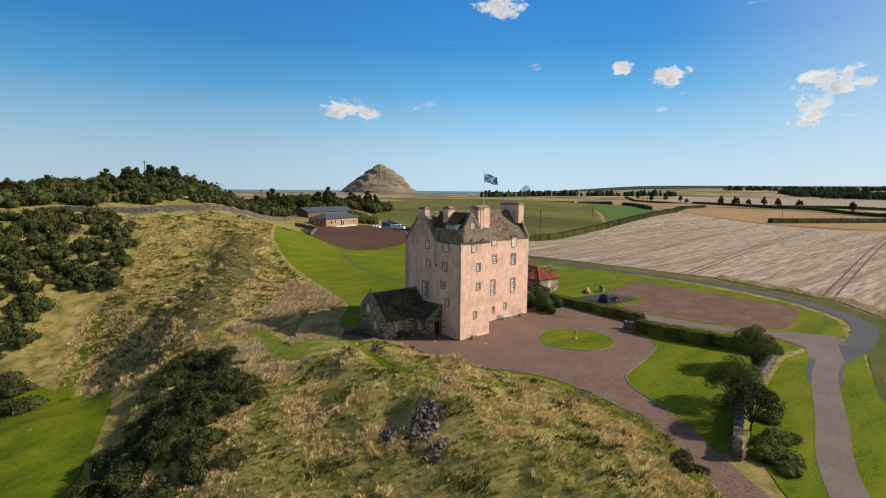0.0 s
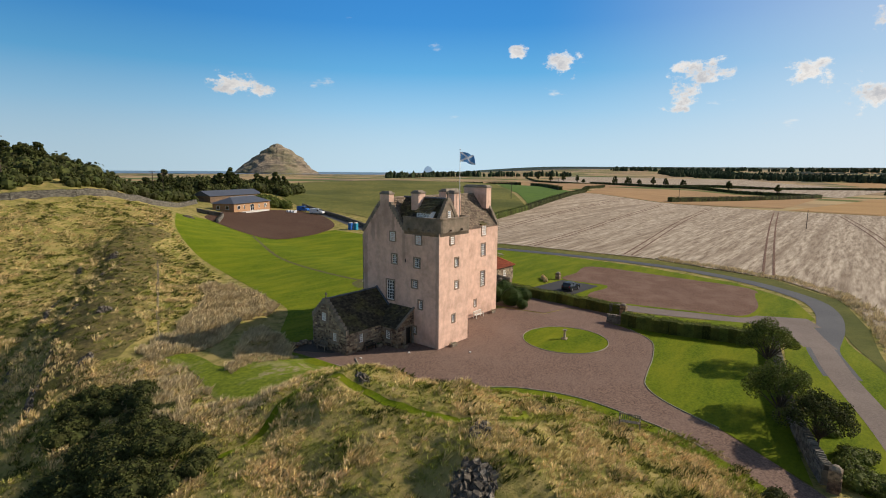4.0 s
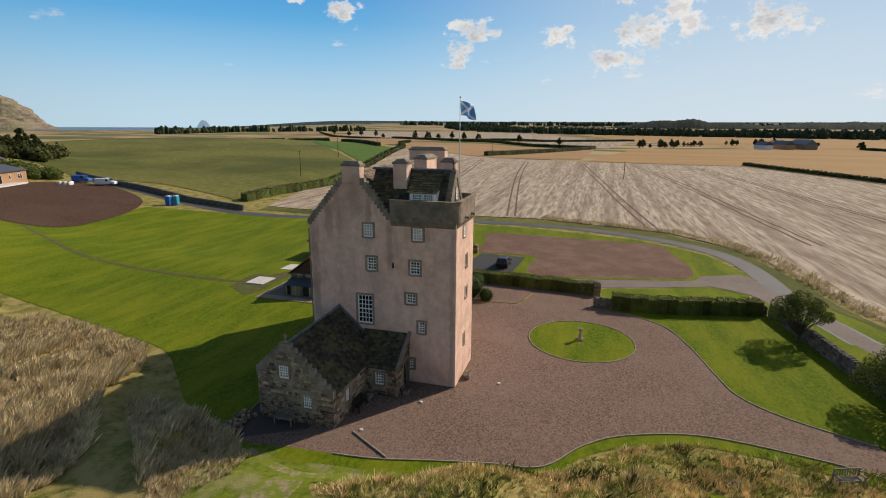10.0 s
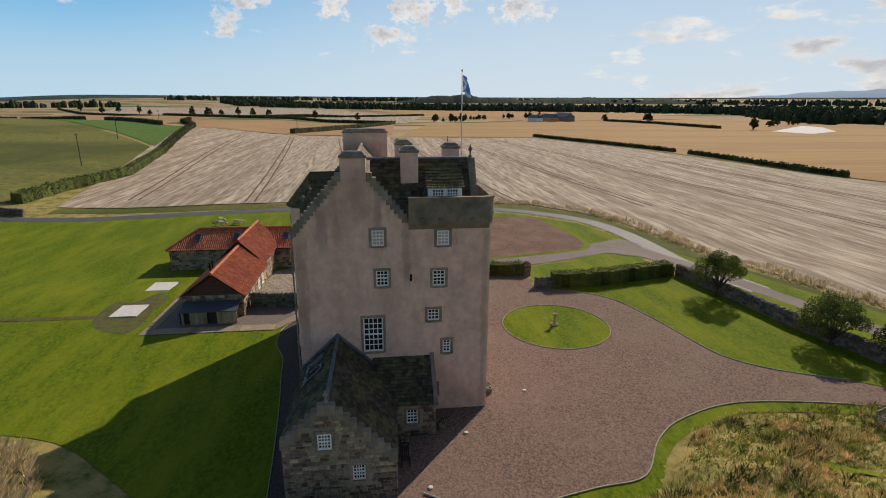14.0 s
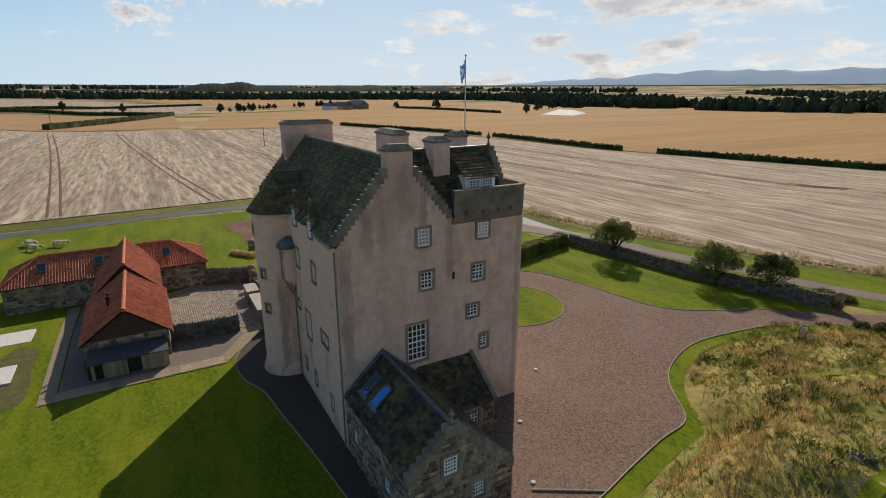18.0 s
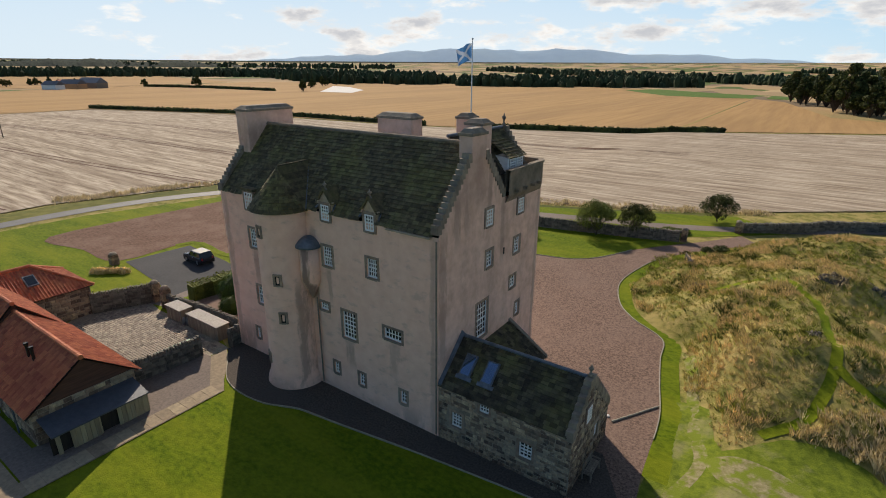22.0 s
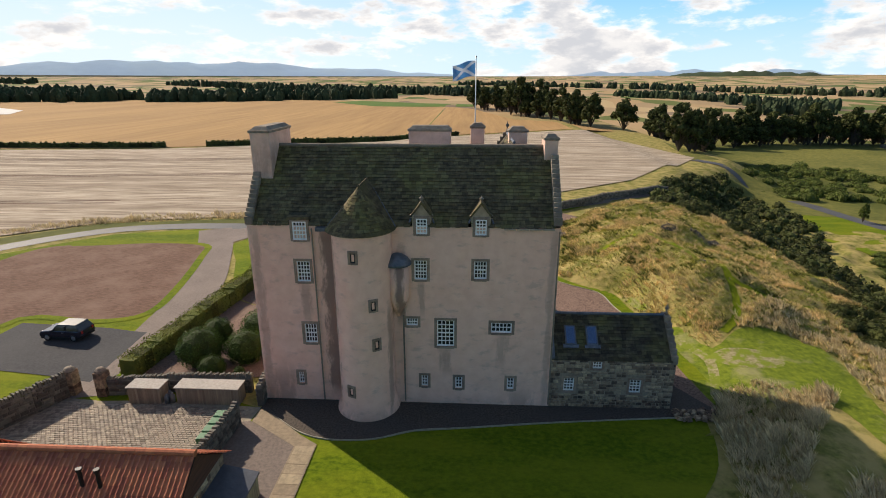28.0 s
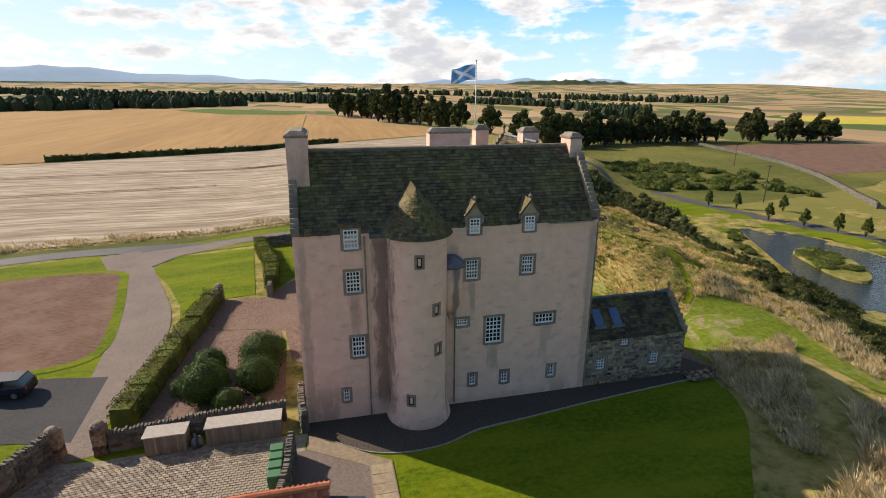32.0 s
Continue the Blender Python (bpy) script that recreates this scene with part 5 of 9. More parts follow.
saltire = lambda u, v: min(abs(u - v), abs(u - (1 - v))) < 0.11
field = lambda k: (lambda u, v: not saltire(u, v) and (2 * (u > v) + (u > 1 - v)) == k)
for k in range(4):
    put(flag_sheet(field(k), 0.0).make("flag_field", FLAG_BLUE, smooth=True), F)
put(flag_sheet(saltire, 0.0).make("flag_cross", FLAG_WHITE, smooth=True), F)

# ---- rubble walling ----
def rubble(o, u, w, z0, top, n, size=(0.42, 0.24), seed=1, holes=(), proud=0.05, jitter=0.35):
    """Random-coursed stones on an upright face: a list of their corner rings. top gives the height of the face along it."""
    rnd = random.Random(seed)
    o, u, n = Vector((*o, 0)), Vector((*u, 0)), Vector((*n, 0))
    out, z, hi = [], z0, max(top(w * i / 40) for i in range(41))
    while z < hi:
        h = size[1] * rnd.uniform(0.7, 1.3)
        a = -rnd.random() * size[0]
        while a < w:
            b = a + size[0] * rnd.uniform(0.55, 1.5)
            a0, b0, zz0, zz1 = max(a, 0) + 0.014, min(b, w) - 0.014, z + 0.012, z + h - 0.012
            zz1 = min(zz1, top(a0) - 0.01, top(b0) - 0.01)
            if b0 - a0 > 0.08 and zz1 - zz0 > 0.06 and not any(b0 > q[0] - 0.02 and a0 < q[1] + 0.02 and zz1 > q[2] - 0.02 and zz0 < q[3] + 0.02 for q in holes):
                r = lambda: rnd.uniform(-1, 1) * 0.03 * jitter
                p = proud * rnd.uniform(0.4, 1.2)
                c = 0.03 + 0.02 * rnd.random()
                base = [o + u * (e + r()) + Vector((0, 0, q + r())) + n * 0.002 for e, q in ((a0, zz0), (b0, zz0), (b0, zz1), (a0, zz1))]
                face = [o + u * (e + r()) + Vector((0, 0, q + r())) + n * p for e, q in ((a0 + c, zz0 + c), (b0 - c, zz0 + c), (b0 - c, zz1 - c), (a0 + c, zz1 - c))]
                out.append((base, face))
            a = b
        z += h
    return out


def stones_into(g, rings):
    for base, face in rings:
        k = len(g.v)
        g.v += [tuple(p) for p in base + face]
        g.f += [(k + 4, k + 5, k + 6, k + 7)] + [(k + i, k + (i + 1) % 4, k + 4 + (i + 1) % 4, k + 4 + i) for i in range(4)]
    return g


def build_annexe():
    A = thing("annexe", -4, 9, 0.1, "low rubble-stone annexe with crow-stepped gable and slate roof against the tower", "annexe")
    X0, YS_, YN_, YR_, ZR_, ZN, ZS = -7.9, 6.3, 12.05, 9.75, 5.75, 3.6, 2.45
    gable_top = lambda y: ZS + (ZR_ - ZS) * (y - YS_) / (YR_ - YS_) if y < YR_ else ZN + (ZR_ - ZN) * (YN_ - y) / (YN_ - YR_)
    nw = [(-1.24, 1.72, 0.68, 0.96, 3, 4), (-5.5, 1.7, 0.74, 0.96, 3, 4), (-2.97, 3.18, 0.6, 0.5, 3, 2)]
    ww = [(9.9, 3.75, 0.7, 0.9, 4, 4), (8.25, 1.72, 0.66, 0.95, 4, 4)]
    sw = [(-5.75, 1.5, 0.6, 1.0, 3, 4)]
    g = Geo()
    wall_face(g, (0, YN_), (-1, 0), 7.9, -0.8, ZN, [(-c - w / 2, -c + w / 2, z - h / 2, z + h / 2) for c, z, w, h, *_ in nw], (0, 1))
    put(g.make("wall_north", MORTAR), A)
    g = Geo()
    wall_face(g, (X0, YN_), (0, -1), YN_ - YS_, -0.8, 2.4, [(YN_ - c - w / 2, YN_ - c + w / 2, z - h / 2, z + h / 2) for c, z, w, h, *_ in ww[1:]], (-1, 0))
    g.poly([(X0, YS_, 2.4), (X0, YS_, ZS), (X0, YR_, ZR_), (X0, YN_, ZN), (X0, YN_, 2.4)])
    put(g.make("wall_west", MORTAR), A)
    g = Geo()
    wall_face(g, (X0, YS_), (1, 0), 7.9, -0.8, ZS, [(c - X0 - w / 2, c - X0 + w / 2, z - h / 2, z + h / 2) for c, z, w, h, *_ in sw], (0, -1))
    put(g.make("wall_south", MORTAR), A)
    # unseen dark divider and floor added behind the annexe windows
    put(Geo().box(X0 + 0.6, -0.3, YR_ - 0.1, YR_ + 0.1, -0.5, 5.2).box(X0 + 0.6, -0.3, YS_ + 0.5, YN_ - 0.5, -0.6, -0.4).make("partition", ROOM_DARK), A)
    for c, z, w, h, a, b in nw:
        window(A, c, YN_, z, -1, 0, w, h, a, b, rim=0.15)
    window(A, X0, ww[0][0], ww[0][1], 0, -1, 0.7, 0.9, 4, 4, rim=0.15, recess=-0.07, proud=0.07)
    window(A, X0, ww[1][0], ww[1][1], 0, -1, 0.66, 0.95, 4, 4, rim=0.15)
    window(A, sw[0][0], YS_, sw[0][1], 1, 0, 0.6, 1.0, 3, 4, rim=0.15)
    box_of = lambda ws, f: [(f(c) - w / 2 - 0.16, f(c) + w / 2 + 0.16, z - h / 2 - 0.14, z + h / 2 + 0.17) for c, z, w, h, *_ in ws]
    west = rubble((X0, YN_), (0, -1), YN_ - YS_, -0.3, lambda a: gable_top(YN_ - a), (-1, 0), size=(0.33, 0.2), jitter=0.9, seed=3, holes=box_of(ww, lambda c: YN_ - c))
    north = rubble((0, YN_), (-1, 0), 7.9, -0.3, lambda a: ZN, (0, 1), size=(0.33, 0.2), jitter=0.9, seed=4, holes=box_of(nw, lambda c: -c))
    southw = rubble((X0, YS_), (1, 0), 7.9, -0.2, lambda a: ZS, (0, -1), seed=5, holes=box_of(sw, lambda c: c - X0))
    single = west[:170] + north[:130]
    for rg in single:
        put(stones_into(Geo(), [rg]).make("stone", RUBBLE), A)
    ob = put(stones_into(Geo(), west[170:] + north[130:] + southw).make("rubble_facing", RUBBLE_I), A)
    ob["kind"] = "stuff"
    # roof
    for y0, z0, s_, nm in ((YN_ + 0.1, ZN - 0.02, -1, "north"), (YS_ - 0.1, ZS - 0.05, 1, "south")):
        dy, dz = abs(YR_ - y0), ZR_ - z0
        put(Geo().poly([(X0 + 0.25, y0, z0 - 0.02), (-0.02, y0, z0 - 0.02), (-0.02, YR_, ZR_ - 0.02), (X0 + 0.25, YR_, ZR_ - 0.02)]).make("roof_deck", SLATE_DARK), A)
        slates("roof_" + nm, (X0 + 0.28, y0, z0), (1, 0, 0), (0, s_ * dy, dz), 7.6, math.hypot(dy, dz), (0.34, 0.23), SLATE_DARK, A, 31 + s_)
    put(Geo().tube((X0 + 0.3, YR_, ZR_ + 0.03), (0, YR_, ZR_ + 0.03), 0.1, 0.1, 8).make("ridge", LEAD), A)
    put(Geo().prism([(-0.22, YR_, ZR_ + 0.1), (-0.22, YN_ + 0.1, ZN + 0.06), (-0.02, YN_ + 0.1, ZN + 0.06), (-0.02, YR_, ZR_ + 0.1)], [(-0.22, YR_, ZR_ + 0.2), (-0.22, YN_ + 0.1, ZN + 0.14), (-0.02, YN_ + 0.1, ZN + 0.2), (-0.02, YR_, ZR_ + 0.3)]).make("flashing", LEAD), A)
    put(Geo().prism([(-0.22, YR_, ZR_ + 0.1), (-0.22, YS_ - 0.1, ZS + 0.06), (-0.02, YS_ - 0.1, ZS + 0.06), (-0.02, YR_, ZR_ + 0.1)], [(-0.22, YR_, ZR_ + 0.2), (-0.22, YS_ - 0.1, ZS + 0.14), (-0.02, YS_ - 0.1, ZS + 0.2), (-0.02, YR_, ZR_ + 0.3)]).make("flashing", LEAD), A)
    crowsteps(A, "x", X0, 0.36, YN_ + 0.05, ZN - 0.1, YR_ + 0.1, ZR_ - 0.1, 7)
    crowsteps(A, "x", X0, 0.36, YS_ - 0.05, ZS - 0.1, YR_ - 0.1, ZR_ - 0.1, 10)
    finial(A, X0 + 0.15, YR_, ZR_ + 0.1, 0.7)
    # two roof lights on the north slope
    for c in (-1.3, -2.68):
        m = Matrix.Translation((c, 10.95, 4.72)) @ Matrix.Rotation(math.atan2(-(ZR_ - ZN), YN_ + 0.1 - YR_), 4, "X")
        k = put(Geo().box(-0.36, 0.36, -0.66, 0.66, 0.02, 0.12).turned(m).make("roof_light", LEAD, label="steel-framed roof light"), A)
        put(Geo().box(-0.27, 0.27, -0.57, 0.57, 0.121, 0.13).turned(m).make("glazing", SKY_TINT_GLASS, label="glazing tinted blue like a sky reflection"), k)
        put(Geo().box(-0.5, 0.5, 0.64, 0.86, 0.02, 0.07).turned(m).make("apron", LEAD), k)
    # porch: lean-to against the tower
    P = thing("porch", -1.3, 5.2, 0, "rubble-stone lean-to porch with slate roof and dark doorway", "porch")
    px, y0, y1 = -2.75, 3.75, 6.3
    g = Geo()
    wall_face(g, (px, y1), (0, -1), y1 - y0, -0.5, 2.35, [(0.75, 1.45, 0.9, 1.9)], (-1, 0))
    put(g.make("wall_west", MORTAR), P)
    g = Geo()
    wall_face(g, (px, y0), (1, 0), -px, -0.5, 2.35, [(1.45, 2.45, -0.5, 2.1)], (0, -1))
    g.poly([(px, y0, 2.35), (0, y0, 2.35), (0, y0, 4.1)])
    put(g.make("wall_south", MORTAR), P)
    window(P, px, 5.2, 1.4, 0, -1, 0.7, 1.0, 3, 4, rim=0.14)
    put(Geo().box(px + 1.45, px + 2.45, y0 + 0.3, y0 + 0.36, 0, 2.1).make("door", DARK_WOOD, label="dark stained plank door"), P)
    put(Geo().box(px + 2.26, px + 2.34, y0 + 0.26, y0 + 0.3, 1.0, 1.06).make("handle", IRON), P)
    put(Geo().box(px + 1.3, px + 1.45, y0 - 0.03, y0 + 0.1, -0.3, 2.25).box(px + 2.45, px + 2.6, y0 - 0.03, y0 + 0.1, -0.3, 2.25).box(px + 1.45, px + 2.45, y0 - 0.03, y0 + 0.1, 2.1, 2.25).make("door_surround", DRESSED, bevel=0.01), P)
    rs = rubble((px, y1), (0, -1), y1 - y0, -0.2, lambda a: 2.33, (-1, 0), seed=8, holes=[(0.6, 1.6, 0.75, 2.05)])
    rs += rubble((px, y0), (1, 0), -px, -0.2, lambda a: 2.35 + 1.75 * a / 2.75 - 0.05, (0, -1), seed=9, holes=[(1.28, 2.62, -0.5, 2.28)])
    for rg in rs:
        put(stones_into(Geo(), [rg]).make("stone", RUBBLE), P)
    dz = 4.18 - 2.3
    put(Geo().poly([(px - 0.12, y0 - 0.1, 2.26), (px - 0.12, 7.6, 2.26), (-0.02, 7.6, 4.14), (-0.02, y0 - 0.1, 4.14)]).make("roof_deck", SLATE_DARK), P)
    slates("roof", (px - 0.12, y0 - 0.1, 2.29), (0, 1, 0), (2.85, 0, dz), 3.9, math.hypot(2.85, dz), (0.34, 0.23), SLATE_DARK, P, 41)
    put(Geo().prism([(px - 0.15, y0 - 0.16, 2.2), (0, y0 - 0.16, 4.12), (0, y0 + 0.1, 4.12), (px - 0.15, y0 + 0.1, 2.2)], [(px - 0.15, y0 - 0.16, 2.42), (0, y0 - 0.16, 4.34), (0, y0 + 0.1, 4.34), (px - 0.15, y0 + 0.1, 2.42)]).make("skew", DRESSED), P)


build_annexe()


# ---- red-roofed steading ----
def pantiles(name, o, u, up, w, length, house, tile=(0.24, 0.34), trim=None, single=0):
    """Rolled clay tiles in columns and overlapping courses on a slope."""
    o, u, up = Vector(o), Vector(u).normalized(), Vector(up).normalized()
    n = u.cross(up)
    if n.z < 0:
        n = -n
    g, cols, rows = Geo(), max(1, int(w / tile[0])), max(1, int(length / tile[1]))
    tw, th = w / cols, length / rows
    prof = [(0.0, 0.055), (0.14, 0.075), (0.3, 0.05), (0.46, 0.012), (0.7, 0.0), (0.9, 0.02), (1.02, 0.055)]
    one = Geo()
    for l, lift in ((0.0, 0.035), (1.12 * th, 0.0)):
        one.v += [tuple(u * (a * tw) + up * l + n * (h + lift)) for a, h in prof]
    one.f = [(i, i + 1, len(prof) + i + 1, len(prof) + i) for i in range(len(prof) - 1)]
    tile_mesh = one.mesh("pantile", PANTILE_ONE) if single else None
    for r in range(rows):
        for c in range(cols):
            if trim and not trim((c + 0.5) * tw, (r + 0.5) * th):
                continue
            if single > 0 and r < rows - 1:
                q = new("pantile", tile_mesh)
                q.matrix_world = Matrix.Translation(o + u * (c * tw) + up * (r * th))
                put(q, house)
                single -= 1
                continue
            k = len(g.v)
            for l, lift in ((r * th, 0.035), (min(length, (r + 1.12) * th), 0.0)):
                g.v += [tuple(o + u * ((c + a) * tw) + up * l + n * (h + lift)) for a, h in prof]
            m = len(prof)
            g.f += [(k + i, k + i + 1, k + m + i + 1, k + m + i) for i in range(m - 1)]
    ob = put(g.make(name, PANTILE, smooth=False), house)
    ob["kind"] = "stuff"
    return ob


def ridge_tiles(house, a, b, r=0.16, step=0.45):
    a, b = Vector(a), Vector(b)
    n = max(1, int((b - a).length / step))
    for i in range(n):
        put(Geo().tube(a.lerp(b, i / n), a.lerp(b, (i + 1.05) / n), r, r * 0.93, 9).make("ridge_tile", RIDGE_TILE), house)


def stone_block(house, x0, x1, y0, y1, z0, z1, seed, sides="WNES", holes=None):
    """Rubble walls round a plain block."""
    put(Geo().box(x0, x1, y0, y1, z0, z1).make("wall_core", MORTAR), house)
    g = Geo()
    for s_ in sides:
        o, u, w, n = {"W": ((x0, y1), (0, -1), y1 - y0, (-1, 0)), "E": ((x1, y0), (0, 1), y1 - y0, (1, 0)), "N": ((x1, y1), (-1, 0), x1 - x0, (0, 1)), "S": ((x0, y0), (1, 0), x1 - x0, (0, -1))}[s_]
        stones_into(g, rubble(o, u, w, z0 + 0.3, lambda a: z1, n, (0.5, 0.28), seed, (holes or {}).get(s_, ())))
    ob = put(g.make("rubble_facing", RUBBLE_I), house)
    ob["kind"] = "stuff"


def build_steading():
    S = thing("steading", 23, 23, -0.3, "low stone steading with red pantiled gabled roof", "outbuilding")
    stone_block(S, 17.9, 28.0, 20.35, 25.9, -1.2, 2.35, 51)
    yr, zr = 23.0, 4.5
    put(Geo().poly([(17.9, 20.35, 2.35), (17.9, 25.9, 2.35), (17.9, yr, zr)]).make("gable", GABLE_WOOD, label="red-brown boarded gable end"), S)
    for y0, s_ in ((20.0, 1), (26.2, -1)):
        dy, dz = abs(yr - y0), zr - 2.15
        put(Geo().poly([(17.6, y0, 2.1), (28.2, y0, 2.1), (28.2, yr, zr - 0.05), (17.6, yr, zr - 0.05)]).make("roof_deck", DARK_WOOD), S)
        pantiles("pantile_covering", (17.6, y0, 2.15), (1, 0, 0), (0, s_ * dy, dz), 10.6, math.hypot(dy, dz), S, single=145)
    ridge_tiles(S, (17.6, yr, zr + 0.06), (28.2, yr, zr + 0.06))
    for x in (21.4, 22.2):
        v = put(Geo().tube((x, 24.2, 3.5), (x, 24.2, 4.45), 0.09, 0.09, 10).make("flue", IRON, label="black metal flue"), S)
        put(Geo().tube((x, 24.2, 4.42), (x, 24.2, 4.56), 0.13, 0.13, 10).make("cowl", IRON), v)
    for x in (20.2, 23.4):
        put(Geo().tube((x, 26.1, -0.3), (x, 26.1, 2.1), 0.05, 0.05, 8).make("downpipe", LEAD), S)
    for x in (24.4, 26.2):
        window(S, x, 20.35, 1.3, 1, 0, 0.9, 1.5, 3, 4, rim=0.12, recess=-0.07, proud=0.07)
    # higher middle range
    R = thing("steading_range", 31.5, 23, -0.3, "taller middle range of the steading under red pantiles", "outbuilding")
    stone_block(R, 28.05, 35.4, 20.6, 25.6, -1.2, 2.6, 52)
    put(Geo().poly([(28.05, 20.6, 2.6), (28.05, 25.6, 2.6), (28.05, 23.05, 5.1)]).make("gable", GABLE_WOOD), R)
    for y0, s_ in ((20.3, 1), (25.9, -1)):
        dy, dz = abs(23.05 - y0), 5.1 - 2.35
        put(Geo().poly([(27.8, y0, 2.3), (38.0, y0, 2.3), (38.0, 23.05, 5.05), (27.8, 23.05, 5.05)]).make("roof_deck", DARK_WOOD), R)
        pantiles("pantile_covering", (27.8, y0, 2.35), (1, 0, 0), (0, s_ * dy, dz), 10.2, math.hypot(dy, dz), R)
    ridge_tiles(R, (27.8, 23.05, 5.16), (38.0, 23.05, 5.16))
    # long cross wing with hipped ends
    W = thing("steading_wing", 38, 25, -0.5, "long stone cross wing with hipped red pantile roof and roof lights", "outbuilding")
    x0, x1, y0, y1, ze, zr, xr = 35.4, 41.4, 15.8, 33.6, 2.1, 4.1, 38.4
    stone_block(W, x0, x1, y0, y1, -1.4, ze, 53)
    hip = 3.0
    put(Geo().prism([(x0 - 0.25, y0 - 0.25, ze - 0.05), (x1 + 0.25, y0 - 0.25, ze - 0.05), (x1 + 0.25, y1 + 0.25, ze - 0.05), (x0 - 0.25, y1 + 0.25, ze - 0.05)], [(xr - 0.02, y0 + hip, zr), (xr + 0.02, y0 + hip, zr), (xr + 0.02, y1 - hip, zr), (xr - 0.02, y1 - hip, zr)]).make("roof_deck", DARK_WOOD), W)
    sl = math.hypot(xr - x0 + 0.3, zr - ze)
    L = y1 - y0 + 0.6
    keep = lambda a, l: l / sl * hip <= a <= L - l / sl * hip
    pantiles("pantile_covering", (x0 - 0.3, y0 - 0.3, ze), (0, 1, 0), (xr - x0 + 0.3, 0, zr - ze), L, sl, W, trim=keep)
    pantiles("pantile_covering", (x1 + 0.3, y0 - 0.3, ze), (0, 1, 0), (-(xr - x0 + 0.3), 0, zr - ze), L, sl, W, trim=keep)
    for yy, s_ in ((y0 - 0.3, 1), (y1 + 0.3, -1)):
        wl, hl = x1 - x0 + 0.6, math.hypot(hip + 0.3, zr - ze)
        pantiles("pantile_covering", (x0 - 0.3, yy, ze), (1, 0, 0), (0, s_ * (hip + 0.3), zr - ze), wl, hl, W, trim=lambda a, l: l / hl * wl / 2 <= a <= wl - l / hl * wl / 2)
        for xe in (x0 - 0.3, x1 + 0.3):
            ridge_tiles(W, (xe, yy, ze + 0.1), (xr, yy + s_ * (hip + 0.3), zr + 0.1), 0.13)
    ridge_tiles(W, (xr, y0 + hip, zr + 0.1), (xr, y1 - hip, zr + 0.1))
    rake = math.atan2(zr - ze, xr - x0 + 0.3)
    for yy in (19.4, 24.6, 25.6, 30.4):
        m = Matrix.Translation((36.9, yy, ze + 1.22)) @ Matrix.Rotation(-rake, 4, "Y")
        k = put(Geo().box(-0.6, 0.6, -0.42, 0.42, 0, 0.14).turned(m).make("roof_light", LEAD, label="roof light with dark glass"), W)
        put(Geo().box(-0.5, 0.5, -0.34, 0.34, 0.141, 0.15).turned(m).make("glazing", CAR_GLASS), k)
        m2 = Matrix.Translation((39.9, yy, ze + 1.22)) @ Matrix.Rotation(rake, 4, "Y")
        k = put(Geo().box(-0.6, 0.6, -0.42, 0.42, 0, 0.14).turned(m2).make("roof_light", LEAD), W)
        put(Geo().box(-0.5, 0.5, -0.34, 0.34, 0.141, 0.15).turned(m2).make("glazing", CAR_GLASS), k)
    window(W, 38.4, y0, 1.0, 1, 0, 0.9, 1.1, 3, 3, rim=0.12, recess=-0.07, proud=0.07)
    # timber store at the gable with lead roof
    K = thing("timber_store", 17, 23, -0.3, "open-fronted larch store with sloping lead roof", "shed")
    put(Geo().prism([(16.0, 20.5, 1.35), (17.85, 20.5, 1.75), (17.85, 25.7, 1.75), (16.0, 25.7, 1.35)], [(16.0, 20.5, 1.43), (17.85, 20.5, 1.83), (17.85, 25.7, 1.83), (16.0, 25.7, 1.43)]).make("roof", SLATE_BLUE), K)
    for y in (20.6, 22.0, 23.3, 24.6, 25.4):
        put(Geo().box(16.12, 16.22, y - 0.05, y + 0.05, -0.5, 1.36).make("post", PALE_WOOD), K)
    for i in range(20):
        y = 20.65 + i * 0.245
        if not (22.2 < y < 23.2 or 24.7 < y < 25.3):
            put(Geo().box(16.08, 16.12, y, y + 0.225, -0.35, 1.33).make("board", PALE_WOOD), K)
    for y in (22.1, 24.65):
        put(Geo().box(16.3, 16.34, y, y + 1.1, -0.35, 1.3).make("door", DARK_WOOD), K)
    # low paving strip round the steading
    for i in range(14):
        put_ = Geo().box(14.25, 15.4, 16.9 + i * 0.76, 17.63 + i * 0.76, -0.12, land(14.8, 17.2 + 0.76 * i) + 0.10)
        tagged(put_.make("paving_slab", FLAG), "pale sandstone slab of the garden path", "paving slab", "garden path")


build_steading()


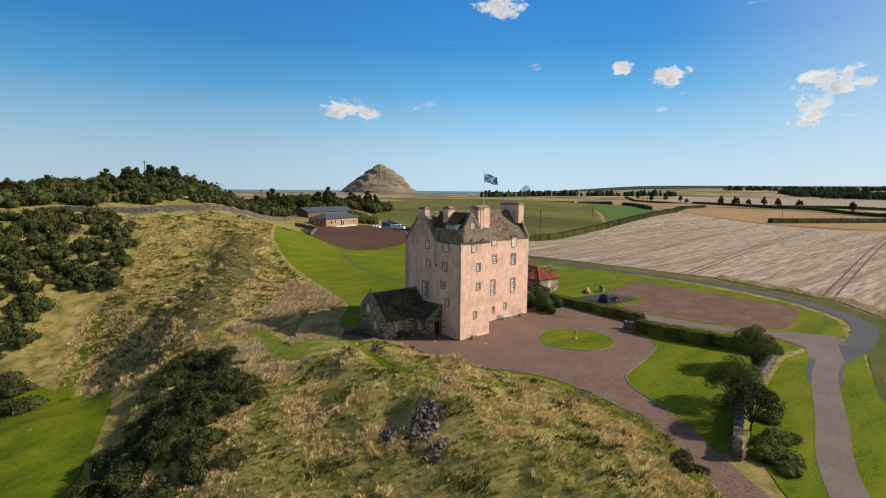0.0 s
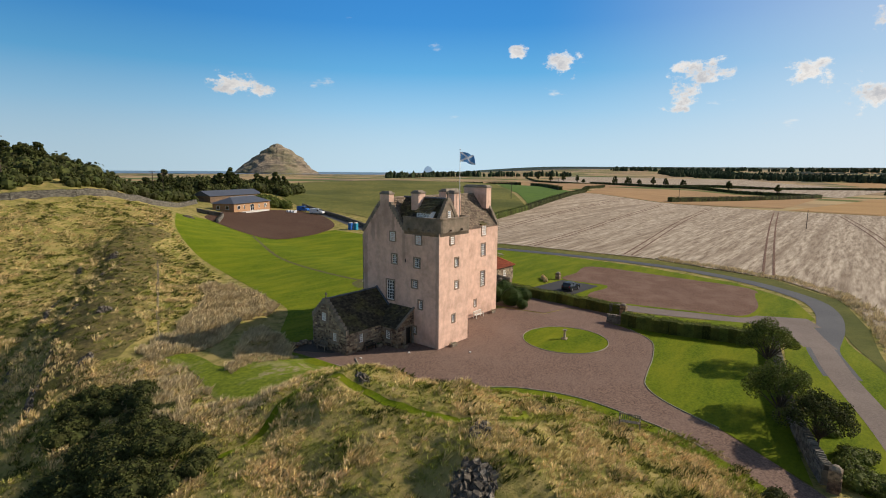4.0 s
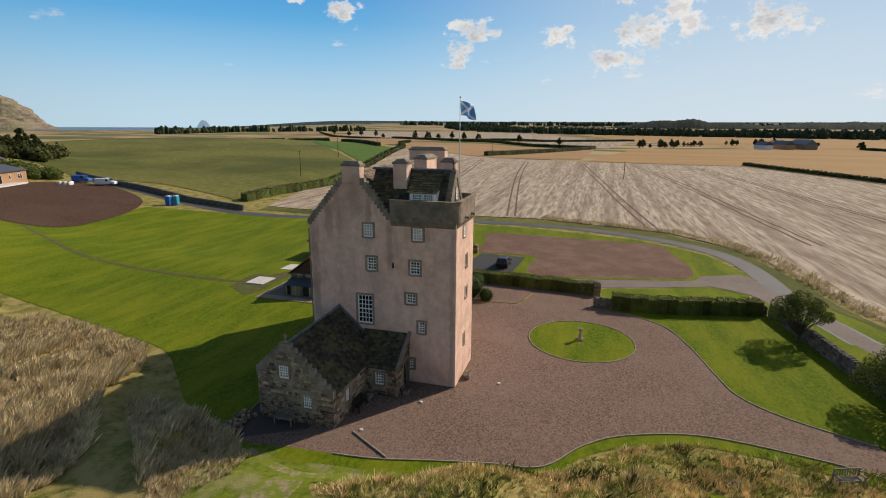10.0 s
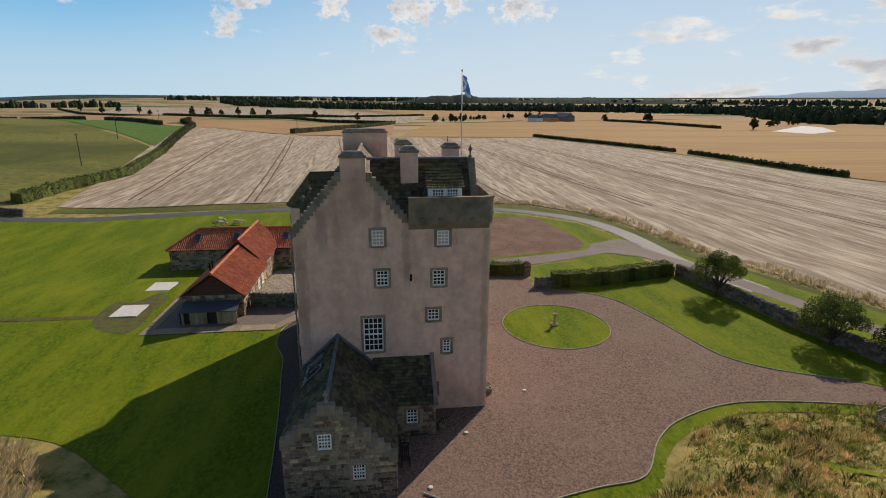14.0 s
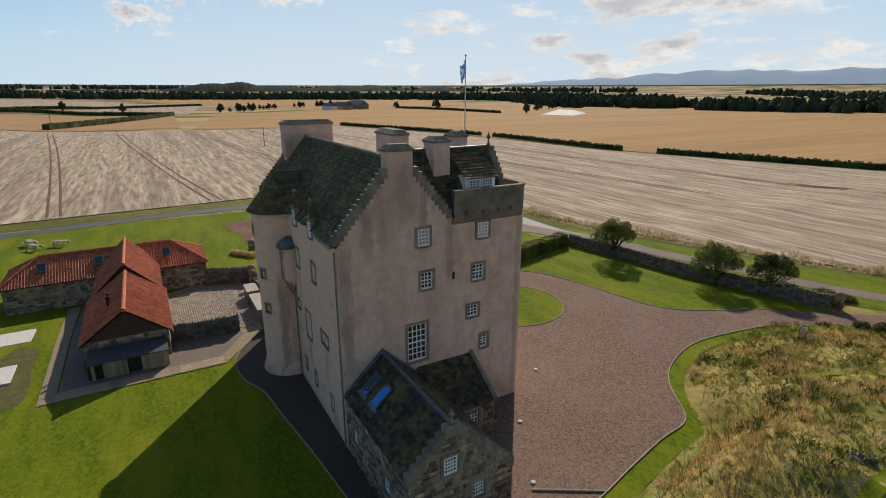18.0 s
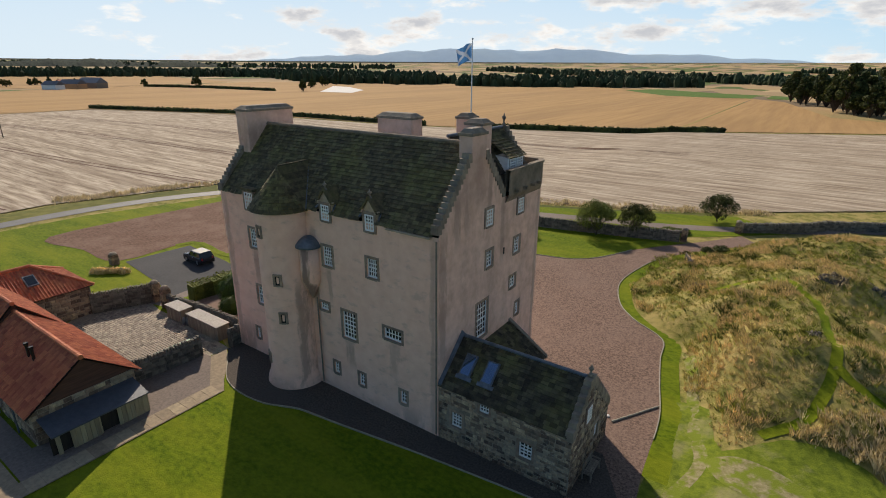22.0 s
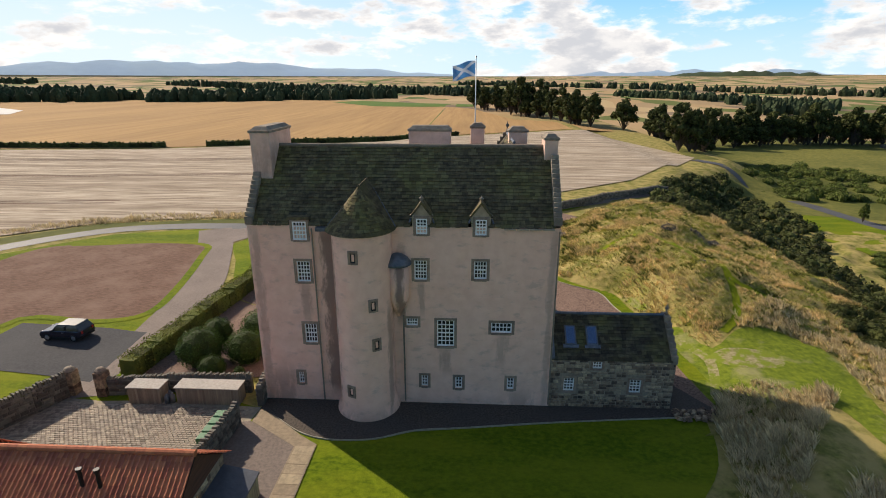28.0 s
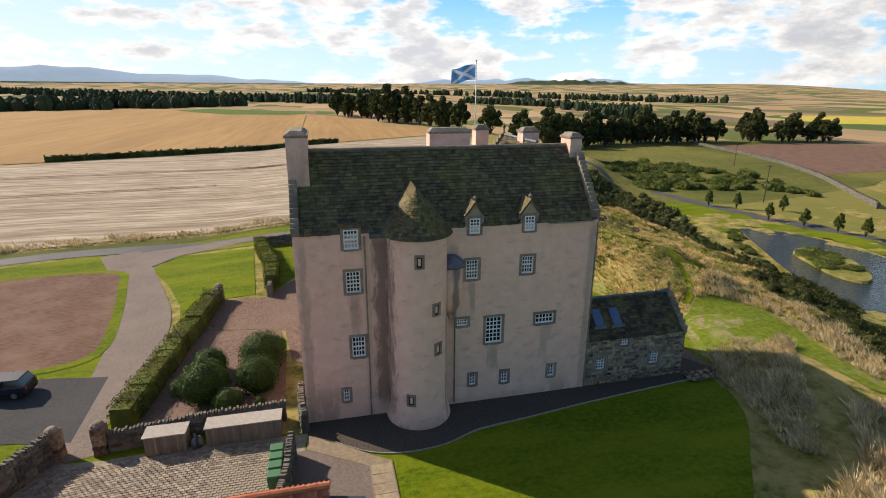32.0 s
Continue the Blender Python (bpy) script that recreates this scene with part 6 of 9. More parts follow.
# ---- garden walls ----
def coped_wall(name, pts, h, w, label, seed, cope=0.16, mat=DRYSTONE):
    """A rubble wall along a line with rough upright cope stones."""
    rnd = random.Random(seed)
    W_ = thing(name, pts[0][0], pts[0][1], land(*pts[0]), label, "wall")
    g, c = Geo(), Geo()
    for (xa, ya), (xb, yb) in zip(pts, pts[1:]):
        l = math.hypot(xb - xa, yb - ya)
        steps = max(1, int(l / 3))
        for s_ in range(steps):
            x0, y0 = xa + (xb - xa) * s_ / steps, ya + (yb - ya) * s_ / steps
            x1, y1 = xa + (xb - xa) * (s_ + 1) / steps, ya + (yb - ya) * (s_ + 1) / steps
            ux, uy, ll = (xb - xa) / l, (yb - ya) / l, l / steps
            z0, z1 = land(x0, y0), land(x1, y1)
            q = lambda x, y, o, z: (x - uy * o, y + ux * o, z)
            g.prism([q(x0, y0, -w / 2, z0 - 0.6), q(x1, y1, -w / 2, z1 - 0.6), q(x1, y1, w / 2, z1 - 0.6), q(x0, y0, w / 2, z0 - 0.6)],
                    [q(x0, y0, -w / 2.3, z0 + h), q(x1, y1, -w / 2.3, z1 + h), q(x1, y1, w / 2.3, z1 + h), q(x0, y0, w / 2.3, z0 + h)])
            for side in (-1, 1):
                o = (x0 - uy * side * w / 2.1, y0 + ux * side * w / 2.1)
                zz = (z0 + z1) / 2
                stones_into(g, rubble(o, (ux, uy), ll, zz - 0.1, lambda a: zz + h, (-uy * side, ux * side), (0.5, 0.26), rnd.randrange(9999), proud=0.06) if side > 0 else
                            rubble((o[0] + ux * ll, o[1] + uy * ll), (-ux, -uy), ll, zz - 0.1, lambda a: zz + h, (uy, -ux), (0.5, 0.26), rnd.randrange(9999), proud=0.06))
            a = 0.0
            while a < ll:
                b = a + rnd.uniform(0.8, 1.5) * cope
                m, t = (a + b) / 2 / ll, rnd.uniform(0.75, 1.35)
                cx, cy, cz = x0 + (x1 - x0) * m, y0 + (y1 - y0) * m, z0 + (z1 - z0) * m + h
                k = len(c.v)
                c.box(-(b - a) * 0.46, (b - a) * 0.46, -w * 0.46, w * 0.46, -0.03, cope * 1.5 * t, cope * 0.22)
                c.turned(Matrix.Translation((cx, cy, cz)) @ Matrix.Rotation(math.atan2(uy, ux) + rnd.uniform(-0.1, 0.1), 4, "Z"), k)
                a = b
    ob = put(g.make("rubble_facing", mat), W_)
    ob["kind"] = "stuff"
    if name == "court_wall":
        per = next((k for k in range(8, 65) if len(c.v) % k == 0 and max(max(f) for f in c.f if min(f) < k) < k), 0)
        for i in range(0, len(c.v), per) if per else ():
            q = Geo()
            q.v = c.v[i:i + per]
            q.f = [tuple(j - i for j in f) for f in c.f if i <= f[0] < i + per]
            put(q.make("cope_stone", mat), W_)
        if per:
            return W_
    ob = put(c.make("cope_course", mat), W_)
    ob["kind"] = "stuff"
    return W_


def pier(x, y, h, r, label="rough stone gate pier"):
    g = Geo()
    z = land(x, y)
    rnd = random.Random(int(x * 7 + y))
    T_ = thing("gate_pier", x, y, z, label, "gate pier")
    zz = z - 0.4
    while zz < z + h:
        d = rnd.uniform(0.2, 0.32)
        a = rnd.uniform(-0.03, 0.03)
        put(Geo().box(x - r + a, x + r + a, y - r - a, y + r - a, zz, min(zz + d - 0.015, z + h), 0.02).make("stone", RUBBLE), T_)
        zz += d
    put(Geo().lathe(x, y, [(r * 1.05, z + h), (r * 1.0, z + h + 0.12), (r * 0.6, z + h + 0.25), (0.05, z + h + 0.3)], 8).make("cap", DRESSED), T_)


coped_wall("boundary_wall", [(25.6, -28.9), (18, -30.2), (10.6, -31.3), (4, -32.9), (-0.5, -34.2), (-3.4, -35.2)], 1.15, 0.6, "grey drystone boundary wall along the lawn", 61)
coped_wall("boundary_wall", [(-9.4, -43.8), (-16, -48.5), (-24, -54), (-34, -62)], 1.1, 0.6, "grey drystone boundary wall beyond the gateway", 62)
coped_wall("hedge_wall", [(22.9, -10.2), (23.2, -18), (25.6, -28.4)], 0.95, 0.5, "stone wall backed by a clipped hedge", 63)
coped_wall("hedge_wall", [(27.7, -10.4), (27.9, -8.6)], 1.3, 0.5, "short stone wall end beside the hedge", 64)
coped_wall("court_wall", [(30.2, 11.7), (25, 11.5), (20.2, 11.3)], 1.15, 0.4, "low courtyard wall with upright cope stones", 65)
coped_wall("court_wall", [(19.3, 9.4), (19.2, 11.6), (19.0, 13.0)], 1.3, 0.4, "stepped courtyard wall by the tower corner", 66)
coped_wall("court_wall", [(19.7, 14.9), (19.8, 17.6), (20.2, 20.2)], 1.35, 0.4, "courtyard wall with a whitened cope", 67)
coped_wall("court_wall", [(33.3, 11.7), (34.2, 13.6), (35.4, 16.0)], 1.7, 0.45, "creeper-clad courtyard wall", 68)
coped_wall("field_wall", [(-38, 107), (-28, 104), (-16, 102.5), (-4, 104), (8, 110), (20, 120), (32, 134), (44, 147)], 1.2, 0.7, "old grey field wall on the hill", 69)
coped_wall("field_wall", [(30, 106), (38, 118), (34, 126)], 1.0, 0.6, "ruined enclosure wall", 70)
coped_wall("lane_wall", [(84, 141), (76.5, 116), (68, 86), (67.4, 70)], 1.1, 0.6, "dark drystone wall along the lane", 71)
coped_wall("park_wall", [(-183, -208), (-172, -160), (-164, -132), (-148, -100), (-119, -58)], 1.3, 0.7, "pale park wall in front of the woods", 72)
for p in ((30.6, 11.7, 1.9, 0.36), (33.1, 11.4, 1.9, 0.36), (-3.9, -35.6, 1.5, 0.35), (-9.0, -43.4, 1.5, 0.35), (27.7, -10.6, 1.6, 0.4), (46.9, 9.0, 1.2, 0.4)):
    pier(*p)

# courtyard setts: the nearest are single pieces, the rest one field
rnd = random.Random(77)
court = bpy.data.objects["court_apron"]
COURT = [(19.4, 13.6), (30.6, 12.9), (33.0, 12.4), (34.6, 15.6), (33.2, 20.2), (20.4, 20.2), (20.1, 14.6)]
SETT_MESH = Geo().box(-0.14, 0.14, -0.085, 0.085, -0.05, 0.035, 0.012).mesh("sett", SETT)
g, count, row = Geo(), 0, 0
y = 12.5
while y < 20.3:
    x = 19.4 + (0.15 if row % 2 else 0)
    while x < 34.8:
        if inside(x, y, COURT):
            z = land(x, y) + 0.06 + rnd.uniform(-0.006, 0.006)
            if 20.4 < x < 24.2 and 15.2 < y < 19.5 and count < 290:
                q = new("sett", SETT_MESH)
                q.matrix_world = pose(x, y, z, rnd.uniform(-2, 2), rnd.uniform(-2, 2), rnd.uniform(-2, 2))
                put(q, court)
                count += 1
            else:
                k = len(g.v)
                g.box(-0.14, 0.14, -0.085, 0.085, -0.05, 0.035, 0.012).turned(pose(x, y, z, rnd.uniform(-2, 2), rnd.uniform(-2, 2), rnd.uniform(-2, 2)), k)
        x += 0.3
    y, row = y + 0.19, row + 1
ob = put(g.make("setts", SETT), court)
ob["kind"] = "stuff"

# ---- things round the tower ----
def sundial():
    x, y = 12.6, -9.1
    z = land(x, y) + 0.1
    S = thing("sundial", x, y, z, "pale stone sundial on a baluster pedestal in the round lawn", "sundial")
    put(Geo().box(x - 0.3, x + 0.3, y - 0.3, y + 0.3, z - 0.05, z + 0.12, 0.02).make("plinth", CREAM_STONE), S)
    put(Geo().lathe(x, y, [(0.2, z + 0.12), (0.2, z + 0.2), (0.12, z + 0.3), (0.17, z + 0.55), (0.1, z + 0.85), (0.11, z + 0.95), (0.22, z + 1.02)], 16).make("pedestal", CREAM_STONE, smooth=True), S)
    put(Geo().lathe(x, y, [(0.27, z + 1.02), (0.27, z + 1.1), (0.24, z + 1.12)], 16).make("dial", DRESSED), S)
    put(Geo().poly([(x - 0.12, y, z + 1.12), (x + 0.12, y, z + 1.12), (x - 0.08, y, z + 1.3)]).make("gnomon", LEAD), S)


def bench(x, y, turn, mat, label, w=1.5):
    z = land(x, y) + 0.06
    B = thing("garden_bench", x, y, z, label, "bench", turn=turn)
    for i in range(4):
        Geo().box(-w / 2, w / 2, -0.22 + 0.11 * i, -0.13 + 0.11 * i, 0.42, 0.45).make("seat_slat", mat, B)
    for i in range(10):
        a = -w / 2 + 0.08 + (w - 0.16) * i / 9
        Geo().box(a - 0.025, a + 0.025, 0.22, 0.25, 0.5, 0.86).make("back_slat", mat, B)
    Geo().box(-w / 2, w / 2, 0.21, 0.27, 0.84, 0.92).make("top_rail", mat, B)
    for a in (-w / 2 + 0.04, w / 2 - 0.04):
        for b, h in ((-0.22, 0.62), (0.24, 0.9)):
            Geo().box(a - 0.035, a + 0.035, b - 0.035, b + 0.035, 0, h).make("leg", mat, B)
        Geo().box(a - 0.045, a + 0.045, -0.26, 0.26, 0.6, 0.65).make("arm", mat, B)


def trough(x, y, w, d, turn, label):
    z = land(x, y) + 0.05
    B = thing("stone_trough", x, y, z, label, "planter", turn=turn)
    Geo().box(-w / 2, w / 2, -d / 2, d / 2, 0, 0.34, -0.03).make("trough", DRESSED, B, bevel=0.02)
    g = Geo()
    rnd = random.Random(int(x * 10))
    for i in range(60):
        a, b = rnd.uniform(-w / 2, w / 2), rnd.uniform(-d / 2, d / 2)
        g.poly([(a, b, 0.3), (a + rnd.uniform(-0.1, 0.1), b + rnd.uniform(-0.1, 0.1), 0.34 + rnd.random() * 0.22), (a + 0.06, b + 0.03, 0.32)])
    g.make("planting", LEAF_BOX, B)


sundial()
GREY_TEAK = GREY_WOOD
bench(-8.35, 9.85, -90, GREY_TEAK, "weathered grey slatted bench against the annexe gable", 1.35)
bench(-5.0, 5.75, 0, DARK_WOOD, "dark slatted wooden bench by the annexe wall", 1.4)
bench(13.5, 4.1, 0, POLE_W, "white-painted slatted bench under the tower wall", 1.7)
bench(-6.6, -23.6, -70, GREY_TEAK, "weathered wooden bench set into the knoll", 1.5)
trough(2.0, -0.55, 0.9, 0.45, 0, "stone trough planter at the tower corner")
trough(16.6, 3.9, 0.8, 0.45, 0, "stone trough planter under the south wall")
trough(-2.0, 3.25, 0.6, 0.4, 0, "small stone planter by the porch door")
trough(-3.6, 5.7, 0.6, 0.4, 0, "small stone planter in the porch angle")
for i in range(6):
    t = i / 6
    x, y = -7.9 - 2.0 * t, 4.9 - 3.3 * t
    z = land(x, y) + 0.09
    tagged(Geo().tube((x, y, z), (x - 0.33, y - 0.53, z), 0.07, 0.06, 9).make("log", EDGING), "short pale log laid along the gravel edge", "log", "log kerb")
for x, y in ((-2.9, 1.8), (-7.5, 4.5), (1.6, -3.2)):
    tagged(Geo().lathe(x, y, [(0.14, land(x, y)), (0.14, land(x, y) + 0.12), (0.1, land(x, y) + 0.14)], 12).make("ground_light", CONCRETE), "small round uplighter set in the gravel", "light fitting", "uplighters")
# loose rubble by the annexe corner
rnd = random.Random(6)
for i in range(46):
    x, y = -8.0 - 2.6 * rnd.random(), 12.3 + 1.1 * rnd.random()
    s = rnd.uniform(0.1, 0.24)
    q = Geo().box(-s, s, -s * 0.7, s * 0.7, -s * 0.3, s * 0.55, s * 0.2).turned(pose(x, y, land(x, y) + 0.12 + 0.12 * rnd.random(), rnd.uniform(-20, 20), rnd.uniform(-20, 20), rnd.uniform(0, 90))).make("stone", RUBBLE)
    tagged(q, "loose grey stone in a tumbled heap", "stone", "rubble heap")


def bin_store(x0, x1, y0, y1, h):
    z = land((x0 + x1) / 2, y0) + 0.06
    B = thing("bin_store", (x0 + x1) / 2, y0, z, "weathered boarded store with flat felt lid", "bin store")
    n = int((x1 - x0) / 0.16)
    for i in range(n):
        a = x0 + (x1 - x0) * i / n
        put(Geo().box(a + 0.006, a + (x1 - x0) / n - 0.006, y1 - 0.03, y1, z, z + h).make("board", GREY_WOOD), B)
    put(Geo().box(x0, x0 + 0.03, y0, y1 - 0.03, z, z + h).box(x1 - 0.03, x1, y0, y1 - 0.03, z, z + h).box(x0, x1, y0, y0 + 0.03, z, z + h).make("carcass", GREY_WOOD), B)
    put(Geo().box(x0 - 0.06, x1 + 0.06, y0 - 0.05, y1 + 0.08, z + h, z + h + 0.06).make("lid", GREY_LID, label="pale grey felted lid"), B)


bin_store(20.4, 24.6, 12.05, 13.1, 1.2)
bin_store(25.7, 27.9, 12.05, 13.1, 1.2)
for i, (x, y) in enumerate(((25.0, 12.9), (25.35, 12.6), (25.3, 13.05))):
    z = land(x, y) + 0.06
    tagged(Geo().lathe(x, y, [(0.16, z), (0.16, z + 0.5), (0.08, z + 0.62), (0.08, z + 0.68)], 12).make("gas_bottle", LEAD, smooth=True), "grey gas bottle between the stores", "gas bottle", "gas bottles")


def wheelie_bin(x, y, turn):
    z = land(x, y) + 0.07
    B = thing("wheelie_bin", x, y, z, "green plastic wheelie bin by the courtyard wall", "bin", "wheelie bins", turn)
    Geo().box(-0.25, 0.25, -0.3, 0.3, 0.05, 0.98, -0.05).make("body", BIN_GREEN, B, bevel=0.02)
    Geo().box(-0.32, 0.32, -0.37, 0.37, 0.98, 1.06, 0.04).make("lid", BIN_GREEN, B, bevel=0.02)
    Geo().tube((-0.3, 0.36, 0.95), (0.3, 0.36, 0.95), 0.02, 0.02, 8).make("handle", TYRE, B)
    for s in (-1, 1):
        Geo().tube((s * 0.24, 0.25, 0.1), (s * 0.3, 0.25, 0.1), 0.1, 0.1, 12).make("wheel", TYRE, B)


for i in range(4):
    wheelie_bin(20.45, 15.4 + i * 0.72, 90)

# steps down to the wing
ST = thing("garden_steps", 36, 11.6, land(36, 11.6), "sandstone garden steps between lawn and drive", "steps")
for i in range(6):
    x = 35.2 + i * 0.38
    put(Geo().box(x, x + 0.42, 12.4, 14.2, land(36, 12) - 0.3, land(36, 12) + 0.12 + 0.0 * i + 0.14 * (5 - i) * 0.3).make("tread", FLAG), ST)
sheet("steading_gravel", [(15.45, 16.9), (18.9, 14.7), (19.9, 14.8), (20.3, 20.3), (18, 20.4), (18, 26.2), (28, 26.2), (35.3, 26.0), (35.3, 27.5), (15.45, 27.5)], TARMAC_PALE, 0.07, 2, "grey-brown surfaced strip between the steading and its path", "gravel")
sheet("garden_path", [(14.2, 16.7), (15.4, 15.9), (17.6, 14.1), (18.9, 13.4), (18.9, 14.7), (15.5, 16.9), (15.5, 27.6), (34.6, 27.6), (34.6, 28.6), (14.2, 28.6)], FLAG, 0.085, 2, "pale sandstone path round the steading", "path")
sheet("dug_soil", curve_through([(14.8, 30.0), (17.2, 29.4), (20, 29.6), (23.6, 29.6), (25.2, 31.0), (22.6, 32.6), (23.0, 34.4), (19.6, 34.6), (16.4, 33.4)], 4, True), TRAIL, 0.05, 1.25, "patch of dug soil and thin grass round the slabs", "earth")
for cx, cy in ((27.6, 31.7), (20.2, 31.9)):
    z = land(cx, cy)
    tagged(Geo().box(cx - 1.6 if cx < 25 else cx - 1.4, cx + 1.4, cy - 1.25, cy + 1.25, z - 0.1, z + 0.16).make("concrete_slab", CONCRETE, bevel=0.02), "pale square slab lying on the lawn", "slab", "slabs on the lawn")


def picnic_table(x, y, turn):
    z = land(x, y) + 0.05
    P = thing("picnic_table", x, y, z, "pale wooden picnic table on the grass", "picnic table", "picnic tables", turn)
    for i in range(5):
        Geo().box(-0.9, 0.9, -0.36 + i * 0.145, -0.23 + i * 0.145, 0.72, 0.76).make("top_board", EDGING, P)
    for s in (-1, 1):
        for k in (0, 1):
            a = s * 0.72 + (0.12 * k - 0.06)
            Geo().box(-0.9, 0.9, a - 0.055, a + 0.055, 0.42, 0.46).make("seat_board", EDGING, P)
        for e in (-0.65, 0.65):
            Geo().prism([(e - 0.04, s * 0.75, 0), (e + 0.04, s * 0.75, 0), (e + 0.04, s * 0.65, 0), (e - 0.04, s * 0.65, 0)], [(e - 0.04, s * 0.3, 0.72), (e + 0.04, s * 0.3, 0.72), (e + 0.04, s * 0.2, 0.72), (e - 0.04, s * 0.2, 0.72)]).make("leg", EDGING, P)
    return P


picnic_table(63.4, 35.4, 20)
picnic_table(61.4, 31.8, 70)
picnic_table(60.6, 34.6, 45)


def car(x, y, turn, paint, label, kind="car", long_=3.95, wide=1.72, high=1.45, van=False):
    z = land(x, y) + 0.12
    C = thing(kind, x, y, z, label, kind, turn=turn)
    h, L = wide / 2, long_ / 2
    if van:
        prof = [(-L, 0.35), (-L, high), (L * 0.35, high), (L * 0.62, high * 0.62), (L * 0.98, high * 0.52), (L, 0.35)]
    else:
        prof = [(-L, 0.4), (-L * 0.98, 0.86), (-L * 0.93, 0.93), (L * 0.42, 0.93), (L * 0.9, 0.82), (L, 0.62), (L, 0.35)]
    side = lambda s, q: [(a, s * q, b) for a, b in prof]
    Geo().prism(side(-1, h), side(1, h)).make("body", paint, C, bevel=0.06)
    if not van:
        low = [(-L * 0.95, 0.9), (L * 0.40, 0.9), (L * 0.12, high - 0.05), (-L * 0.8, high - 0.05)]
        g = Geo().prism([(a, -h * (0.96 if b < 1 else 0.8), b) for a, b in low], [(a, h * (0.96 if b < 1 else 0.8), b) for a, b in low])
        g.make("glazing", CAR_GLASS, C, label="dark glazed cabin", bevel=0.03)
        Geo().box(-L * 0.83, L * 0.14, -h * 0.82, h * 0.82, high - 0.07, high, 0.05).make("roof", CAR_ROOF if paint is CAR_BLUE else paint, C, bevel=0.03)
        for s in (-1, 1):
            Geo().prism([(L * 0.4, s * h * 0.96, 0.9), (L * 0.34, s * h * 0.96, 0.9), (L * 0.06, s * h * 0.8, high - 0.05), (L * 0.12, s * h * 0.8, high - 0.05)], [(L * 0.4, s * h * 0.9, 0.92), (L * 0.34, s * h * 0.9, 0.92), (L * 0.06, s * h * 0.76, high - 0.03), (L * 0.12, s * h * 0.76, high - 0.03)]).make("pillar", paint, C)
            Geo().box(-L * 0.3, -L * 0.24, s * h * 0.9 - 0.03, s * h * 0.9 + 0.03, 0.9, high - 0.06).make("pillar", paint, C)
            Geo().box(L * 0.3, L * 0.38, s * h, s * (h + 0.16), 0.92, 1.04).make("mirror", paint, C, bevel=0.02)
            Geo().box(-L * 0.2, -L * 0.1, s * h - 0.01, s * h + 0.02, 0.76, 0.79).make("door_handle", ALLOY, C)
            Geo().lathe(0, 0, [(0.13, 0), (0.12, 0.03), (0.02, 0.05)], 12).turned(pose(L * 0.95, s * h * 0.66, 0.68, 0, 80)).make("headlight", ALLOY, C)
            Geo().box(-L - 0.01, -L * 0.97, s * h * 0.72 - 0.09, s * h * 0.72 + 0.09, 0.66, 0.9).make("tail_light", material("red lamp plastic", (0.35, 0.02, 0.02), (0.3, 0.02, 0.02), 4, 0.3, 0), C)
        Geo().box(L * 0.99, L + 0.03, -h * 0.5, h * 0.5, 0.42, 0.6).make("grille", TYRE, C)
    else:
        Geo().prism([(L * 0.37, -h * 0.9, high - 0.06), (L * 0.6, -h * 0.9, high * 0.64), (L * 0.6, h * 0.9, high * 0.64), (L * 0.37, h * 0.9, high - 0.06)], [(L * 0.40, -h * 0.9, high - 0.05), (L * 0.63, -h * 0.9, high * 0.65), (L * 0.63, h * 0.9, high * 0.65), (L * 0.40, h * 0.9, high - 0.05)]).make("windscreen", CAR_GLASS, C)
        for s in (-1, 1):
            Geo().box(L * 0.1, L * 0.36, s * h - 0.01, s * h + 0.015, high * 0.62, high * 0.9).make("side_window", CAR_GLASS, C)
    Geo().box(-L * 0.96, L * 0.96, -h * 0.98, h * 0.98, 0.2, 0.4).make("sill", TYRE, C)
    for a in (-L * 0.62, L * 0.64):
        for s in (-1, 1):
            w = Geo().tube((a, s * (h - 0.2), 0.3), (a, s * (h + 0.02), 0.3), 0.31, 0.31, 20).make("wheel", TYRE, C, bevel=0.02)
            Geo().tube((a, s * (h + 0.021), 0.3), (a, s * (h + 0.03), 0.3), 0.2, 0.18, 10).make("rim", ALLOY, w)
    return C


car(39.9, 3.05, -2, CAR_BLUE, "dark navy compact hatchback parked on the tarmac bay", long_=3.75)
car(74.0, 118.5, -64, VAN_WHITE, "white panel van parked by the building site", "van", 5.0, 1.9, 1.95, True)
car(74.5, 127.5, -70, LOO_BLUE, "blue and white van parked by the building site", "van", 4.6, 1.9, 1.9, True)
rnd = random.Random(8)
for i in range(5):
    x, y = 66.5 + 2.4 * rnd.random(), 124 + 2.4 * rnd.random()
    z = land(x, y) + 0.08
    tagged(Geo().box(x - 0.45, x + 0.45, y - 0.45, y + 0.45, z, z + rnd.uniform(0.7, 1.0), 0.06).make("builders_bag", VAN_WHITE, bevel=0.06), "white builder's bulk bag on the bare earth", "bulk bag", "bulk bags")


def portable_toilet(x, y, turn, mat, label):
    z = land(x, y) + 0.08
    P = thing("portable_toilet", x, y, z, label, "portable toilet", "portable toilets", turn)
    Geo().box(-0.55, 0.55, -0.55, 0.55, 0, 2.05).make("cabin", mat, P, bevel=0.04)
    Geo().lathe(0, 0, [(0.78, 0), (0.72, 0.1), (0.4, 0.2), (0.1, 0.24)], 4, math.pi / 4, math.pi / 4 + 2 * math.pi).turned(pose(0, 0, 2.05)).make("roof", CONCRETE, P, "whitish translucent roof")
    Geo().box(-0.42, 0.42, -0.58, -0.55, 0.1, 1.95).make("door", mat, P)
    Geo().box(0.3, 0.36, -0.62, -0.58, 0.95, 1.15).make("latch", TYRE, P)


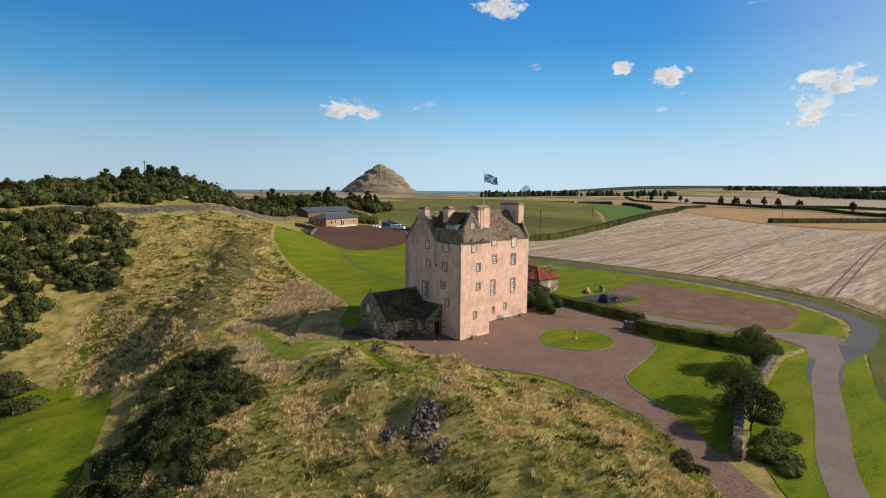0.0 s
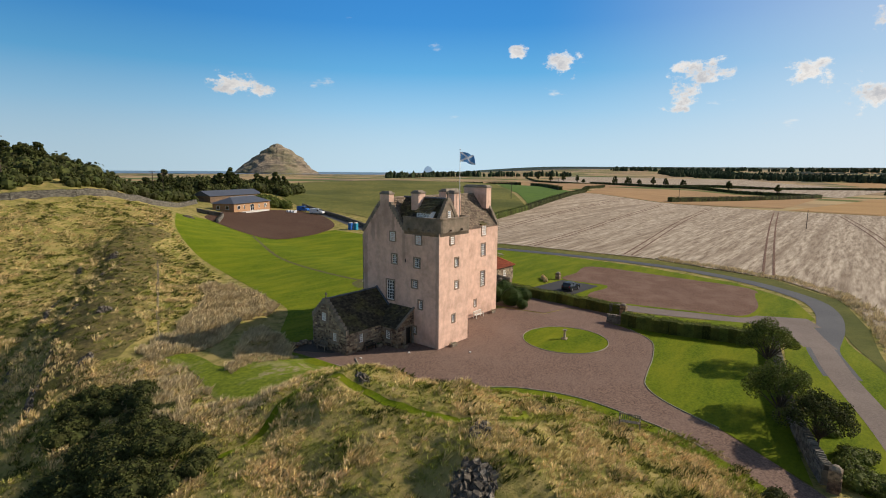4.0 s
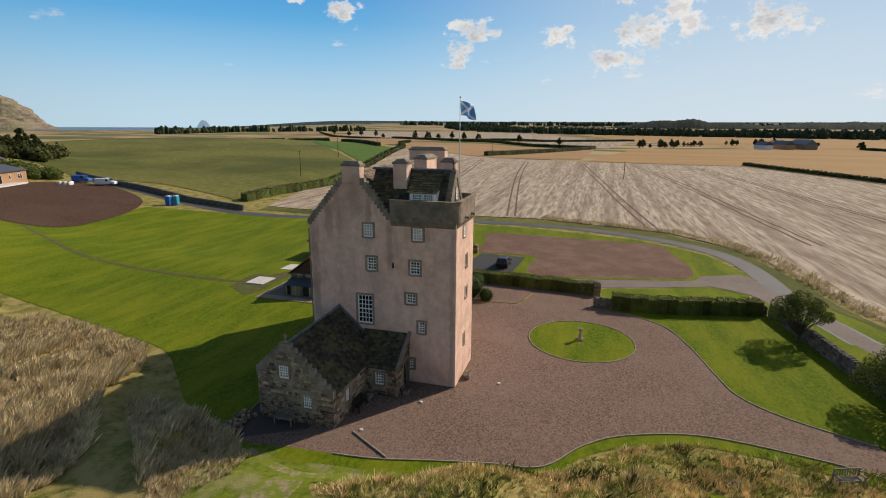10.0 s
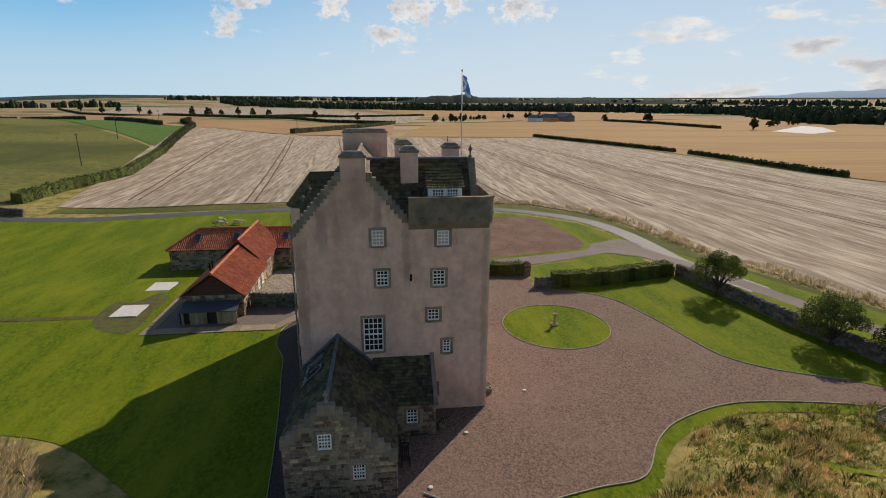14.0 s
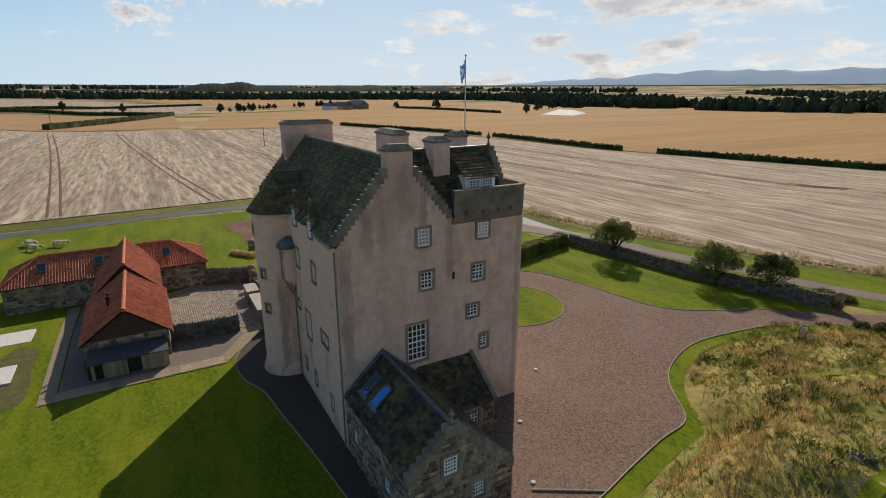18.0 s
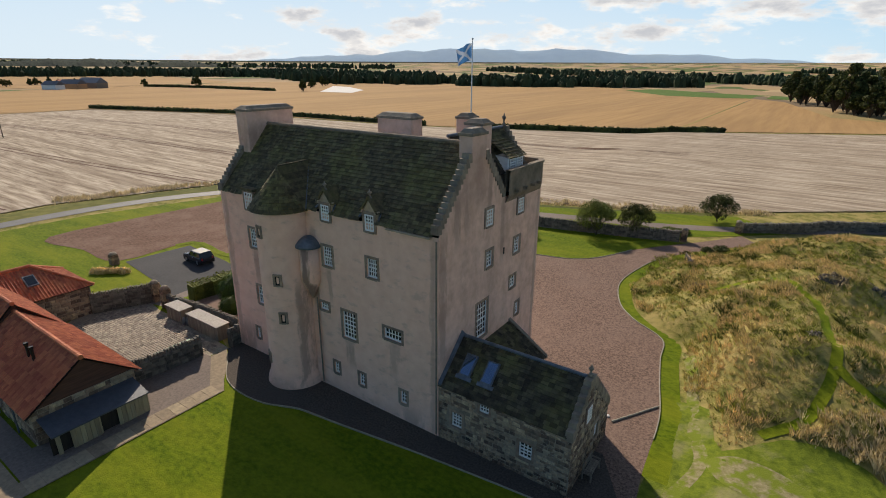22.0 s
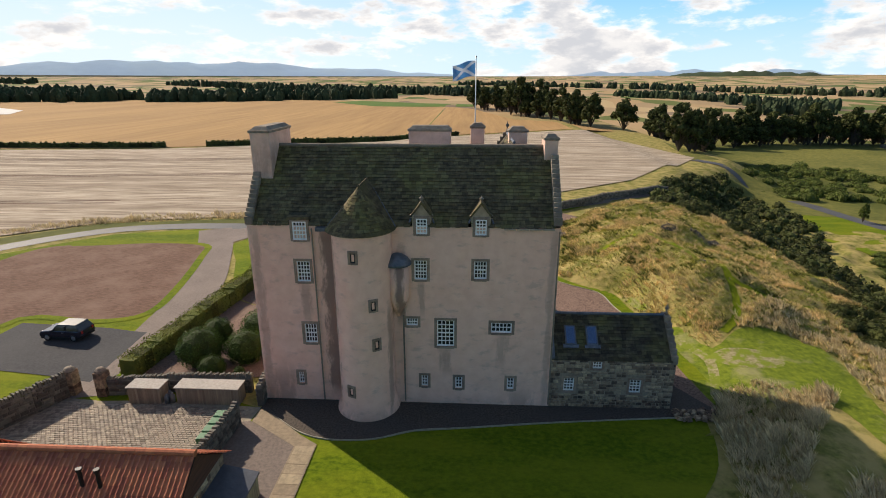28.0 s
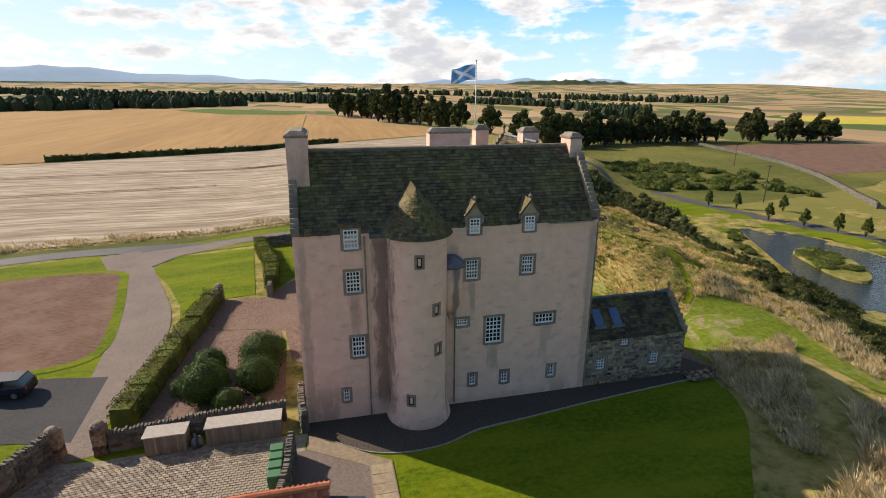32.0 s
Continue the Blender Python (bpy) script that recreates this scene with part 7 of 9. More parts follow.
portable_toilet(61.6, 86.0, 8, LOO_BLUE, "blue plastic portable toilet on the track edge")
portable_toilet(63.0, 85.2, 8, material("turquoise plastic", (0.02, 0.30, 0.45), (0.02, 0.26, 0.40), 3, 0.5, 0.05, 8), "turquoise plastic portable toilet on the track edge")


def new_house():
    H = thing("bungalow", 55, 131, land(50, 128), "new buff sandstone bungalow with hipped blue-grey slate roof", "bungalow", turn=24)
    z, L, D, h = -0.3, 20.5, 8.2, 2.9
    Geo().box(-10.2, 10.2, -1.0, D - 1, z, h).make("wall", BRICK_BUFF, H)
    e, r = h - 0.02, h + 2.0
    g = Geo().prism([(-10.7, -1.5, e), (10.7, -1.5, e), (10.7, D - 0.5, e), (-10.7, D - 0.5, e)], [(-6.4, D / 2 - 1.02, r), (6.4, D / 2 - 1.02, r), (6.4, D / 2 - 0.98, r), (-6.4, D / 2 - 0.98, r)])
    g.make("roof", SLATE_BLUE, H)
    Geo().tube((-6.4, D / 2 - 1, r), (6.4, D / 2 - 1, r), 0.12, 0.12, 8).make("ridge", LEAD, H)
    for x, w, b, t in ((-7.6, 1.5, 0.9, 2.2), (-4.6, 0.6, 0.9, 2.2), (-0.4, 2.0, 0.1, 2.3), (3.6, 0.6, 0.9, 2.2), (7.4, 1.5, 0.9, 2.2)):
        f = Geo().box(x - w / 2, x + w / 2, -1.06, -1.0, b, t).make("window", WHITE, H)
        n = 2 if w > 1 else 1
        for i in range(n):
            a = x - w / 2 + w * i / n
            Geo().box(a + 0.08, a + w / n - 0.08, -1.075, -1.06, b + 0.08, t - 0.08).make("pane", CAR_GLASS, f)
    for y in (0.8, 4.4):
        f = Geo().box(-10.26, -10.2, y, y + 1.3, 0.9, 2.2).make("window", WHITE, H)
        Geo().box(-10.28, -10.26, y + 0.1, y + 1.2, 1.0, 2.1).make("pane", CAR_GLASS, f)
    Geo().box(-7.5, 6.0, -3.6, -1.1, -0.3, 0.12).make("terrace", CONCRETE, H)
    Geo().box(11.0, 14.0, 2.6, 5.6, -0.3, 2.4).make("porch", BRICK_BUFF, H)
    B = thing("low_barn", 62, 158, land(60, 156), "long low barn with dark sheeted roof behind the bungalow", "barn", turn=20)
    Geo().box(-14, 14, -4, 4, -1, 2.2).make("wall", RUBBLE, B)
    Geo().prism([(-14.4, -4.4, 2.1), (14.4, -4.4, 2.1), (14.4, 4.4, 2.1), (-14.4, 4.4, 2.1)], [(-14.4, -0.05, 4.0), (14.4, -0.05, 4.0), (14.4, 0.05, 4.0), (-14.4, 0.05, 4.0)]).make("roof", SLATE_BLUE, B)


new_house()


def power_pole(x, y, h, arms=True):
    z = land(x, y)
    P = thing("power_pole", x, y, z, "dark wooden power pole standing in the field", "power pole", "power poles")
    Geo().tube((0, 0, -0.5), (0, 0, h), 0.14, 0.1, 8).make("pole", BARK, P)
    if arms:
        Geo().box(-0.9, 0.9, -0.05, 0.05, h - 0.5, h - 0.38).make("crossarm", BARK, P)
        for a in (-0.8, 0, 0.8):
            Geo().lathe(a, 0, [(0.05, h - 0.38), (0.05, h - 0.2), (0.02, h - 0.15)], 8).make("insulator", LEAD, P)


for x, y, h in ((126.5, 90.5, 9), (196, 112, 9), (290, 132, 9), (32, 152, 10), (34.4, 150, 10), (-14, 118, 11), (-96, -70, 10), (-140, -130, 9), (180, -20, 7), (320, 60, 8)):
    power_pole(x, y, h)
rnd = random.Random(14)
for i in range(26):
    t = i / 26
    x, y = -19.5 + 15 * t + rnd.uniform(-0.2, 0.2), 25 + 36 * t
    tagged(Geo().tube((x, y, land(x, y) - 0.2), (x + 0.05, y, land(x, y) + 1.15), 0.05, 0.045, 7).make("fence_post", GREY_WOOD), "slim weathered fence post in rough grass", "fence post", "fence posts")


# ---- far farmstead ----
for x, y, l, w, h, turn, wall, roof in ((552, -166, 16, 9, 4, 20, VAN_WHITE, SLATE_BLUE), (558, -184, 22, 10, 4.5, 20, BRICK_BUFF, SLATE_BLUE), (566, -204, 26, 12, 5, 15, GREY_WOOD, LEAD), (572, -182, 12, 8, 5, 110, VAN_WHITE, PANTILE)):
    H = thing("farm_building", x, y, land(x, y), "small far-off farm building among trees", "farm building", turn=turn)
    tagged(H, "small far-off farm building among trees", "farm building", "far farmstead")
    Geo().prism([(-l / 2, -w / 2, -0.3), (l / 2, -w / 2, -0.3), (l / 2, w / 2, -0.3), (-l / 2, w / 2, -0.3)], [(-l / 2, -w / 2, h), (l / 2, -w / 2, h), (l / 2, w / 2, h), (-l / 2, w / 2, h)]).make("wall", wall, H)
    Geo().prism([(-l / 2 - 0.3, -w / 2 - 0.4, h), (-l / 2 - 0.3, w / 2 + 0.4, h), (-l / 2 - 0.3, 0, h + w * 0.4)], [(l / 2 + 0.3, -w / 2 - 0.4, h), (l / 2 + 0.3, w / 2 + 0.4, h), (l / 2 + 0.3, 0, h + w * 0.4)]).make("roof", roof, H)

# ---- plants ----
def leaf_cloud(n, sample, size, seed, squash=1.0):
    """Many small leaves, each a bent quad, at points that sample gives."""
    rnd = random.Random(seed)
    g = Geo()
    for _ in range(n):
        p, out = sample(rnd)
        s = size * rnd.uniform(0.55, 1.35)
        d = Vector((rnd.uniform(-1, 1), rnd.uniform(-1, 1), rnd.uniform(-1, 1))) * 0.9 + out
        d.normalize()
        a = d.orthogonal().normalized()
        a.rotate(Matrix.Rotation(rnd.uniform(0, 6.28), 3, d))
        b = d.cross(a)
        g.poly([p - a * s * 0.5, p + b * s * 0.42 + d * s * 0.12, p + a * s * 0.6, p - b * s * 0.42 + d * s * 0.12])
    return g


def lumpy(rnd, lumps):
    """A point near the skin of one of several lobes, and the way outward."""
    cx, cy, cz, r = rnd.choice(lumps)
    while True:
        v = Vector((rnd.uniform(-1, 1), rnd.uniform(-1, 1), rnd.uniform(-0.75, 1)))
        if 0.2 < v.length < 1:
            break
    v.normalize()
    return Vector((cx, cy, cz)) + v * r * rnd.uniform(0.72, 1.06), v


def core(g, lumps, shrink=0.74):
    """A dark solid heart so that the sky does not show through."""
    for cx, cy, cz, r in lumps:
        r *= shrink
        g.lathe(cx, cy, [(r * 0.5, cz - r * 0.8), (r * 0.92, cz - r * 0.3), (r, cz + r * 0.1), (r * 0.75, cz + r * 0.62), (r * 0.2, cz + r * 0.95)], 7)
    return g


def bush_mesh(name, mat, seed, n=1300, size=0.12, lobes=7, flat=0.75):
    rnd = random.Random(seed)
    lumps = [(0.5 * math.cos(a) * rnd.uniform(0.6, 1.2), 0.5 * math.sin(a) * rnd.uniform(0.6, 1.2), rnd.uniform(0.15, 0.55) * flat, rnd.uniform(0.35, 0.55)) for a in [2 * math.pi * i / lobes for i in range(lobes)]]
    lumps.append((0, 0, 0.5 * flat, 0.55))
    return core(leaf_cloud(n, lambda r: lumpy(r, lumps), size, seed), lumps).mesh(name, mat)


def tree_parts(seed, h=5.0, spread=2.6, n=2600, leaf=0.2, lobes=16, bare=0.3):
    """Trunk with limbs, and a crown of leaf lobes with gaps between."""
    rnd = random.Random(seed)
    wood, lumps = Geo(), []
    top = Vector((rnd.uniform(-0.2, 0.2), rnd.uniform(-0.2, 0.2), h * bare))
    wood.tube((0, 0, -0.3), top, h * 0.028, h * 0.02, 8)
    for i in range(lobes):
        a = 2 * math.pi * i / lobes * 2.4
        f = math.sqrt((i + 0.5) / lobes)
        e = Vector((spread * f * math.cos(a) * rnd.uniform(0.75, 1.05), spread * f * math.sin(a) * rnd.uniform(0.75, 1.05), h * (bare + 0.15) + (1 - f * f * 0.75) * h * (0.85 - bare) * rnd.uniform(0.75, 1.05)))
        m = top.lerp(e, 0.5) + Vector((0, 0, 0.05 * h))
        wood.tube(top, m, h * 0.012, h * 0.008, 5)
        wood.tube(m, e, h * 0.008, h * 0.003, 5)
        lumps.append((*e, rnd.uniform(0.2, 0.34) * spread))
    return wood, leaf_cloud(n, lambda r: lumpy(r, lumps), leaf, seed), lumps


def plant_tree(name, x, y, label, seed, category="tree", mat=None, **k):
    wood, crown, _ = tree_parts(seed, **k)
    T = thing(name, x, y, land(x, y), label, category)
    wood.make("trunk", BARK, T)
    crown.make("crown", mat or LEAF, T)
    return T


plant_tree("tree", 18.0, -29.0, "young open-crowned tree beside the boundary wall", 101, h=5.0, spread=2.6, n=9000, leaf=0.13, lobes=26, bare=0.16)
plant_tree("tree", 6.0, -31.6, "low spreading tree leaning over the boundary wall", 102, h=4.3, spread=2.6, n=9000, leaf=0.13, lobes=26, bare=0.12)
plant_tree("tree", 1.8, -34.4, "dense dark round-headed tree by the boundary wall", 103, mat=LEAF_DARK, h=4.2, spread=2.2, n=7500, leaf=0.13, lobes=22, bare=0.15)
plant_tree("tree", -6.0, -47.8, "bushy dark tree beyond the gateway", 104, mat=LEAF_DARK, h=3.8, spread=2.4, n=7000, leaf=0.13, lobes=22, bare=0.12)

def ball_shrub(x, y, r, seed):
    lumps = [(0, 0, 0.75, 0.95)]
    rnd = random.Random(seed)
    g = core(leaf_cloud(5200, lambda q: lumpy(q, lumps), 0.062, seed), lumps, 0.93)
    ob = new("topiary_shrub", g.mesh("topiary_shrub", LEAF_BOX))
    ob.matrix_world = pose(x, y, land(x, y), 0, 0, seed) @ Matrix.Diagonal((r, r, r * 0.95, 1))
    tagged(ob, "dark green shrub clipped to a ball in the bed", "shrub", "clipped shrubs")


for i, (x, y, r) in enumerate(((25.9, 4.3, 1.30), (25.6, 7.7, 1.76), (22.2, 4.2, 1.76), (22.3, 7.2, 1.56), (23.9, 9.6, 1.04), (22.0, 9.4, 0.45), (21.5, 2.0, 0.9), (27.4, 6.6, 0.8))):
    ball_shrub(x, y, r, 300 + i)

# ---- hedges ----
def hedge(name, pts, w, h, mat, label, seed, leaf=0.16, dens=60, step=0.9, lift=0.0):
    """A clipped hedge along a line: a solid heart and a skin of leaves."""
    rnd = random.Random(seed)
    g = Geo()
    for (xa, ya), (xb, yb) in zip(pts, pts[1:]):
        l = math.hypot(xb - xa, yb - ya)
        ux, uy = (xb - xa) / l, (yb - ya) / l
        n = max(1, int(l / step))
        for i in range(n):
            f0, f1 = i / n, (i + 1) / n
            hh, ww = h * rnd.uniform(0.93, 1.06), w * rnd.uniform(0.93, 1.06)
            x0, y0, x1, y1 = xa + (xb - xa) * f0, ya + (yb - ya) * f0, xa + (xb - xa) * f1, ya + (yb - ya) * f1
            z = land(x0, y0) + lift
            q = lambda x, y, o, zz: (x - uy * o, y + ux * o, zz)
            g.prism([q(x0, y0, -ww * 0.42, z - 0.2), q(x1, y1, -ww * 0.42, z - 0.2), q(x1, y1, ww * 0.42, z - 0.2), q(x0, y0, ww * 0.42, z - 0.2)],
                    [q(x0, y0, -ww * 0.36, z + hh * 0.93), q(x1, y1, -ww * 0.36, z + hh * 0.93), q(x1, y1, ww * 0.36, z + hh * 0.93), q(x0, y0, ww * 0.36, z + hh * 0.93)])
            for _ in range(int(dens * step)):
                t, o, zz = rnd.random(), rnd.uniform(-0.5, 0.5), rnd.random()
                if rnd.random() < 0.6:
                    o = math.copysign(0.46 + 0.06 * rnd.random(), o)
                else:
                    zz = 0.95 + 0.1 * rnd.random()
                p = Vector(q(x0 + (x1 - x0) * t, y0 + (y1 - y0) * t, o * ww, z + zz * hh))
                s = leaf * rnd.uniform(0.6, 1.3)
                a = Vector((rnd.uniform(-1, 1), rnd.uniform(-1, 1), rnd.uniform(-1, 1))).normalized()
                b = a.orthogonal().normalized()
                g.poly([p - a * s * 0.5, p + b * s * 0.4, p + a * s * 0.5, p - b * s * 0.4])
    return tagged(g.make(name, mat), label, "hedge")


hedge("hedge", [(30.2, 9.6), (29.4, 2), (28.6, -5), (28.1, -10.2)], 1.7, 1.6, LEAF_HEDGE, "clipped brownish-green hedge between drive and forecourt", 401, leaf=0.12, dens=330)
hedge("hedge", [(22.9, -12.2), (23.2, -18), (25.5, -27.8)], 1.5, 1.75, LEAF_HEDGE, "clipped hedge behind the low stone wall", 402, leaf=0.12, dens=330)
hedge("creeper", [(33.6, 12.2), (34.5, 14.0), (35.6, 16.0)], 0.6, 1.9, LEAF_DARK, "dark creeper swamping the courtyard wall", 403, leaf=0.14)
FIELD = [([(77, 77), (92, 77), (116, 74), (160, 82)], 2.4, 2.3), ([(160, 82), (220, 97), (294, 115)], 2.6, 2.4), ([(294, 115), (400, 158), (530, 196)], 3, 2.4), ([(287, -87), (214, -110.5), (182, -119)], 1.8, 1.7), ([(174, -120.5), (116, -129), (108, -131)], 1.8, 1.7), ([(96, -135), (40, -154), (10, -170)], 1.8, 1.7),
         ([(566, -253), (492, -274), (383, -275)], 3, 2.5), ([(300, 60), (480, -6), (590, 160), (860, 466), (1250, 715)], 4, 3.0), ([(440, 395), (410, 331), (440, 300)], 4, 3.2), ([(466, 312), (442, 268), (399, 228)], 3.5, 3), ([(375, 201), (354, 178), (302, 136)], 3, 2.6), ([(590, 160), (700, 60), (800, -60)], 4, 3)]
for i, (pts, w, h) in enumerate(FIELD):
    far = i > 2
    hedge("field_hedge", pts, w, h, LEAF_DARK if i else LEAF, "dark field hedge between far fields" if far else "overgrown green hedge along the field edge", 410 + i, leaf=0.9 if far else 0.42, dens=5 if far else 26, step=3.0 if far else 1.2)

# ---- gorse and scrub ----
GORSE = [bush_mesh("gorse_bush", LEAF_DARK, 500 + i, 1500, 0.105) for i in range(4)]
SCRUB = [bush_mesh("scrub_bush", LEAF, 520 + i, 1300, 0.12, 8, 0.9) for i in range(3)]


def scatter(name, meshes, poly, n, r0, r1, label, group, seed, category="bush", squash=0.9, base=None):
    rnd = random.Random(seed)
    xs, ys = [p[0] for p in poly], [p[1] for p in poly]
    made, tries = 0, 0
    while made < n and tries < n * 60:
        tries += 1
        x, y = rnd.uniform(min(xs), max(xs)), rnd.uniform(min(ys), max(ys))
        if inside(x, y, poly):
            r = rnd.uniform(r0, r1)
            ob = new(name, rnd.choice(meshes))
            ob.matrix_world = pose(x, y, (land(x, y) if base is None else base) - 0.12 * r, 0, 0, rnd.uniform(0, 360)) @ Matrix.Diagonal((r, r * rnd.uniform(0.8, 1.2), r * squash * rnd.uniform(0.8, 1.15), 1))
            tagged(ob, label, category, group)
            made += 1


def thicket(poly, step, r0, r1, label, seed):
    """A close mass of gorse, too many bushes to count, as one thing."""
    rnd = random.Random(seed)
    g = Geo()
    xs, ys = [p[0] for p in poly], [p[1] for p in poly]
    y = min(ys)
    while y < max(ys):
        x = min(xs)
        while x < max(xs):
            px, py = x + rnd.uniform(-0.5, 0.5) * step, y + rnd.uniform(-0.5, 0.5) * step
            if inside(px, py, poly) and rnd.random() < 0.94:
                r, z = rnd.uniform(r0, r1), land(px, py)
                lumps = [(px + rnd.uniform(-0.5, 0.5) * r, py + rnd.uniform(-0.5, 0.5) * r, z + rnd.uniform(0.1, 0.45) * r, r * rnd.uniform(0.4, 0.62)) for _ in range(4)]
                core(g, lumps, 0.76)
                for _ in range(210):
                    p, out = lumpy(rnd, lumps)
                    s = 0.145 * r * rnd.uniform(0.5, 1.3)
                    d = (Vector((rnd.uniform(-1, 1), rnd.uniform(-1, 1), rnd.uniform(-1, 1))) * 0.9 + out).normalized()
                    a = d.orthogonal()
                    b = d.cross(a)
                    g.poly([p - a * s * 0.5, p + b * s * 0.42, p + a * s * 0.6, p - b * s * 0.42])
            x += step
        y += step
    tagged(g.make("gorse_thicket", LEAF_DARK), label, "gorse", kind="stuff")


scatter("gorse_bush", GORSE, [(-24, 17), (-30, 21), (-32.4, 14.7), (-38.4, 7.8), (-42.5, -0.7), (-41, -12), (-35.5, -16), (-31.4, -8), (-32, 3), (-27, 6)], 62, 1.1, 2.1, "dark green gorse bush on the steep slope", "gorse on the slope", 601)
thicket([(-54, 43), (-50, 49), (-44.6, 58), (-41, 61), (-39, 69), (-30, 67), (-23, 82), (-22, 98), (-36, 103), (-62, 108), (-95, 96), (-84, 62), (-68, 46)], 2.6, 1.7, 3.0, "dense dark gorse thicket over the hillside", 602)
scatter("gorse_bush", GORSE, [(-29.4, 8.6), (-27.0, 3.0), (-26.0, -1.4), (-28.4, -5.6), (-33, -4), (-34, 4), (-32, 10)], 34, 1.0, 1.9, "dark green gorse bush below the trodden turf", "gorse below the turf", 615)
scatter("gorse_bush", GORSE, [(-27.2, 15), (-25.2, 13.4), (-25.8, 7), (-27.6, 2), (-30, 5), (-29.6, 11)], 18, 0.9, 1.6, "dark green gorse bush beside the pale tall grass", "gorse below the turf", 616)
scatter("gorse_bush", GORSE, [(-47, 28), (-43, 33), (-42, 44), (-52, 50), (-62, 40), (-58, 30)], 16, 1.8, 3.2, "dark scrubby bush at the meadow edge", "meadow scrub", 603)
thicket([(-26, -46), (-32, -38), (-37.5, -28), (-41.5, -16), (-38, -5), (-41, -2), (-47, -14), (-50, -30), (-57, -46), (-65, -64), (-69, -84), (-62, -98), (-46, -84), (-34, -66)], 2.3, 1.2, 2.3, "dense gorse thicket on the knoll's far flank", 604)
scatter("gorse_bush", GORSE, [(-30, -42), (-36, -30), (-40.5, -16), (-36.6, -4), (-34, -8), (-36, -22), (-30, -34), (-24, -42)], 22, 0.8, 1.6, "dark gorse bush at the edge of the thicket", "gorse on the knoll", 614)
scatter("scrub_bush", SCRUB, [(-66, -104), (-74, -92), (-92, -88), (-113, -86), (-116, -73), (-128, -88), (-126, -110), (-124, -128), (-118, -150), (-92, -140)], 110, 1.6, 3.2, "mid-green rounded shrub in the parkland", "parkland shrubs", 605)
scatter("scrub_bush", SCRUB, [(-65.6, -30.6), (-63.6, -25.4), (-62, -19.4), (-63.4, -16.8), (-67.2, -19.8), (-71.4, -28), (-69.8, -32.2)], 26, 0.9, 1.9, "reedy green bush on the pond islet", "islet bushes", 606, squash=0.6, base=-7.85)
scatter("scrub_bush", SCRUB, [(-53, -12), (-56, -25), (-60.5, -34), (-65.5, -43), (-68.5, -49), (-65.5, -49), (-58, -34), (-53, -24), (-50.5, -12), (-50, 0), (-51, 0)], 44, 0.6, 1.3, "low green bush along the pond bank", "bank bushes", 612, squash=0.7)
scatter("gorse_bush", GORSE, [(-8.6, -33.4), (-7.4, -31.6), (-6.8, -33.2), (-8, -35)], 3, 0.7, 1.1, "small dark gorse bush at the drive edge", "drive gorse", 607)
scatter("scrub_bush", SCRUB, [(6, -34.4), (-2, -36.4), (-6, -39.3), (-4, -40), (2, -37.6)], 12, 0.7, 1.3, "scrubby bush along the lane side of the wall", "lane bushes", 608)
thicket([(-90, 118), (-36, 113), (-4, 112), (8, 120), (20, 131), (36, 148), (50, 158), (64, 168), (20, 188), (-40, 190), (-95, 160)], 4.2, 2.2, 4.0, "dark scrub over the hill crest", 611)
thicket([(-8, 124), (16, 132), (34, 149), (56, 168), (78, 168), (100, 168), (122, 196), (112, 226), (84, 232), (34, 204), (-4, 172)], 4.4, 3.4, 5.6, "dark wood of low trees above the bungalow", 612)
scatter("scrub_bush", SCRUB, [(70, 130), (80, 146), (74, 152), (62, 142)], 8, 2.5, 4.5, "dark rounded bush beside the barn", "barn bushes", 609, squash=1.2)

# islet in the pond
shore = curve_through([(-65.4, -32.1), (-62.7, -25.6), (-61, -19), (-63.1, -15.4), (-67.9, -18.8), (-72.8, -28.1), (-70.4, -33.9)], 4, True)
IS = Geo().prism([(x, y, -9.0) for x, y in shore], [(-66.4 + (x + 66.4) * 0.9, -25 + (y + 25) * 0.9, -7.75) for x, y in shore])
tagged(IS.make("pond_islet", ROUGH), "low grassy islet in the pond", "islet", kind="structure")

# ---- far trees ----
def far_tree(seed, mat, tall=1.0):
    wood, crown, lumps = tree_parts(seed, h=10 * tall, spread=3.9, n=1500, leaf=0.75, lobes=24, bare=0.03)
    T = thing("woodland_tree", 0, 0, -60, "tall dark broadleaved tree in a wood", "tree")
    wood.make("trunk", BARK, T)
    core(crown, lumps, 0.8).make("crown", mat, T)
    return T


FAR = [far_tree(701, LEAF_DARK), far_tree(702, LEAF_DARK, 1.15), far_tree(703, LEAF)]
rnd = random.Random(705)


def wood_of(pts, n, width, s0, s1, label, group, seed, kinds=(0, 1)):
    rnd = random.Random(seed)
    seg = [math.hypot(b[0] - a[0], b[1] - a[1]) for a, b in zip(pts, pts[1:])]
    for i in range(n):
        d = rnd.random() * sum(seg)
        k = 0
        while d > seg[k] and k < len(seg) - 1:
            d -= seg[k]
            k += 1
        (xa, ya), (xb, yb) = pts[k], pts[k + 1]
        t = d / seg[k]
        x, y = xa + (xb - xa) * t + rnd.uniform(-width, width), ya + (yb - ya) * t + rnd.uniform(-width, width)
        s = rnd.uniform(s0, s1)
        T = copy_thing(FAR[rnd.choice(kinds)], pose(x, y, land(x, y) - 0.3, 0, 0, rnd.uniform(0, 360)) @ Matrix.Diagonal((s, s, s * rnd.uniform(0.85, 1.15), 1)))
        tagged(T, label, "tree", group)


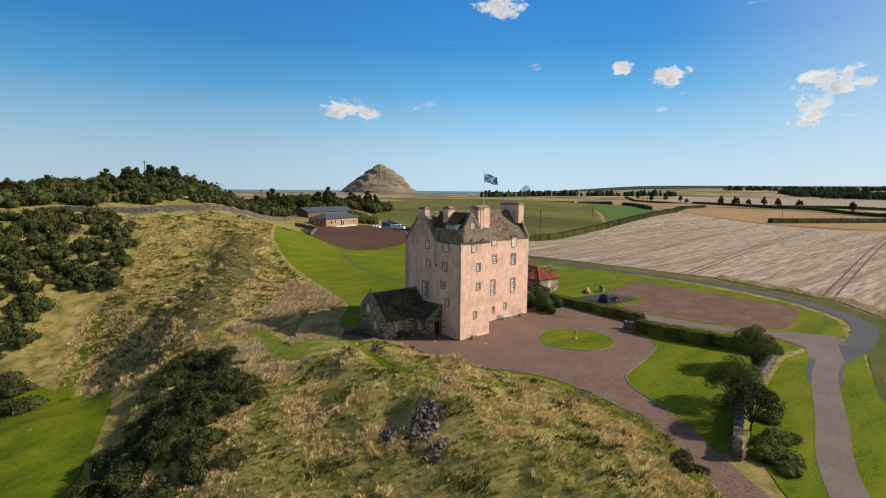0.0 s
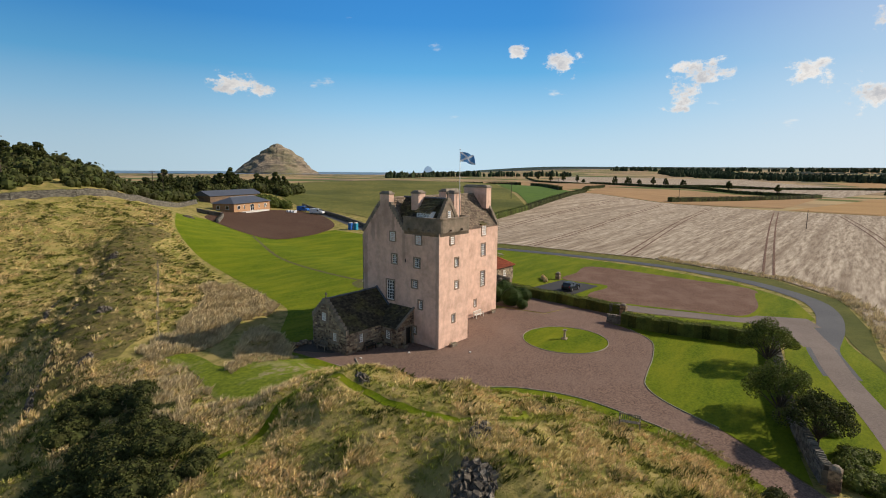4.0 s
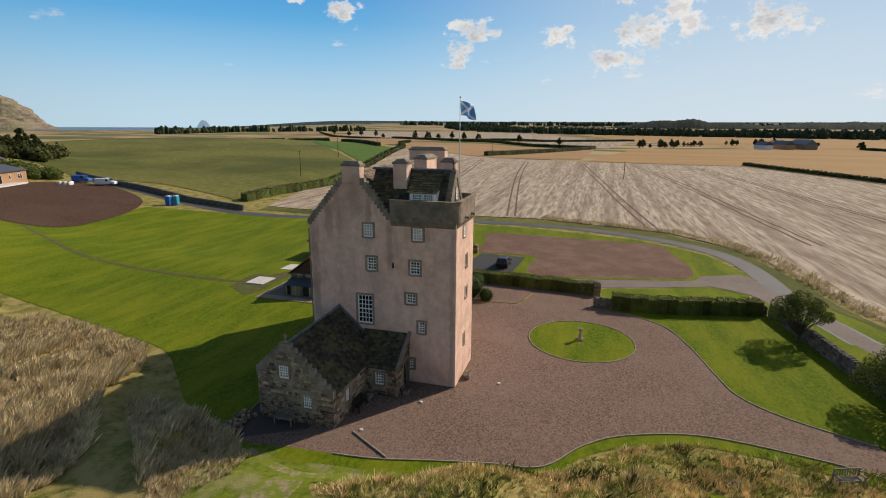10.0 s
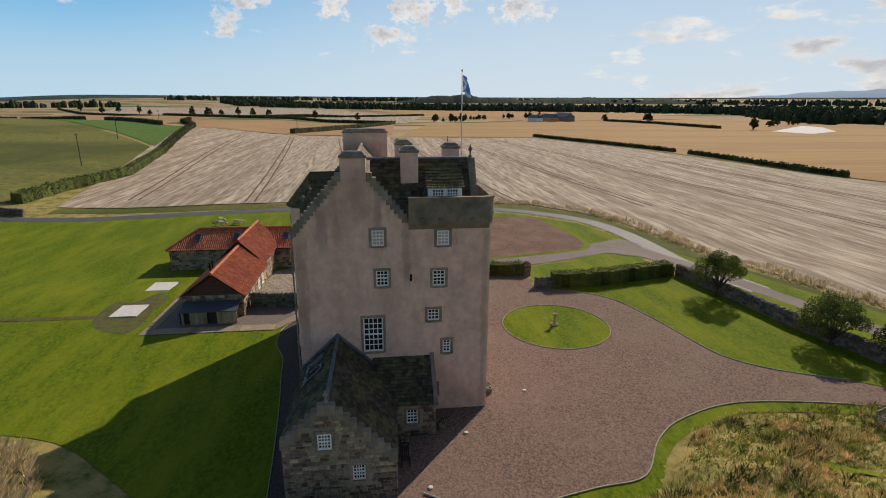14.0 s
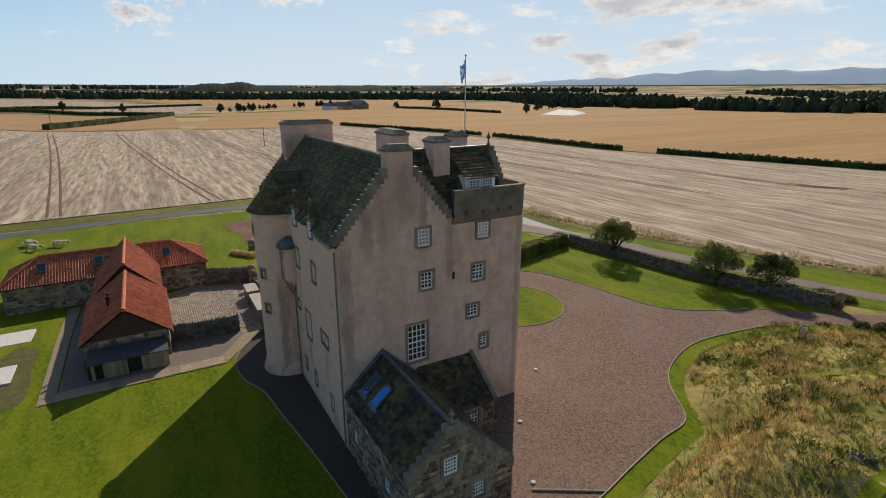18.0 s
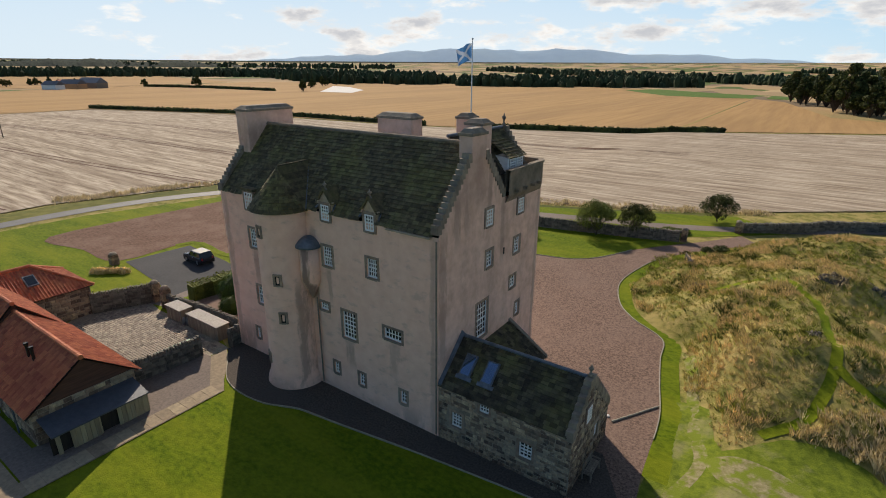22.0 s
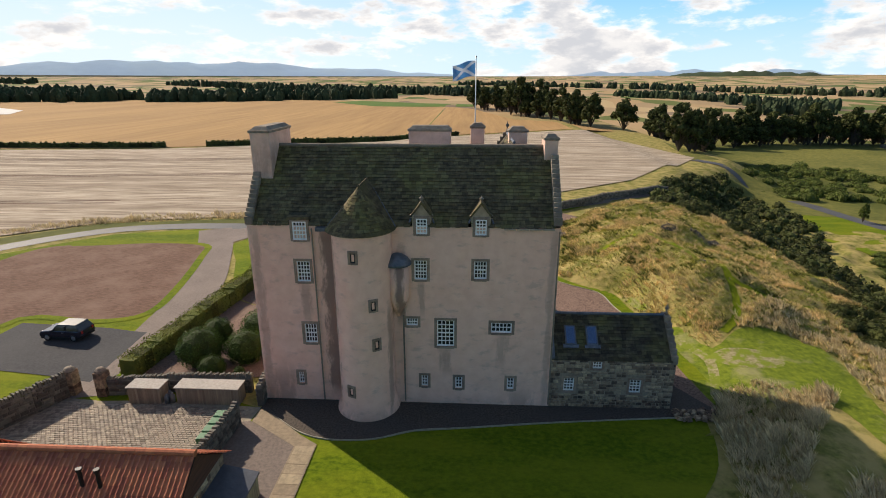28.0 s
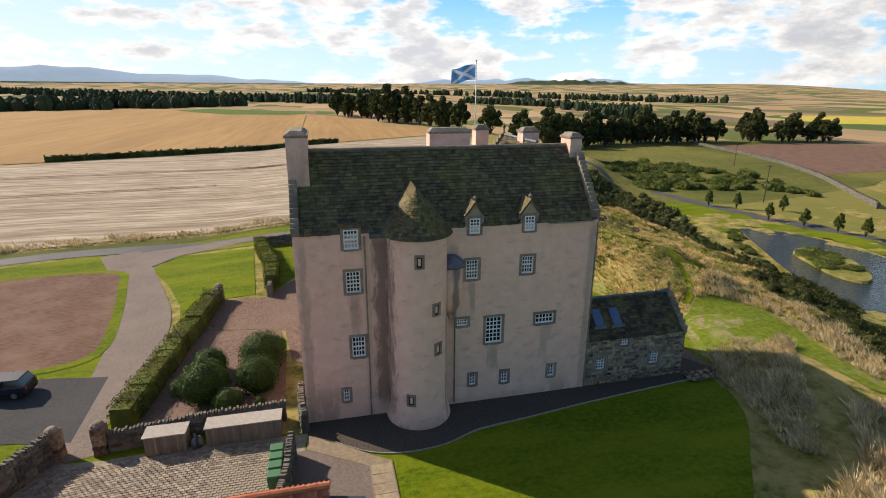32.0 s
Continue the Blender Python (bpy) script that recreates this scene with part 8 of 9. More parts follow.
wood_of([(-6, -392), (-30, -300), (-52, -240), (-66, -222)], 46, 9, 1.0, 1.7, "tall dark tree in the wood beyond the barley", "wood beyond the barley", 711)
wood_of([(-79, -200), (-123, -214), (-165, -222), (-222, -217), (-268, -206)], 74, 8, 0.9, 1.45, "tall dark parkland tree in a belt", "parkland belt", 712)
wood_of([(-67, -131), (-70, -143), (-82, -160)], 7, 4, 0.9, 1.4, "round dark tree at the field corner", "field corner trees", 713)
wood_of([(-60, 122), (-30, 132), (0, 138), (26, 144), (44, 152)], 22, 9, 0.25, 0.5, "scrubby tree on the hill crest", "hill trees", 714, (0, 1, 2))
wood_of([(-20, 150), (14, 164), (40, 176), (70, 178), (104, 196)], 64, 13, 0.4, 0.72, "dark tree in the hilltop wood", "hilltop wood", 715)
wood_of([(528, -41), (609, -121), (700, -190), (712, -225), (660, -270)], 40, 10, 0.4, 0.75, "tree in a far shelter belt", "shelter belt", 716)
wood_of([(355, -272), (437, -366), (476, -440)], 9, 6, 0.5, 0.9, "small tree by the reservoir", "reservoir trees", 717)
for i, (x, y) in enumerate(((1244, 712), (929, 470), (983, 469), (900, 400), (722, 257), (705, 231), (691, 210), (654, 181), (621, 155), (658, 145), (577, 78), (1040, 560), (820, 350), (545, 30), (566, -253), (500, -272))):
    wood_of([(x, y), (x + 1, y)], 1, 1, 0.8, 1.2, "single hedgerow tree far off", "hedgerow trees", 730 + i)


def forest(name, pts, depth, n, r0, r1, label, seed):
    """A far wood as one mass of rough crowns."""
    rnd = random.Random(seed)
    g = Geo()
    seg = [math.hypot(b[0] - a[0], b[1] - a[1]) for a, b in zip(pts, pts[1:])]
    for i in range(n):
        d, k = rnd.random() * sum(seg), 0
        while d > seg[k] and k < len(seg) - 1:
            d -= seg[k]
            k += 1
        (xa, ya), (xb, yb) = pts[k], pts[k + 1]
        t, o = d / seg[k], rnd.random() * depth
        ux, uy = (xb - xa) / seg[k], (yb - ya) / seg[k]
        x, y = xa + (xb - xa) * t + uy * o * SIDE, ya + (yb - ya) * t - ux * o * SIDE
        r, z = rnd.uniform(r0, r1), land(x, y)
        for _ in range(3):
            q, px, py = r * rnd.uniform(0.45, 0.75), x + rnd.uniform(-0.6, 0.6) * r, y + rnd.uniform(-0.6, 0.6) * r
            top = r * rnd.uniform(1.2, 2.3)
            k = len(g.v)
            g.lathe(px, py, [(q * 0.8, z - 1), (q, z + top * 0.45), (q * 0.8, z + top * 0.75), (q * 0.25, z + top)], 6)
            g.v[k:] = [(u + rnd.uniform(-0.2, 0.2) * q, v + rnd.uniform(-0.2, 0.2) * q, w + rnd.uniform(-0.15, 0.15) * q) for u, v, w in g.v[k:]]
    return tagged(g.make(name, FOREST), label, "wood", kind="stuff")


SIDE = 1.0
forest("far_wood", [(365, -560), (480, -650), (700, -760), (900, -860), (1120, -740), (1330, -420), (1480, -60), (1700, 240), (2100, 420)], -190, 1900, 4.6, 8.2, "long dark wood on the skyline", 801)
forest("far_wood", [(150, -720), (230, -600), (365, -560)], -60, 260, 4.2, 7.0, "dark spur of wood at the barley's far edge", 802)
forest("far_wood", [(2300, 900), (2500, 300), (2300, -500), (1900, -1100), (1300, -1500)], -200, 700, 5, 9, "hazy woods along the horizon", 803)
forest("far_wood", [(-100, -900), (100, -1100), (500, -1400), (900, -1700)], -120, 420, 4.5, 8, "scattered dark woods in the vale", 804)
forest("far_wood", [(-300, -420), (-420, -600), (-300, -1000)], -60, 260, 3.5, 6, "copse lines in the far vale", 805)
forest("far_wood", [(-800, -900), (-500, -1500), (0, -1900)], -80, 300, 4.5, 8, "dark copses in the hazy vale", 806)
forest("far_wood", [(900, 900), (1300, 1000), (1500, 700)], -40, 120, 5, 9, "far copse below the horizon", 807)

# ---- outcrops ----
def crag(x, y, long_, wide, high, turn, seed, label="grey lichened crag of broken whinstone"):
    """Angular blocks wedged together along a line, highest in the middle."""
    rnd, near = random.Random(seed), y < 62
    base, g = land(x, y), Geo()
    if near:
        root = thing("rock_outcrop", x, y, base, label, "rock", "outcrops")
    n = int(16 + 20 * long_ * wide)
    c, s_ = math.cos(radians(turn)), math.sin(radians(turn))
    for _ in range(n):
        u, v = rnd.uniform(-1, 1), rnd.uniform(-1, 1)
        if u * u + v * v > 1:
            continue
        px, py = x + c * u * long_ / 2 - s_ * v * wide / 2, y + s_ * u * long_ / 2 + c * v * wide / 2
        k, a = len(g.v), rnd.uniform(0.14, 0.36) * min(1.2, 0.5 + 0.3 * wide)
        h = 0.62 * high * (1.05 - 0.85 * (u * u + v * v)) * rnd.uniform(0.3, 1.15)
        g.box(-a * rnd.uniform(0.7, 1.6), a * rnd.uniform(0.7, 1.6), -a * rnd.uniform(0.6, 1.1), a * rnd.uniform(0.6, 1.1), -0.6, max(0.06, h), a * rnd.uniform(0.25, 0.62))
        g.v[k:] = [(p + rnd.uniform(-0.3, 0.3) * a, q + rnd.uniform(-0.3, 0.3) * a, w + rnd.uniform(-0.4, 0.4) * a) for p, q, w in g.v[k:]]
        g.turned(pose(px - x, py - y, land(px, py) - base, rnd.uniform(-32, 32), rnd.uniform(-32, 32), turn + rnd.uniform(-40, 40)), k)
        if near:
            g.make("stone", ROCK, root)
            g = Geo()
    if not near:
        far = g.make("rock_outcrop", ROCK)
        far.matrix_world = pose(x, y, base)
        tagged(far, label, "rock", "outcrops")


for i, (x, y, l, w, h, turn) in enumerate(((-22.0, -20.6, 3.4, 2.4, 0.9, 40), (-24.2, -19.2, 1.8, 1.2, 0.6, 50), (-18.4, -18.6, 2.4, 1.3, 0.5, 35), (-23.4, -23.4, 2.0, 1.5, 0.5, 20), (-17.2, -6.6, 1.5, 0.8, 0.35, 80),
                                           (-21.0, 36.0, 2.2, 1.6, 1.0, 50), (-26.5, 25, 1.8, 1.0, 0.4, 40), (-8.4, -17.6, 1.4, 0.8, 0.4, 30), (-26, 88, 4.4, 3.0, 1.2, 20), (-34, 92, 4.0, 3.0, 1.2, 10), (-9, 68, 2.4, 1.4, 0.4, 70), (4, 84, 2.6, 1.6, 0.5, 70), (22, 106, 3.0, 2.0, 0.8, 30), (-30, 84, 3.0, 2.0, 0.9, 30), (-42, 96, 4.0, 3.0, 1.2, 0))):
    crag(x, y, l, w, h, turn, 40 + i)
for i, (y, l, off) in enumerate(((25, 4.0, 0.6), (31, 3.2, 0.6), (36, 3.0, 4.8), (44, 3.6, 0.8), (50, 5.0, 4.9), (55, 4.0, 5.0), (60, 3.4, 0.7), (68, 3.6, 4.6))):
    crag(whaleback(y) - off, y, l, 0.8, 0.4, 63, 80 + i, "low dark ledge of whinstone in the hillside")

# ---- long grass ----
def tufts(name, region, step, h0, h1, mat, label, seed, chance=lambda x, y: 1.0, blades=7, width=0.055, lean=0.35):
    rnd = random.Random(seed)
    g = Geo()
    xs, ys = [p[0] for p in region], [p[1] for p in region]
    V, F = g.v, g.f
    y = min(ys)
    while y < max(ys):
        x = min(xs)
        while x < max(xs):
            px, py = x + rnd.uniform(-0.6, 0.6) * step, y + rnd.uniform(-0.6, 0.6) * step
            if rnd.random() < chance(px, py) and inside(px, py, region):
                z, h = land(px, py) - 0.03, rnd.uniform(h0, h1)
                h *= 0.75 + 0.9 * max(-0.3, noise.noise((px * 0.45, py * 0.45, seed * 0.1)))
                wx, wy = 0.18 * h, -0.1 * h
                for _ in range(blades):
                    a, k = rnd.uniform(0, 6.283), len(V)
                    c, s = math.cos(a), math.sin(a)
                    o, l = rnd.uniform(0, 0.5) * step, lean * h * rnd.uniform(0.3, 1.3)
                    bx, by = px + c * o, py + s * o
                    w, hh = width * rnd.uniform(0.6, 1.4), h * rnd.uniform(0.65, 1.1)
                    V.append((bx - s * w, by + c * w, z))
                    V.append((bx + s * w, by - c * w, z))
                    V.append((bx + c * l * 0.45 + s * w * 0.7 + wx * 0.4, by + s * l * 0.45 - c * w * 0.7 + wy * 0.4, z + hh * 0.65))
                    V.append((bx + c * l + wx, by + s * l + wy, z + hh))
                    V.append((bx + c * l * 0.45 - s * w * 0.7 + wx * 0.4, by + s * l * 0.45 + c * w * 0.7 + wy * 0.4, z + hh * 0.65))
                    F.append((k, k + 1, k + 2, k + 3, k + 4))
            x += step
        y += step
    return tagged(g.make(name, mat), label, "long grass", kind="stuff")


KNOLL = [(-2.6, -28), (-2.6, -22.3), (-2.6, -17.2), (-4.4, -12.6), (-6.6, -10.6), (-9.4, -8), (-10.2, -4.5), (-11, -1), (-12.4, 0.8), (-13.6, 4.4), (-16.6, 2.3), (-20.4, 2.0), (-23, 5), (-24, 12), (-22.6, 20), (-26, 24), (-34, 20), (-40, 4), (-42, -14), (-38, -34), (-30, -52), (-16, -44), (-10, -37), (-5, -31)]
NW_CLUMP = [(-12.3, 9.8), (-15, 9.3), (-16.5, 10.6), (-19.2, 9.6), (-19, 11.2), (-14.6, 16), (-11.8, 19.8), (-10, 22), (-8.6, 21), (-9.3, 17.4), (-10.2, 13.6)]
N_CLUMP = [(-0.6, 34), (-1.8, 28.4), (-5.8, 25), (-9.4, 24.9), (-11.9, 22.4), (-15.2, 18.9), (-18.4, 18.8), (-22.4, 19.6), (-22.6, 23.2), (-16.6, 27.2), (-12.4, 32), (-7, 38), (-4.6, 46), (-2.2, 48), (1.0, 40)]
N_HILL = [(-17, 27.5), (-12, 33), (-7, 39), (-4, 48), (3.4, 53), (5, 68), (9, 86), (15, 100), (20, 112), (-4, 101), (-22, 98), (-30, 70), (-36, 52), (-37, 28), (-30, 22)]
patch = lambda x, y, f=0.13, k=0.0: noise.noise((x * f + 7.3, y * f + 1.9, 4.0 + k))
clear = lambda x, y: min((x - a) ** 2 + (y - b) ** 2 for a, b in WORN) > 0.22
straw_at = lambda x, y: (0.9 if patch(x, y, 0.22) + 0.5 * patch(x, y, 0.6, 9) + 0.35 * patch(x, y, 1.5, 2) > 0.08 else 0.05) * (1.0 if clear(x, y) else 0.0)
green_at = lambda x, y: (0.85 if patch(x, y, 0.22) + 0.5 * patch(x, y, 0.6, 9) + 0.35 * patch(x, y, 1.5, 2) < 0.16 else 0.3) * (1.0 if clear(x, y) else 0.0)
tufts("straw_grass", KNOLL, 0.28, 0.26, 0.58, STRAW, "tall dry straw-coloured grass over the knoll", 901, straw_at, blades=11, width=0.019, lean=0.6)
tufts("green_grass", KNOLL, 0.32, 0.14, 0.36, BLADE, "tussocky green grass over the knoll", 902, green_at, lean=0.9, blades=9, width=0.02)
# dark tufts in noise patches: partly real grass, partly tussock shade in colour
tufts("rank_grass", KNOLL, 0.3, 0.22, 0.5, RANK_SHADE, "dark rank tussocks in patches, shading the knoll by colour", 909, lambda x, y: (0.55 if patch(x, y, 0.4, 12) > 0.24 else 0.03) * (1.0 if clear(x, y) else 0.0), blades=9, width=0.026, lean=0.9)
on_back = lambda x, y: 22 < y < 82 and whaleback(y) - 0.5 < x < whaleback(y) + 8.5 + 2.4 * noise.noise((y * 0.16, 5.0, 2.0))
# extra dark tufts tone this slope down as if turned from the sun
tufts("rank_hill_grass", N_HILL, 0.55, 0.22, 0.5, RANK_SHADE, "dark rank tussocks over the northern slope, darkening it like shade", 912, lambda x, y: 0.3 if on_back(x, y) else 0.8 if patch(x, y, 0.25, 12) > -0.04 else 0.12, blades=12, width=0.028, lean=1.0)
gappy = lambda x, y: 0.97 if patch(x, y, 0.95, 3) + 0.4 * patch(x, y, 0.35, 8) > -0.1 else 0.3
tufts("reed_grass", NW_CLUMP, 0.2, 0.6, 1.0, PALE_STRAW, "dense clump of pale tall grass by the annexe", 903, gappy, blades=13, width=0.016, lean=0.4)
tufts("reed_grass", N_CLUMP, 0.27, 0.7, 1.25, PALE_STRAW, "broad bank of pale tall grass at the lawn edge", 904, gappy, blades=18, width=0.02, lean=0.42)
TURF_RIM = [(-16.6, 2.4), (-20.4, 2.2), (-22.8, 5.2), (-21.8, 10.2), (-21.0, 15), (-21.6, 20.4), (-26.5, 21), (-28, 14), (-28, 6), (-26, 0), (-22, -1.6), (-17, 0.4)]
tufts("reed_grass", TURF_RIM, 0.33, 0.45, 0.9, PALE_STRAW, "bank of pale tall grass round the trodden turf", 913, gappy, blades=14, width=0.019, lean=0.45)
tufts("hill_grass", N_HILL, 0.75, 0.3, 0.7, STRAW, "dry grass over the northern slope", 905, lambda x, y: 0.14 if on_back(x, y) else 0.9 if patch(x, y, 0.09, 3) + 0.6 * patch(x, y, 0.4, 5) > 0.02 else 0.12, blades=14, width=0.028, lean=0.8)
tufts("hill_turf", N_HILL, 0.7, 0.15, 0.4, BLADE, "green tussocks over the northern slope", 906, lambda x, y: 0.25 if on_back(x, y) else 0.9 if patch(x, y, 0.09, 3) + 0.6 * patch(x, y, 0.4, 5) < 0.1 else 0.25, blades=13, width=0.028, lean=1.0)
VERGE = ribbon(curve_through([(-12, -57), (6, -48.5), (26, -41.5), (44, -39.3), (62, -35.2), (76, -24), (84, 2)], 4), 1.5)
tufts("verge_grass", VERGE, 0.5, 0.5, 1.0, PALE_STRAW, "pale tall grass along the stubble edge", 907, lambda x, y: 0.95, blades=10, width=0.04)
tufts("slope_grass", [(-36, 26), (-34, 19), (-26, 22), (-27, 40), (-29, 58), (-34, 64), (-38, 56), (-41, 44), (-40, 34)], 0.5, 0.4, 0.8, STRAW, "dry grass bank above the meadow", 908, lambda x, y: 0.85 if patch(x, y, 0.3, 6) > -0.12 else 0.15, blades=12, width=0.028)
rnd = random.Random(910)
GT = bush_mesh("grass_clump", STRAW, 911, 260, 0.22, 3, 1.0)
for i in range(9):
    x, y = 43 + i * 0.35 + rnd.uniform(-0.2, 0.2), 9.6 + 0.25 * i
    ob = new("ornamental_grass", GT)
    ob.matrix_world = pose(x, y, land(x, y), 0, 0, i * 40) @ Matrix.Diagonal((0.5, 0.5, 0.75, 1))
    tagged(ob, "feathery pale ornamental grass by the parking bay", "ornamental grass", "ornamental grasses")
# saplings by the lane
for i, (x, y) in enumerate(((-78.8, -69.6), (-83.4, -65.3), (-81.8, -53.8), (-92, -60), (-84.4, -47), (-86, -40.6), (-87.5, -36))):
    s = 0.42
    T = copy_thing(FAR[2], pose(x, y, land(x, y), 0, 0, i * 70) @ Matrix.Diagonal((s * 0.6, s * 0.6, s, 1)))
    tagged(T, "young staked sapling beside the lower lane", "sapling", "saplings")
for T in FAR:
    for o in list(T.children_recursive) + [T]:
        bpy.data.objects.remove(o)

# ---- distance ----
def far_hill(name, az, el, spread, dist, mat, label, rough=0.12, seed=0, base=-20, jag=0.0):
    """A long ridge seen at that heading (degrees from +x) and height angle."""
    rnd = random.Random(seed)
    g, n, m = Geo(), 480 if jag else 80, 8
    top = dist * math.tan(radians(el)) + 20
    for j in range(m + 1):
        for i in range(n + 1):
            a = az + spread * (2 * i / n - 1)
            s = j / m
            k = i * 80 / n
            prof = (1 - abs(2 * i / n - 1) ** 2.2) * (1 + rough * noise.noise((k * 0.13 + seed, s, 2.0)) + rough * 0.5 * noise.noise((k * 0.5 + seed, 0.5, 5.0)) + jag * rnd.uniform(-1, 1))
            d = dist + (s - 0.7) * dist * 0.12
            g.v.append((d * math.cos(radians(a)), d * math.sin(radians(a)), base + (top - base) * prof * math.sin(min(1.0, s / 0.8) * math.pi / 2)))
    g.f = [(j * (n + 1) + i, j * (n + 1) + i + 1, (j + 1) * (n + 1) + i + 1, (j + 1) * (n + 1) + i) for j in range(m) for i in range(n)]
    tagged(g.make(name, mat, smooth=True), label, "hill", kind="structure")


def law_hill():
    """The steep cone on the horizon, craggy on its flanks."""
    g, n, m = Geo(), 96, 40
    cx, cy, hgt_, rad = 1450, 2232, 160, 186
    for j in range(m + 1):
        s = j / m
        for i in range(n):
            a = 2 * math.pi * i / n
            ledge = 0.06 * math.sin(s * 30 + 3 * noise.noise((math.cos(a) * 2, math.sin(a) * 2, 1.0)))
            r = rad * (1 - s) ** (0.78 + ledge) * (1 + 0.16 * noise.noise((math.cos(a) * 1.6, math.sin(a) * 1.6, s * 2.2)) + 0.07 * noise.noise((math.cos(a) * 7, math.sin(a) * 7, s * 9))) + 10 * (1 - s)
            z = hgt_ * s + 12 * noise.noise((math.cos(a) * 4, math.sin(a) * 4, s * 7)) * (1 - s) - 14
            g.v.append((cx + r * math.cos(a) * 1.12, cy + r * math.sin(a), z))
    g.f = [(j * n + i, j * n + (i + 1) % n, (j + 1) * n + (i + 1) % n, (j + 1) * n + i) for j in range(m) for i in range(n)]
    tagged(g.make("law_hill", LAW, smooth=True), "steep conical hill of dry grass and crag", "hill", kind="structure")


law_hill()
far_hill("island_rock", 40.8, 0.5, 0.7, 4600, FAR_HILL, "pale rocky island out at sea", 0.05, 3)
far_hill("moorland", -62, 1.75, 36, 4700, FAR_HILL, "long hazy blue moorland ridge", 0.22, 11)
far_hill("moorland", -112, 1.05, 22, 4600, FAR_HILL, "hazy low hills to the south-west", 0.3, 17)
far_hill("wooded_ridge", -17, 0.5, 36, 2250, FAR_WOOD, "long dark wooded rise on the skyline", 0.3, 37, jag=0.06)
far_hill("wooded_ridge", -116, 0.95, 13, 3600, FOREST, "dark wooded ridge far off", 0.25, 23)
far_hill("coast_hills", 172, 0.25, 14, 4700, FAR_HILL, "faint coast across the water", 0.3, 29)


def sky_material():
    """Blue sky paling to the horizon and whitening towards the sun, with broken cumulus that thickens to the south-west."""
    m = bpy.data.materials.new("sky and cumulus")
    m.use_nodes = True
    nt, n = m.node_tree, m.node_tree.nodes
    n.clear()
    out, glow = n.new("ShaderNodeOutputMaterial"), n.new("ShaderNodeEmission")
    nt.links.new(glow.outputs[0], out.inputs[0])
    tc = n.new("ShaderNodeTexCoord")
    norm = n.new("ShaderNodeVectorMath")
    norm.operation = "NORMALIZE"
    nt.links.new(tc.outputs["Object"], norm.inputs[0])
    way = norm.outputs[0]

    def plug(v, s):
        if hasattr(v, "is_output"):
            nt.links.new(v, s)
        elif isinstance(v, tuple):
            s.default_value = (*v, 1) if len(s.default_value) == 4 else v
        else:
            s.default_value = v

    def calc(op, a, b=0.0):
        k = n.new("ShaderNodeMath")
        k.operation = op
        plug(a, k.inputs[0])
        plug(b, k.inputs[1])
        return k.outputs[0]

    def ranged(v, a, b, c, d):
        k = n.new("ShaderNodeMapRange")
        k.interpolation_type = "SMOOTHSTEP"
        for i, q in zip((1, 2, 3, 4), (a, b, c, d)):
            k.inputs[i].default_value = q
        nt.links.new(v, k.inputs[0])
        return k.outputs[0]

    def blend(f, a, b):
        k = n.new("ShaderNodeMix")
        k.data_type = "RGBA"
        plug(f, k.inputs[0])
        plug(a, k.inputs[6])
        plug(b, k.inputs[7])
        return k.outputs[2]

    def dot(v):
        k = n.new("ShaderNodeVectorMath")
        k.operation = "DOT_PRODUCT"
        k.inputs[1].default_value = v
        nt.links.new(way, k.inputs[0])
        return k.outputs["Value"]

    def puff(scale, squash, shift, detail=7.0, rough=0.58):
        mp = n.new("ShaderNodeMapping")
        mp.inputs["Scale"].default_value = (scale, scale, scale * squash)
        mp.inputs["Location"].default_value = shift
        nt.links.new(way, mp.inputs[0])
        tx = n.new("ShaderNodeTexNoise")
        tx.inputs["Scale"].default_value, tx.inputs["Detail"].default_value, tx.inputs["Roughness"].default_value = 1.0, detail, rough
        nt.links.new(mp.outputs[0], tx.inputs["Vector"])
        return tx.outputs[0]

    ramp = n.new("ShaderNodeValToRGB")
    for i, (pos_, col) in enumerate(((0.0, (0.46, 0.69, 0.90)), (0.16, (0.27, 0.575, 0.90)), (0.36, (0.10, 0.42, 0.83)), (0.62, (0.036, 0.28, 0.74)), (1.0, (0.016, 0.20, 0.65)))):
        e = ramp.color_ramp.elements.new(pos_) if 0 < i < 4 else ramp.color_ramp.elements[0 if i == 0 else -1]
        e.position, e.color = pos_, (*col, 1)
    nt.links.new(ranged(dot((0, 0, 1)), 0.0, 0.45, 0.0, 1.0), ramp.inputs[0])
    s2 = Vector((SUN_TO.x, SUN_TO.y, 0)).normalized()
    col = blend(ranged(dot((s2.x, s2.y, 0.0)), 0.35, 1.0, 0.0, 0.62), ramp.outputs[0], (0.66, 0.78, 0.93))
    # cumulus: a few single clouds to the north-east, a broken deck to the south
    body = puff(7.5, 2.8, (3.1, 1.7, 0.4))
    cover = ranged(dot((-0.1, -1.0, 0.0)), -0.1, 0.75, -0.20, 0.035)
    dens = calc("ADD", body, cover)
    ragged = calc("MULTIPLY", calc("SUBTRACT", puff(42, 1.5, (5.0, 8.0, 2.0), 6, 0.65), 0.5), 0.62)
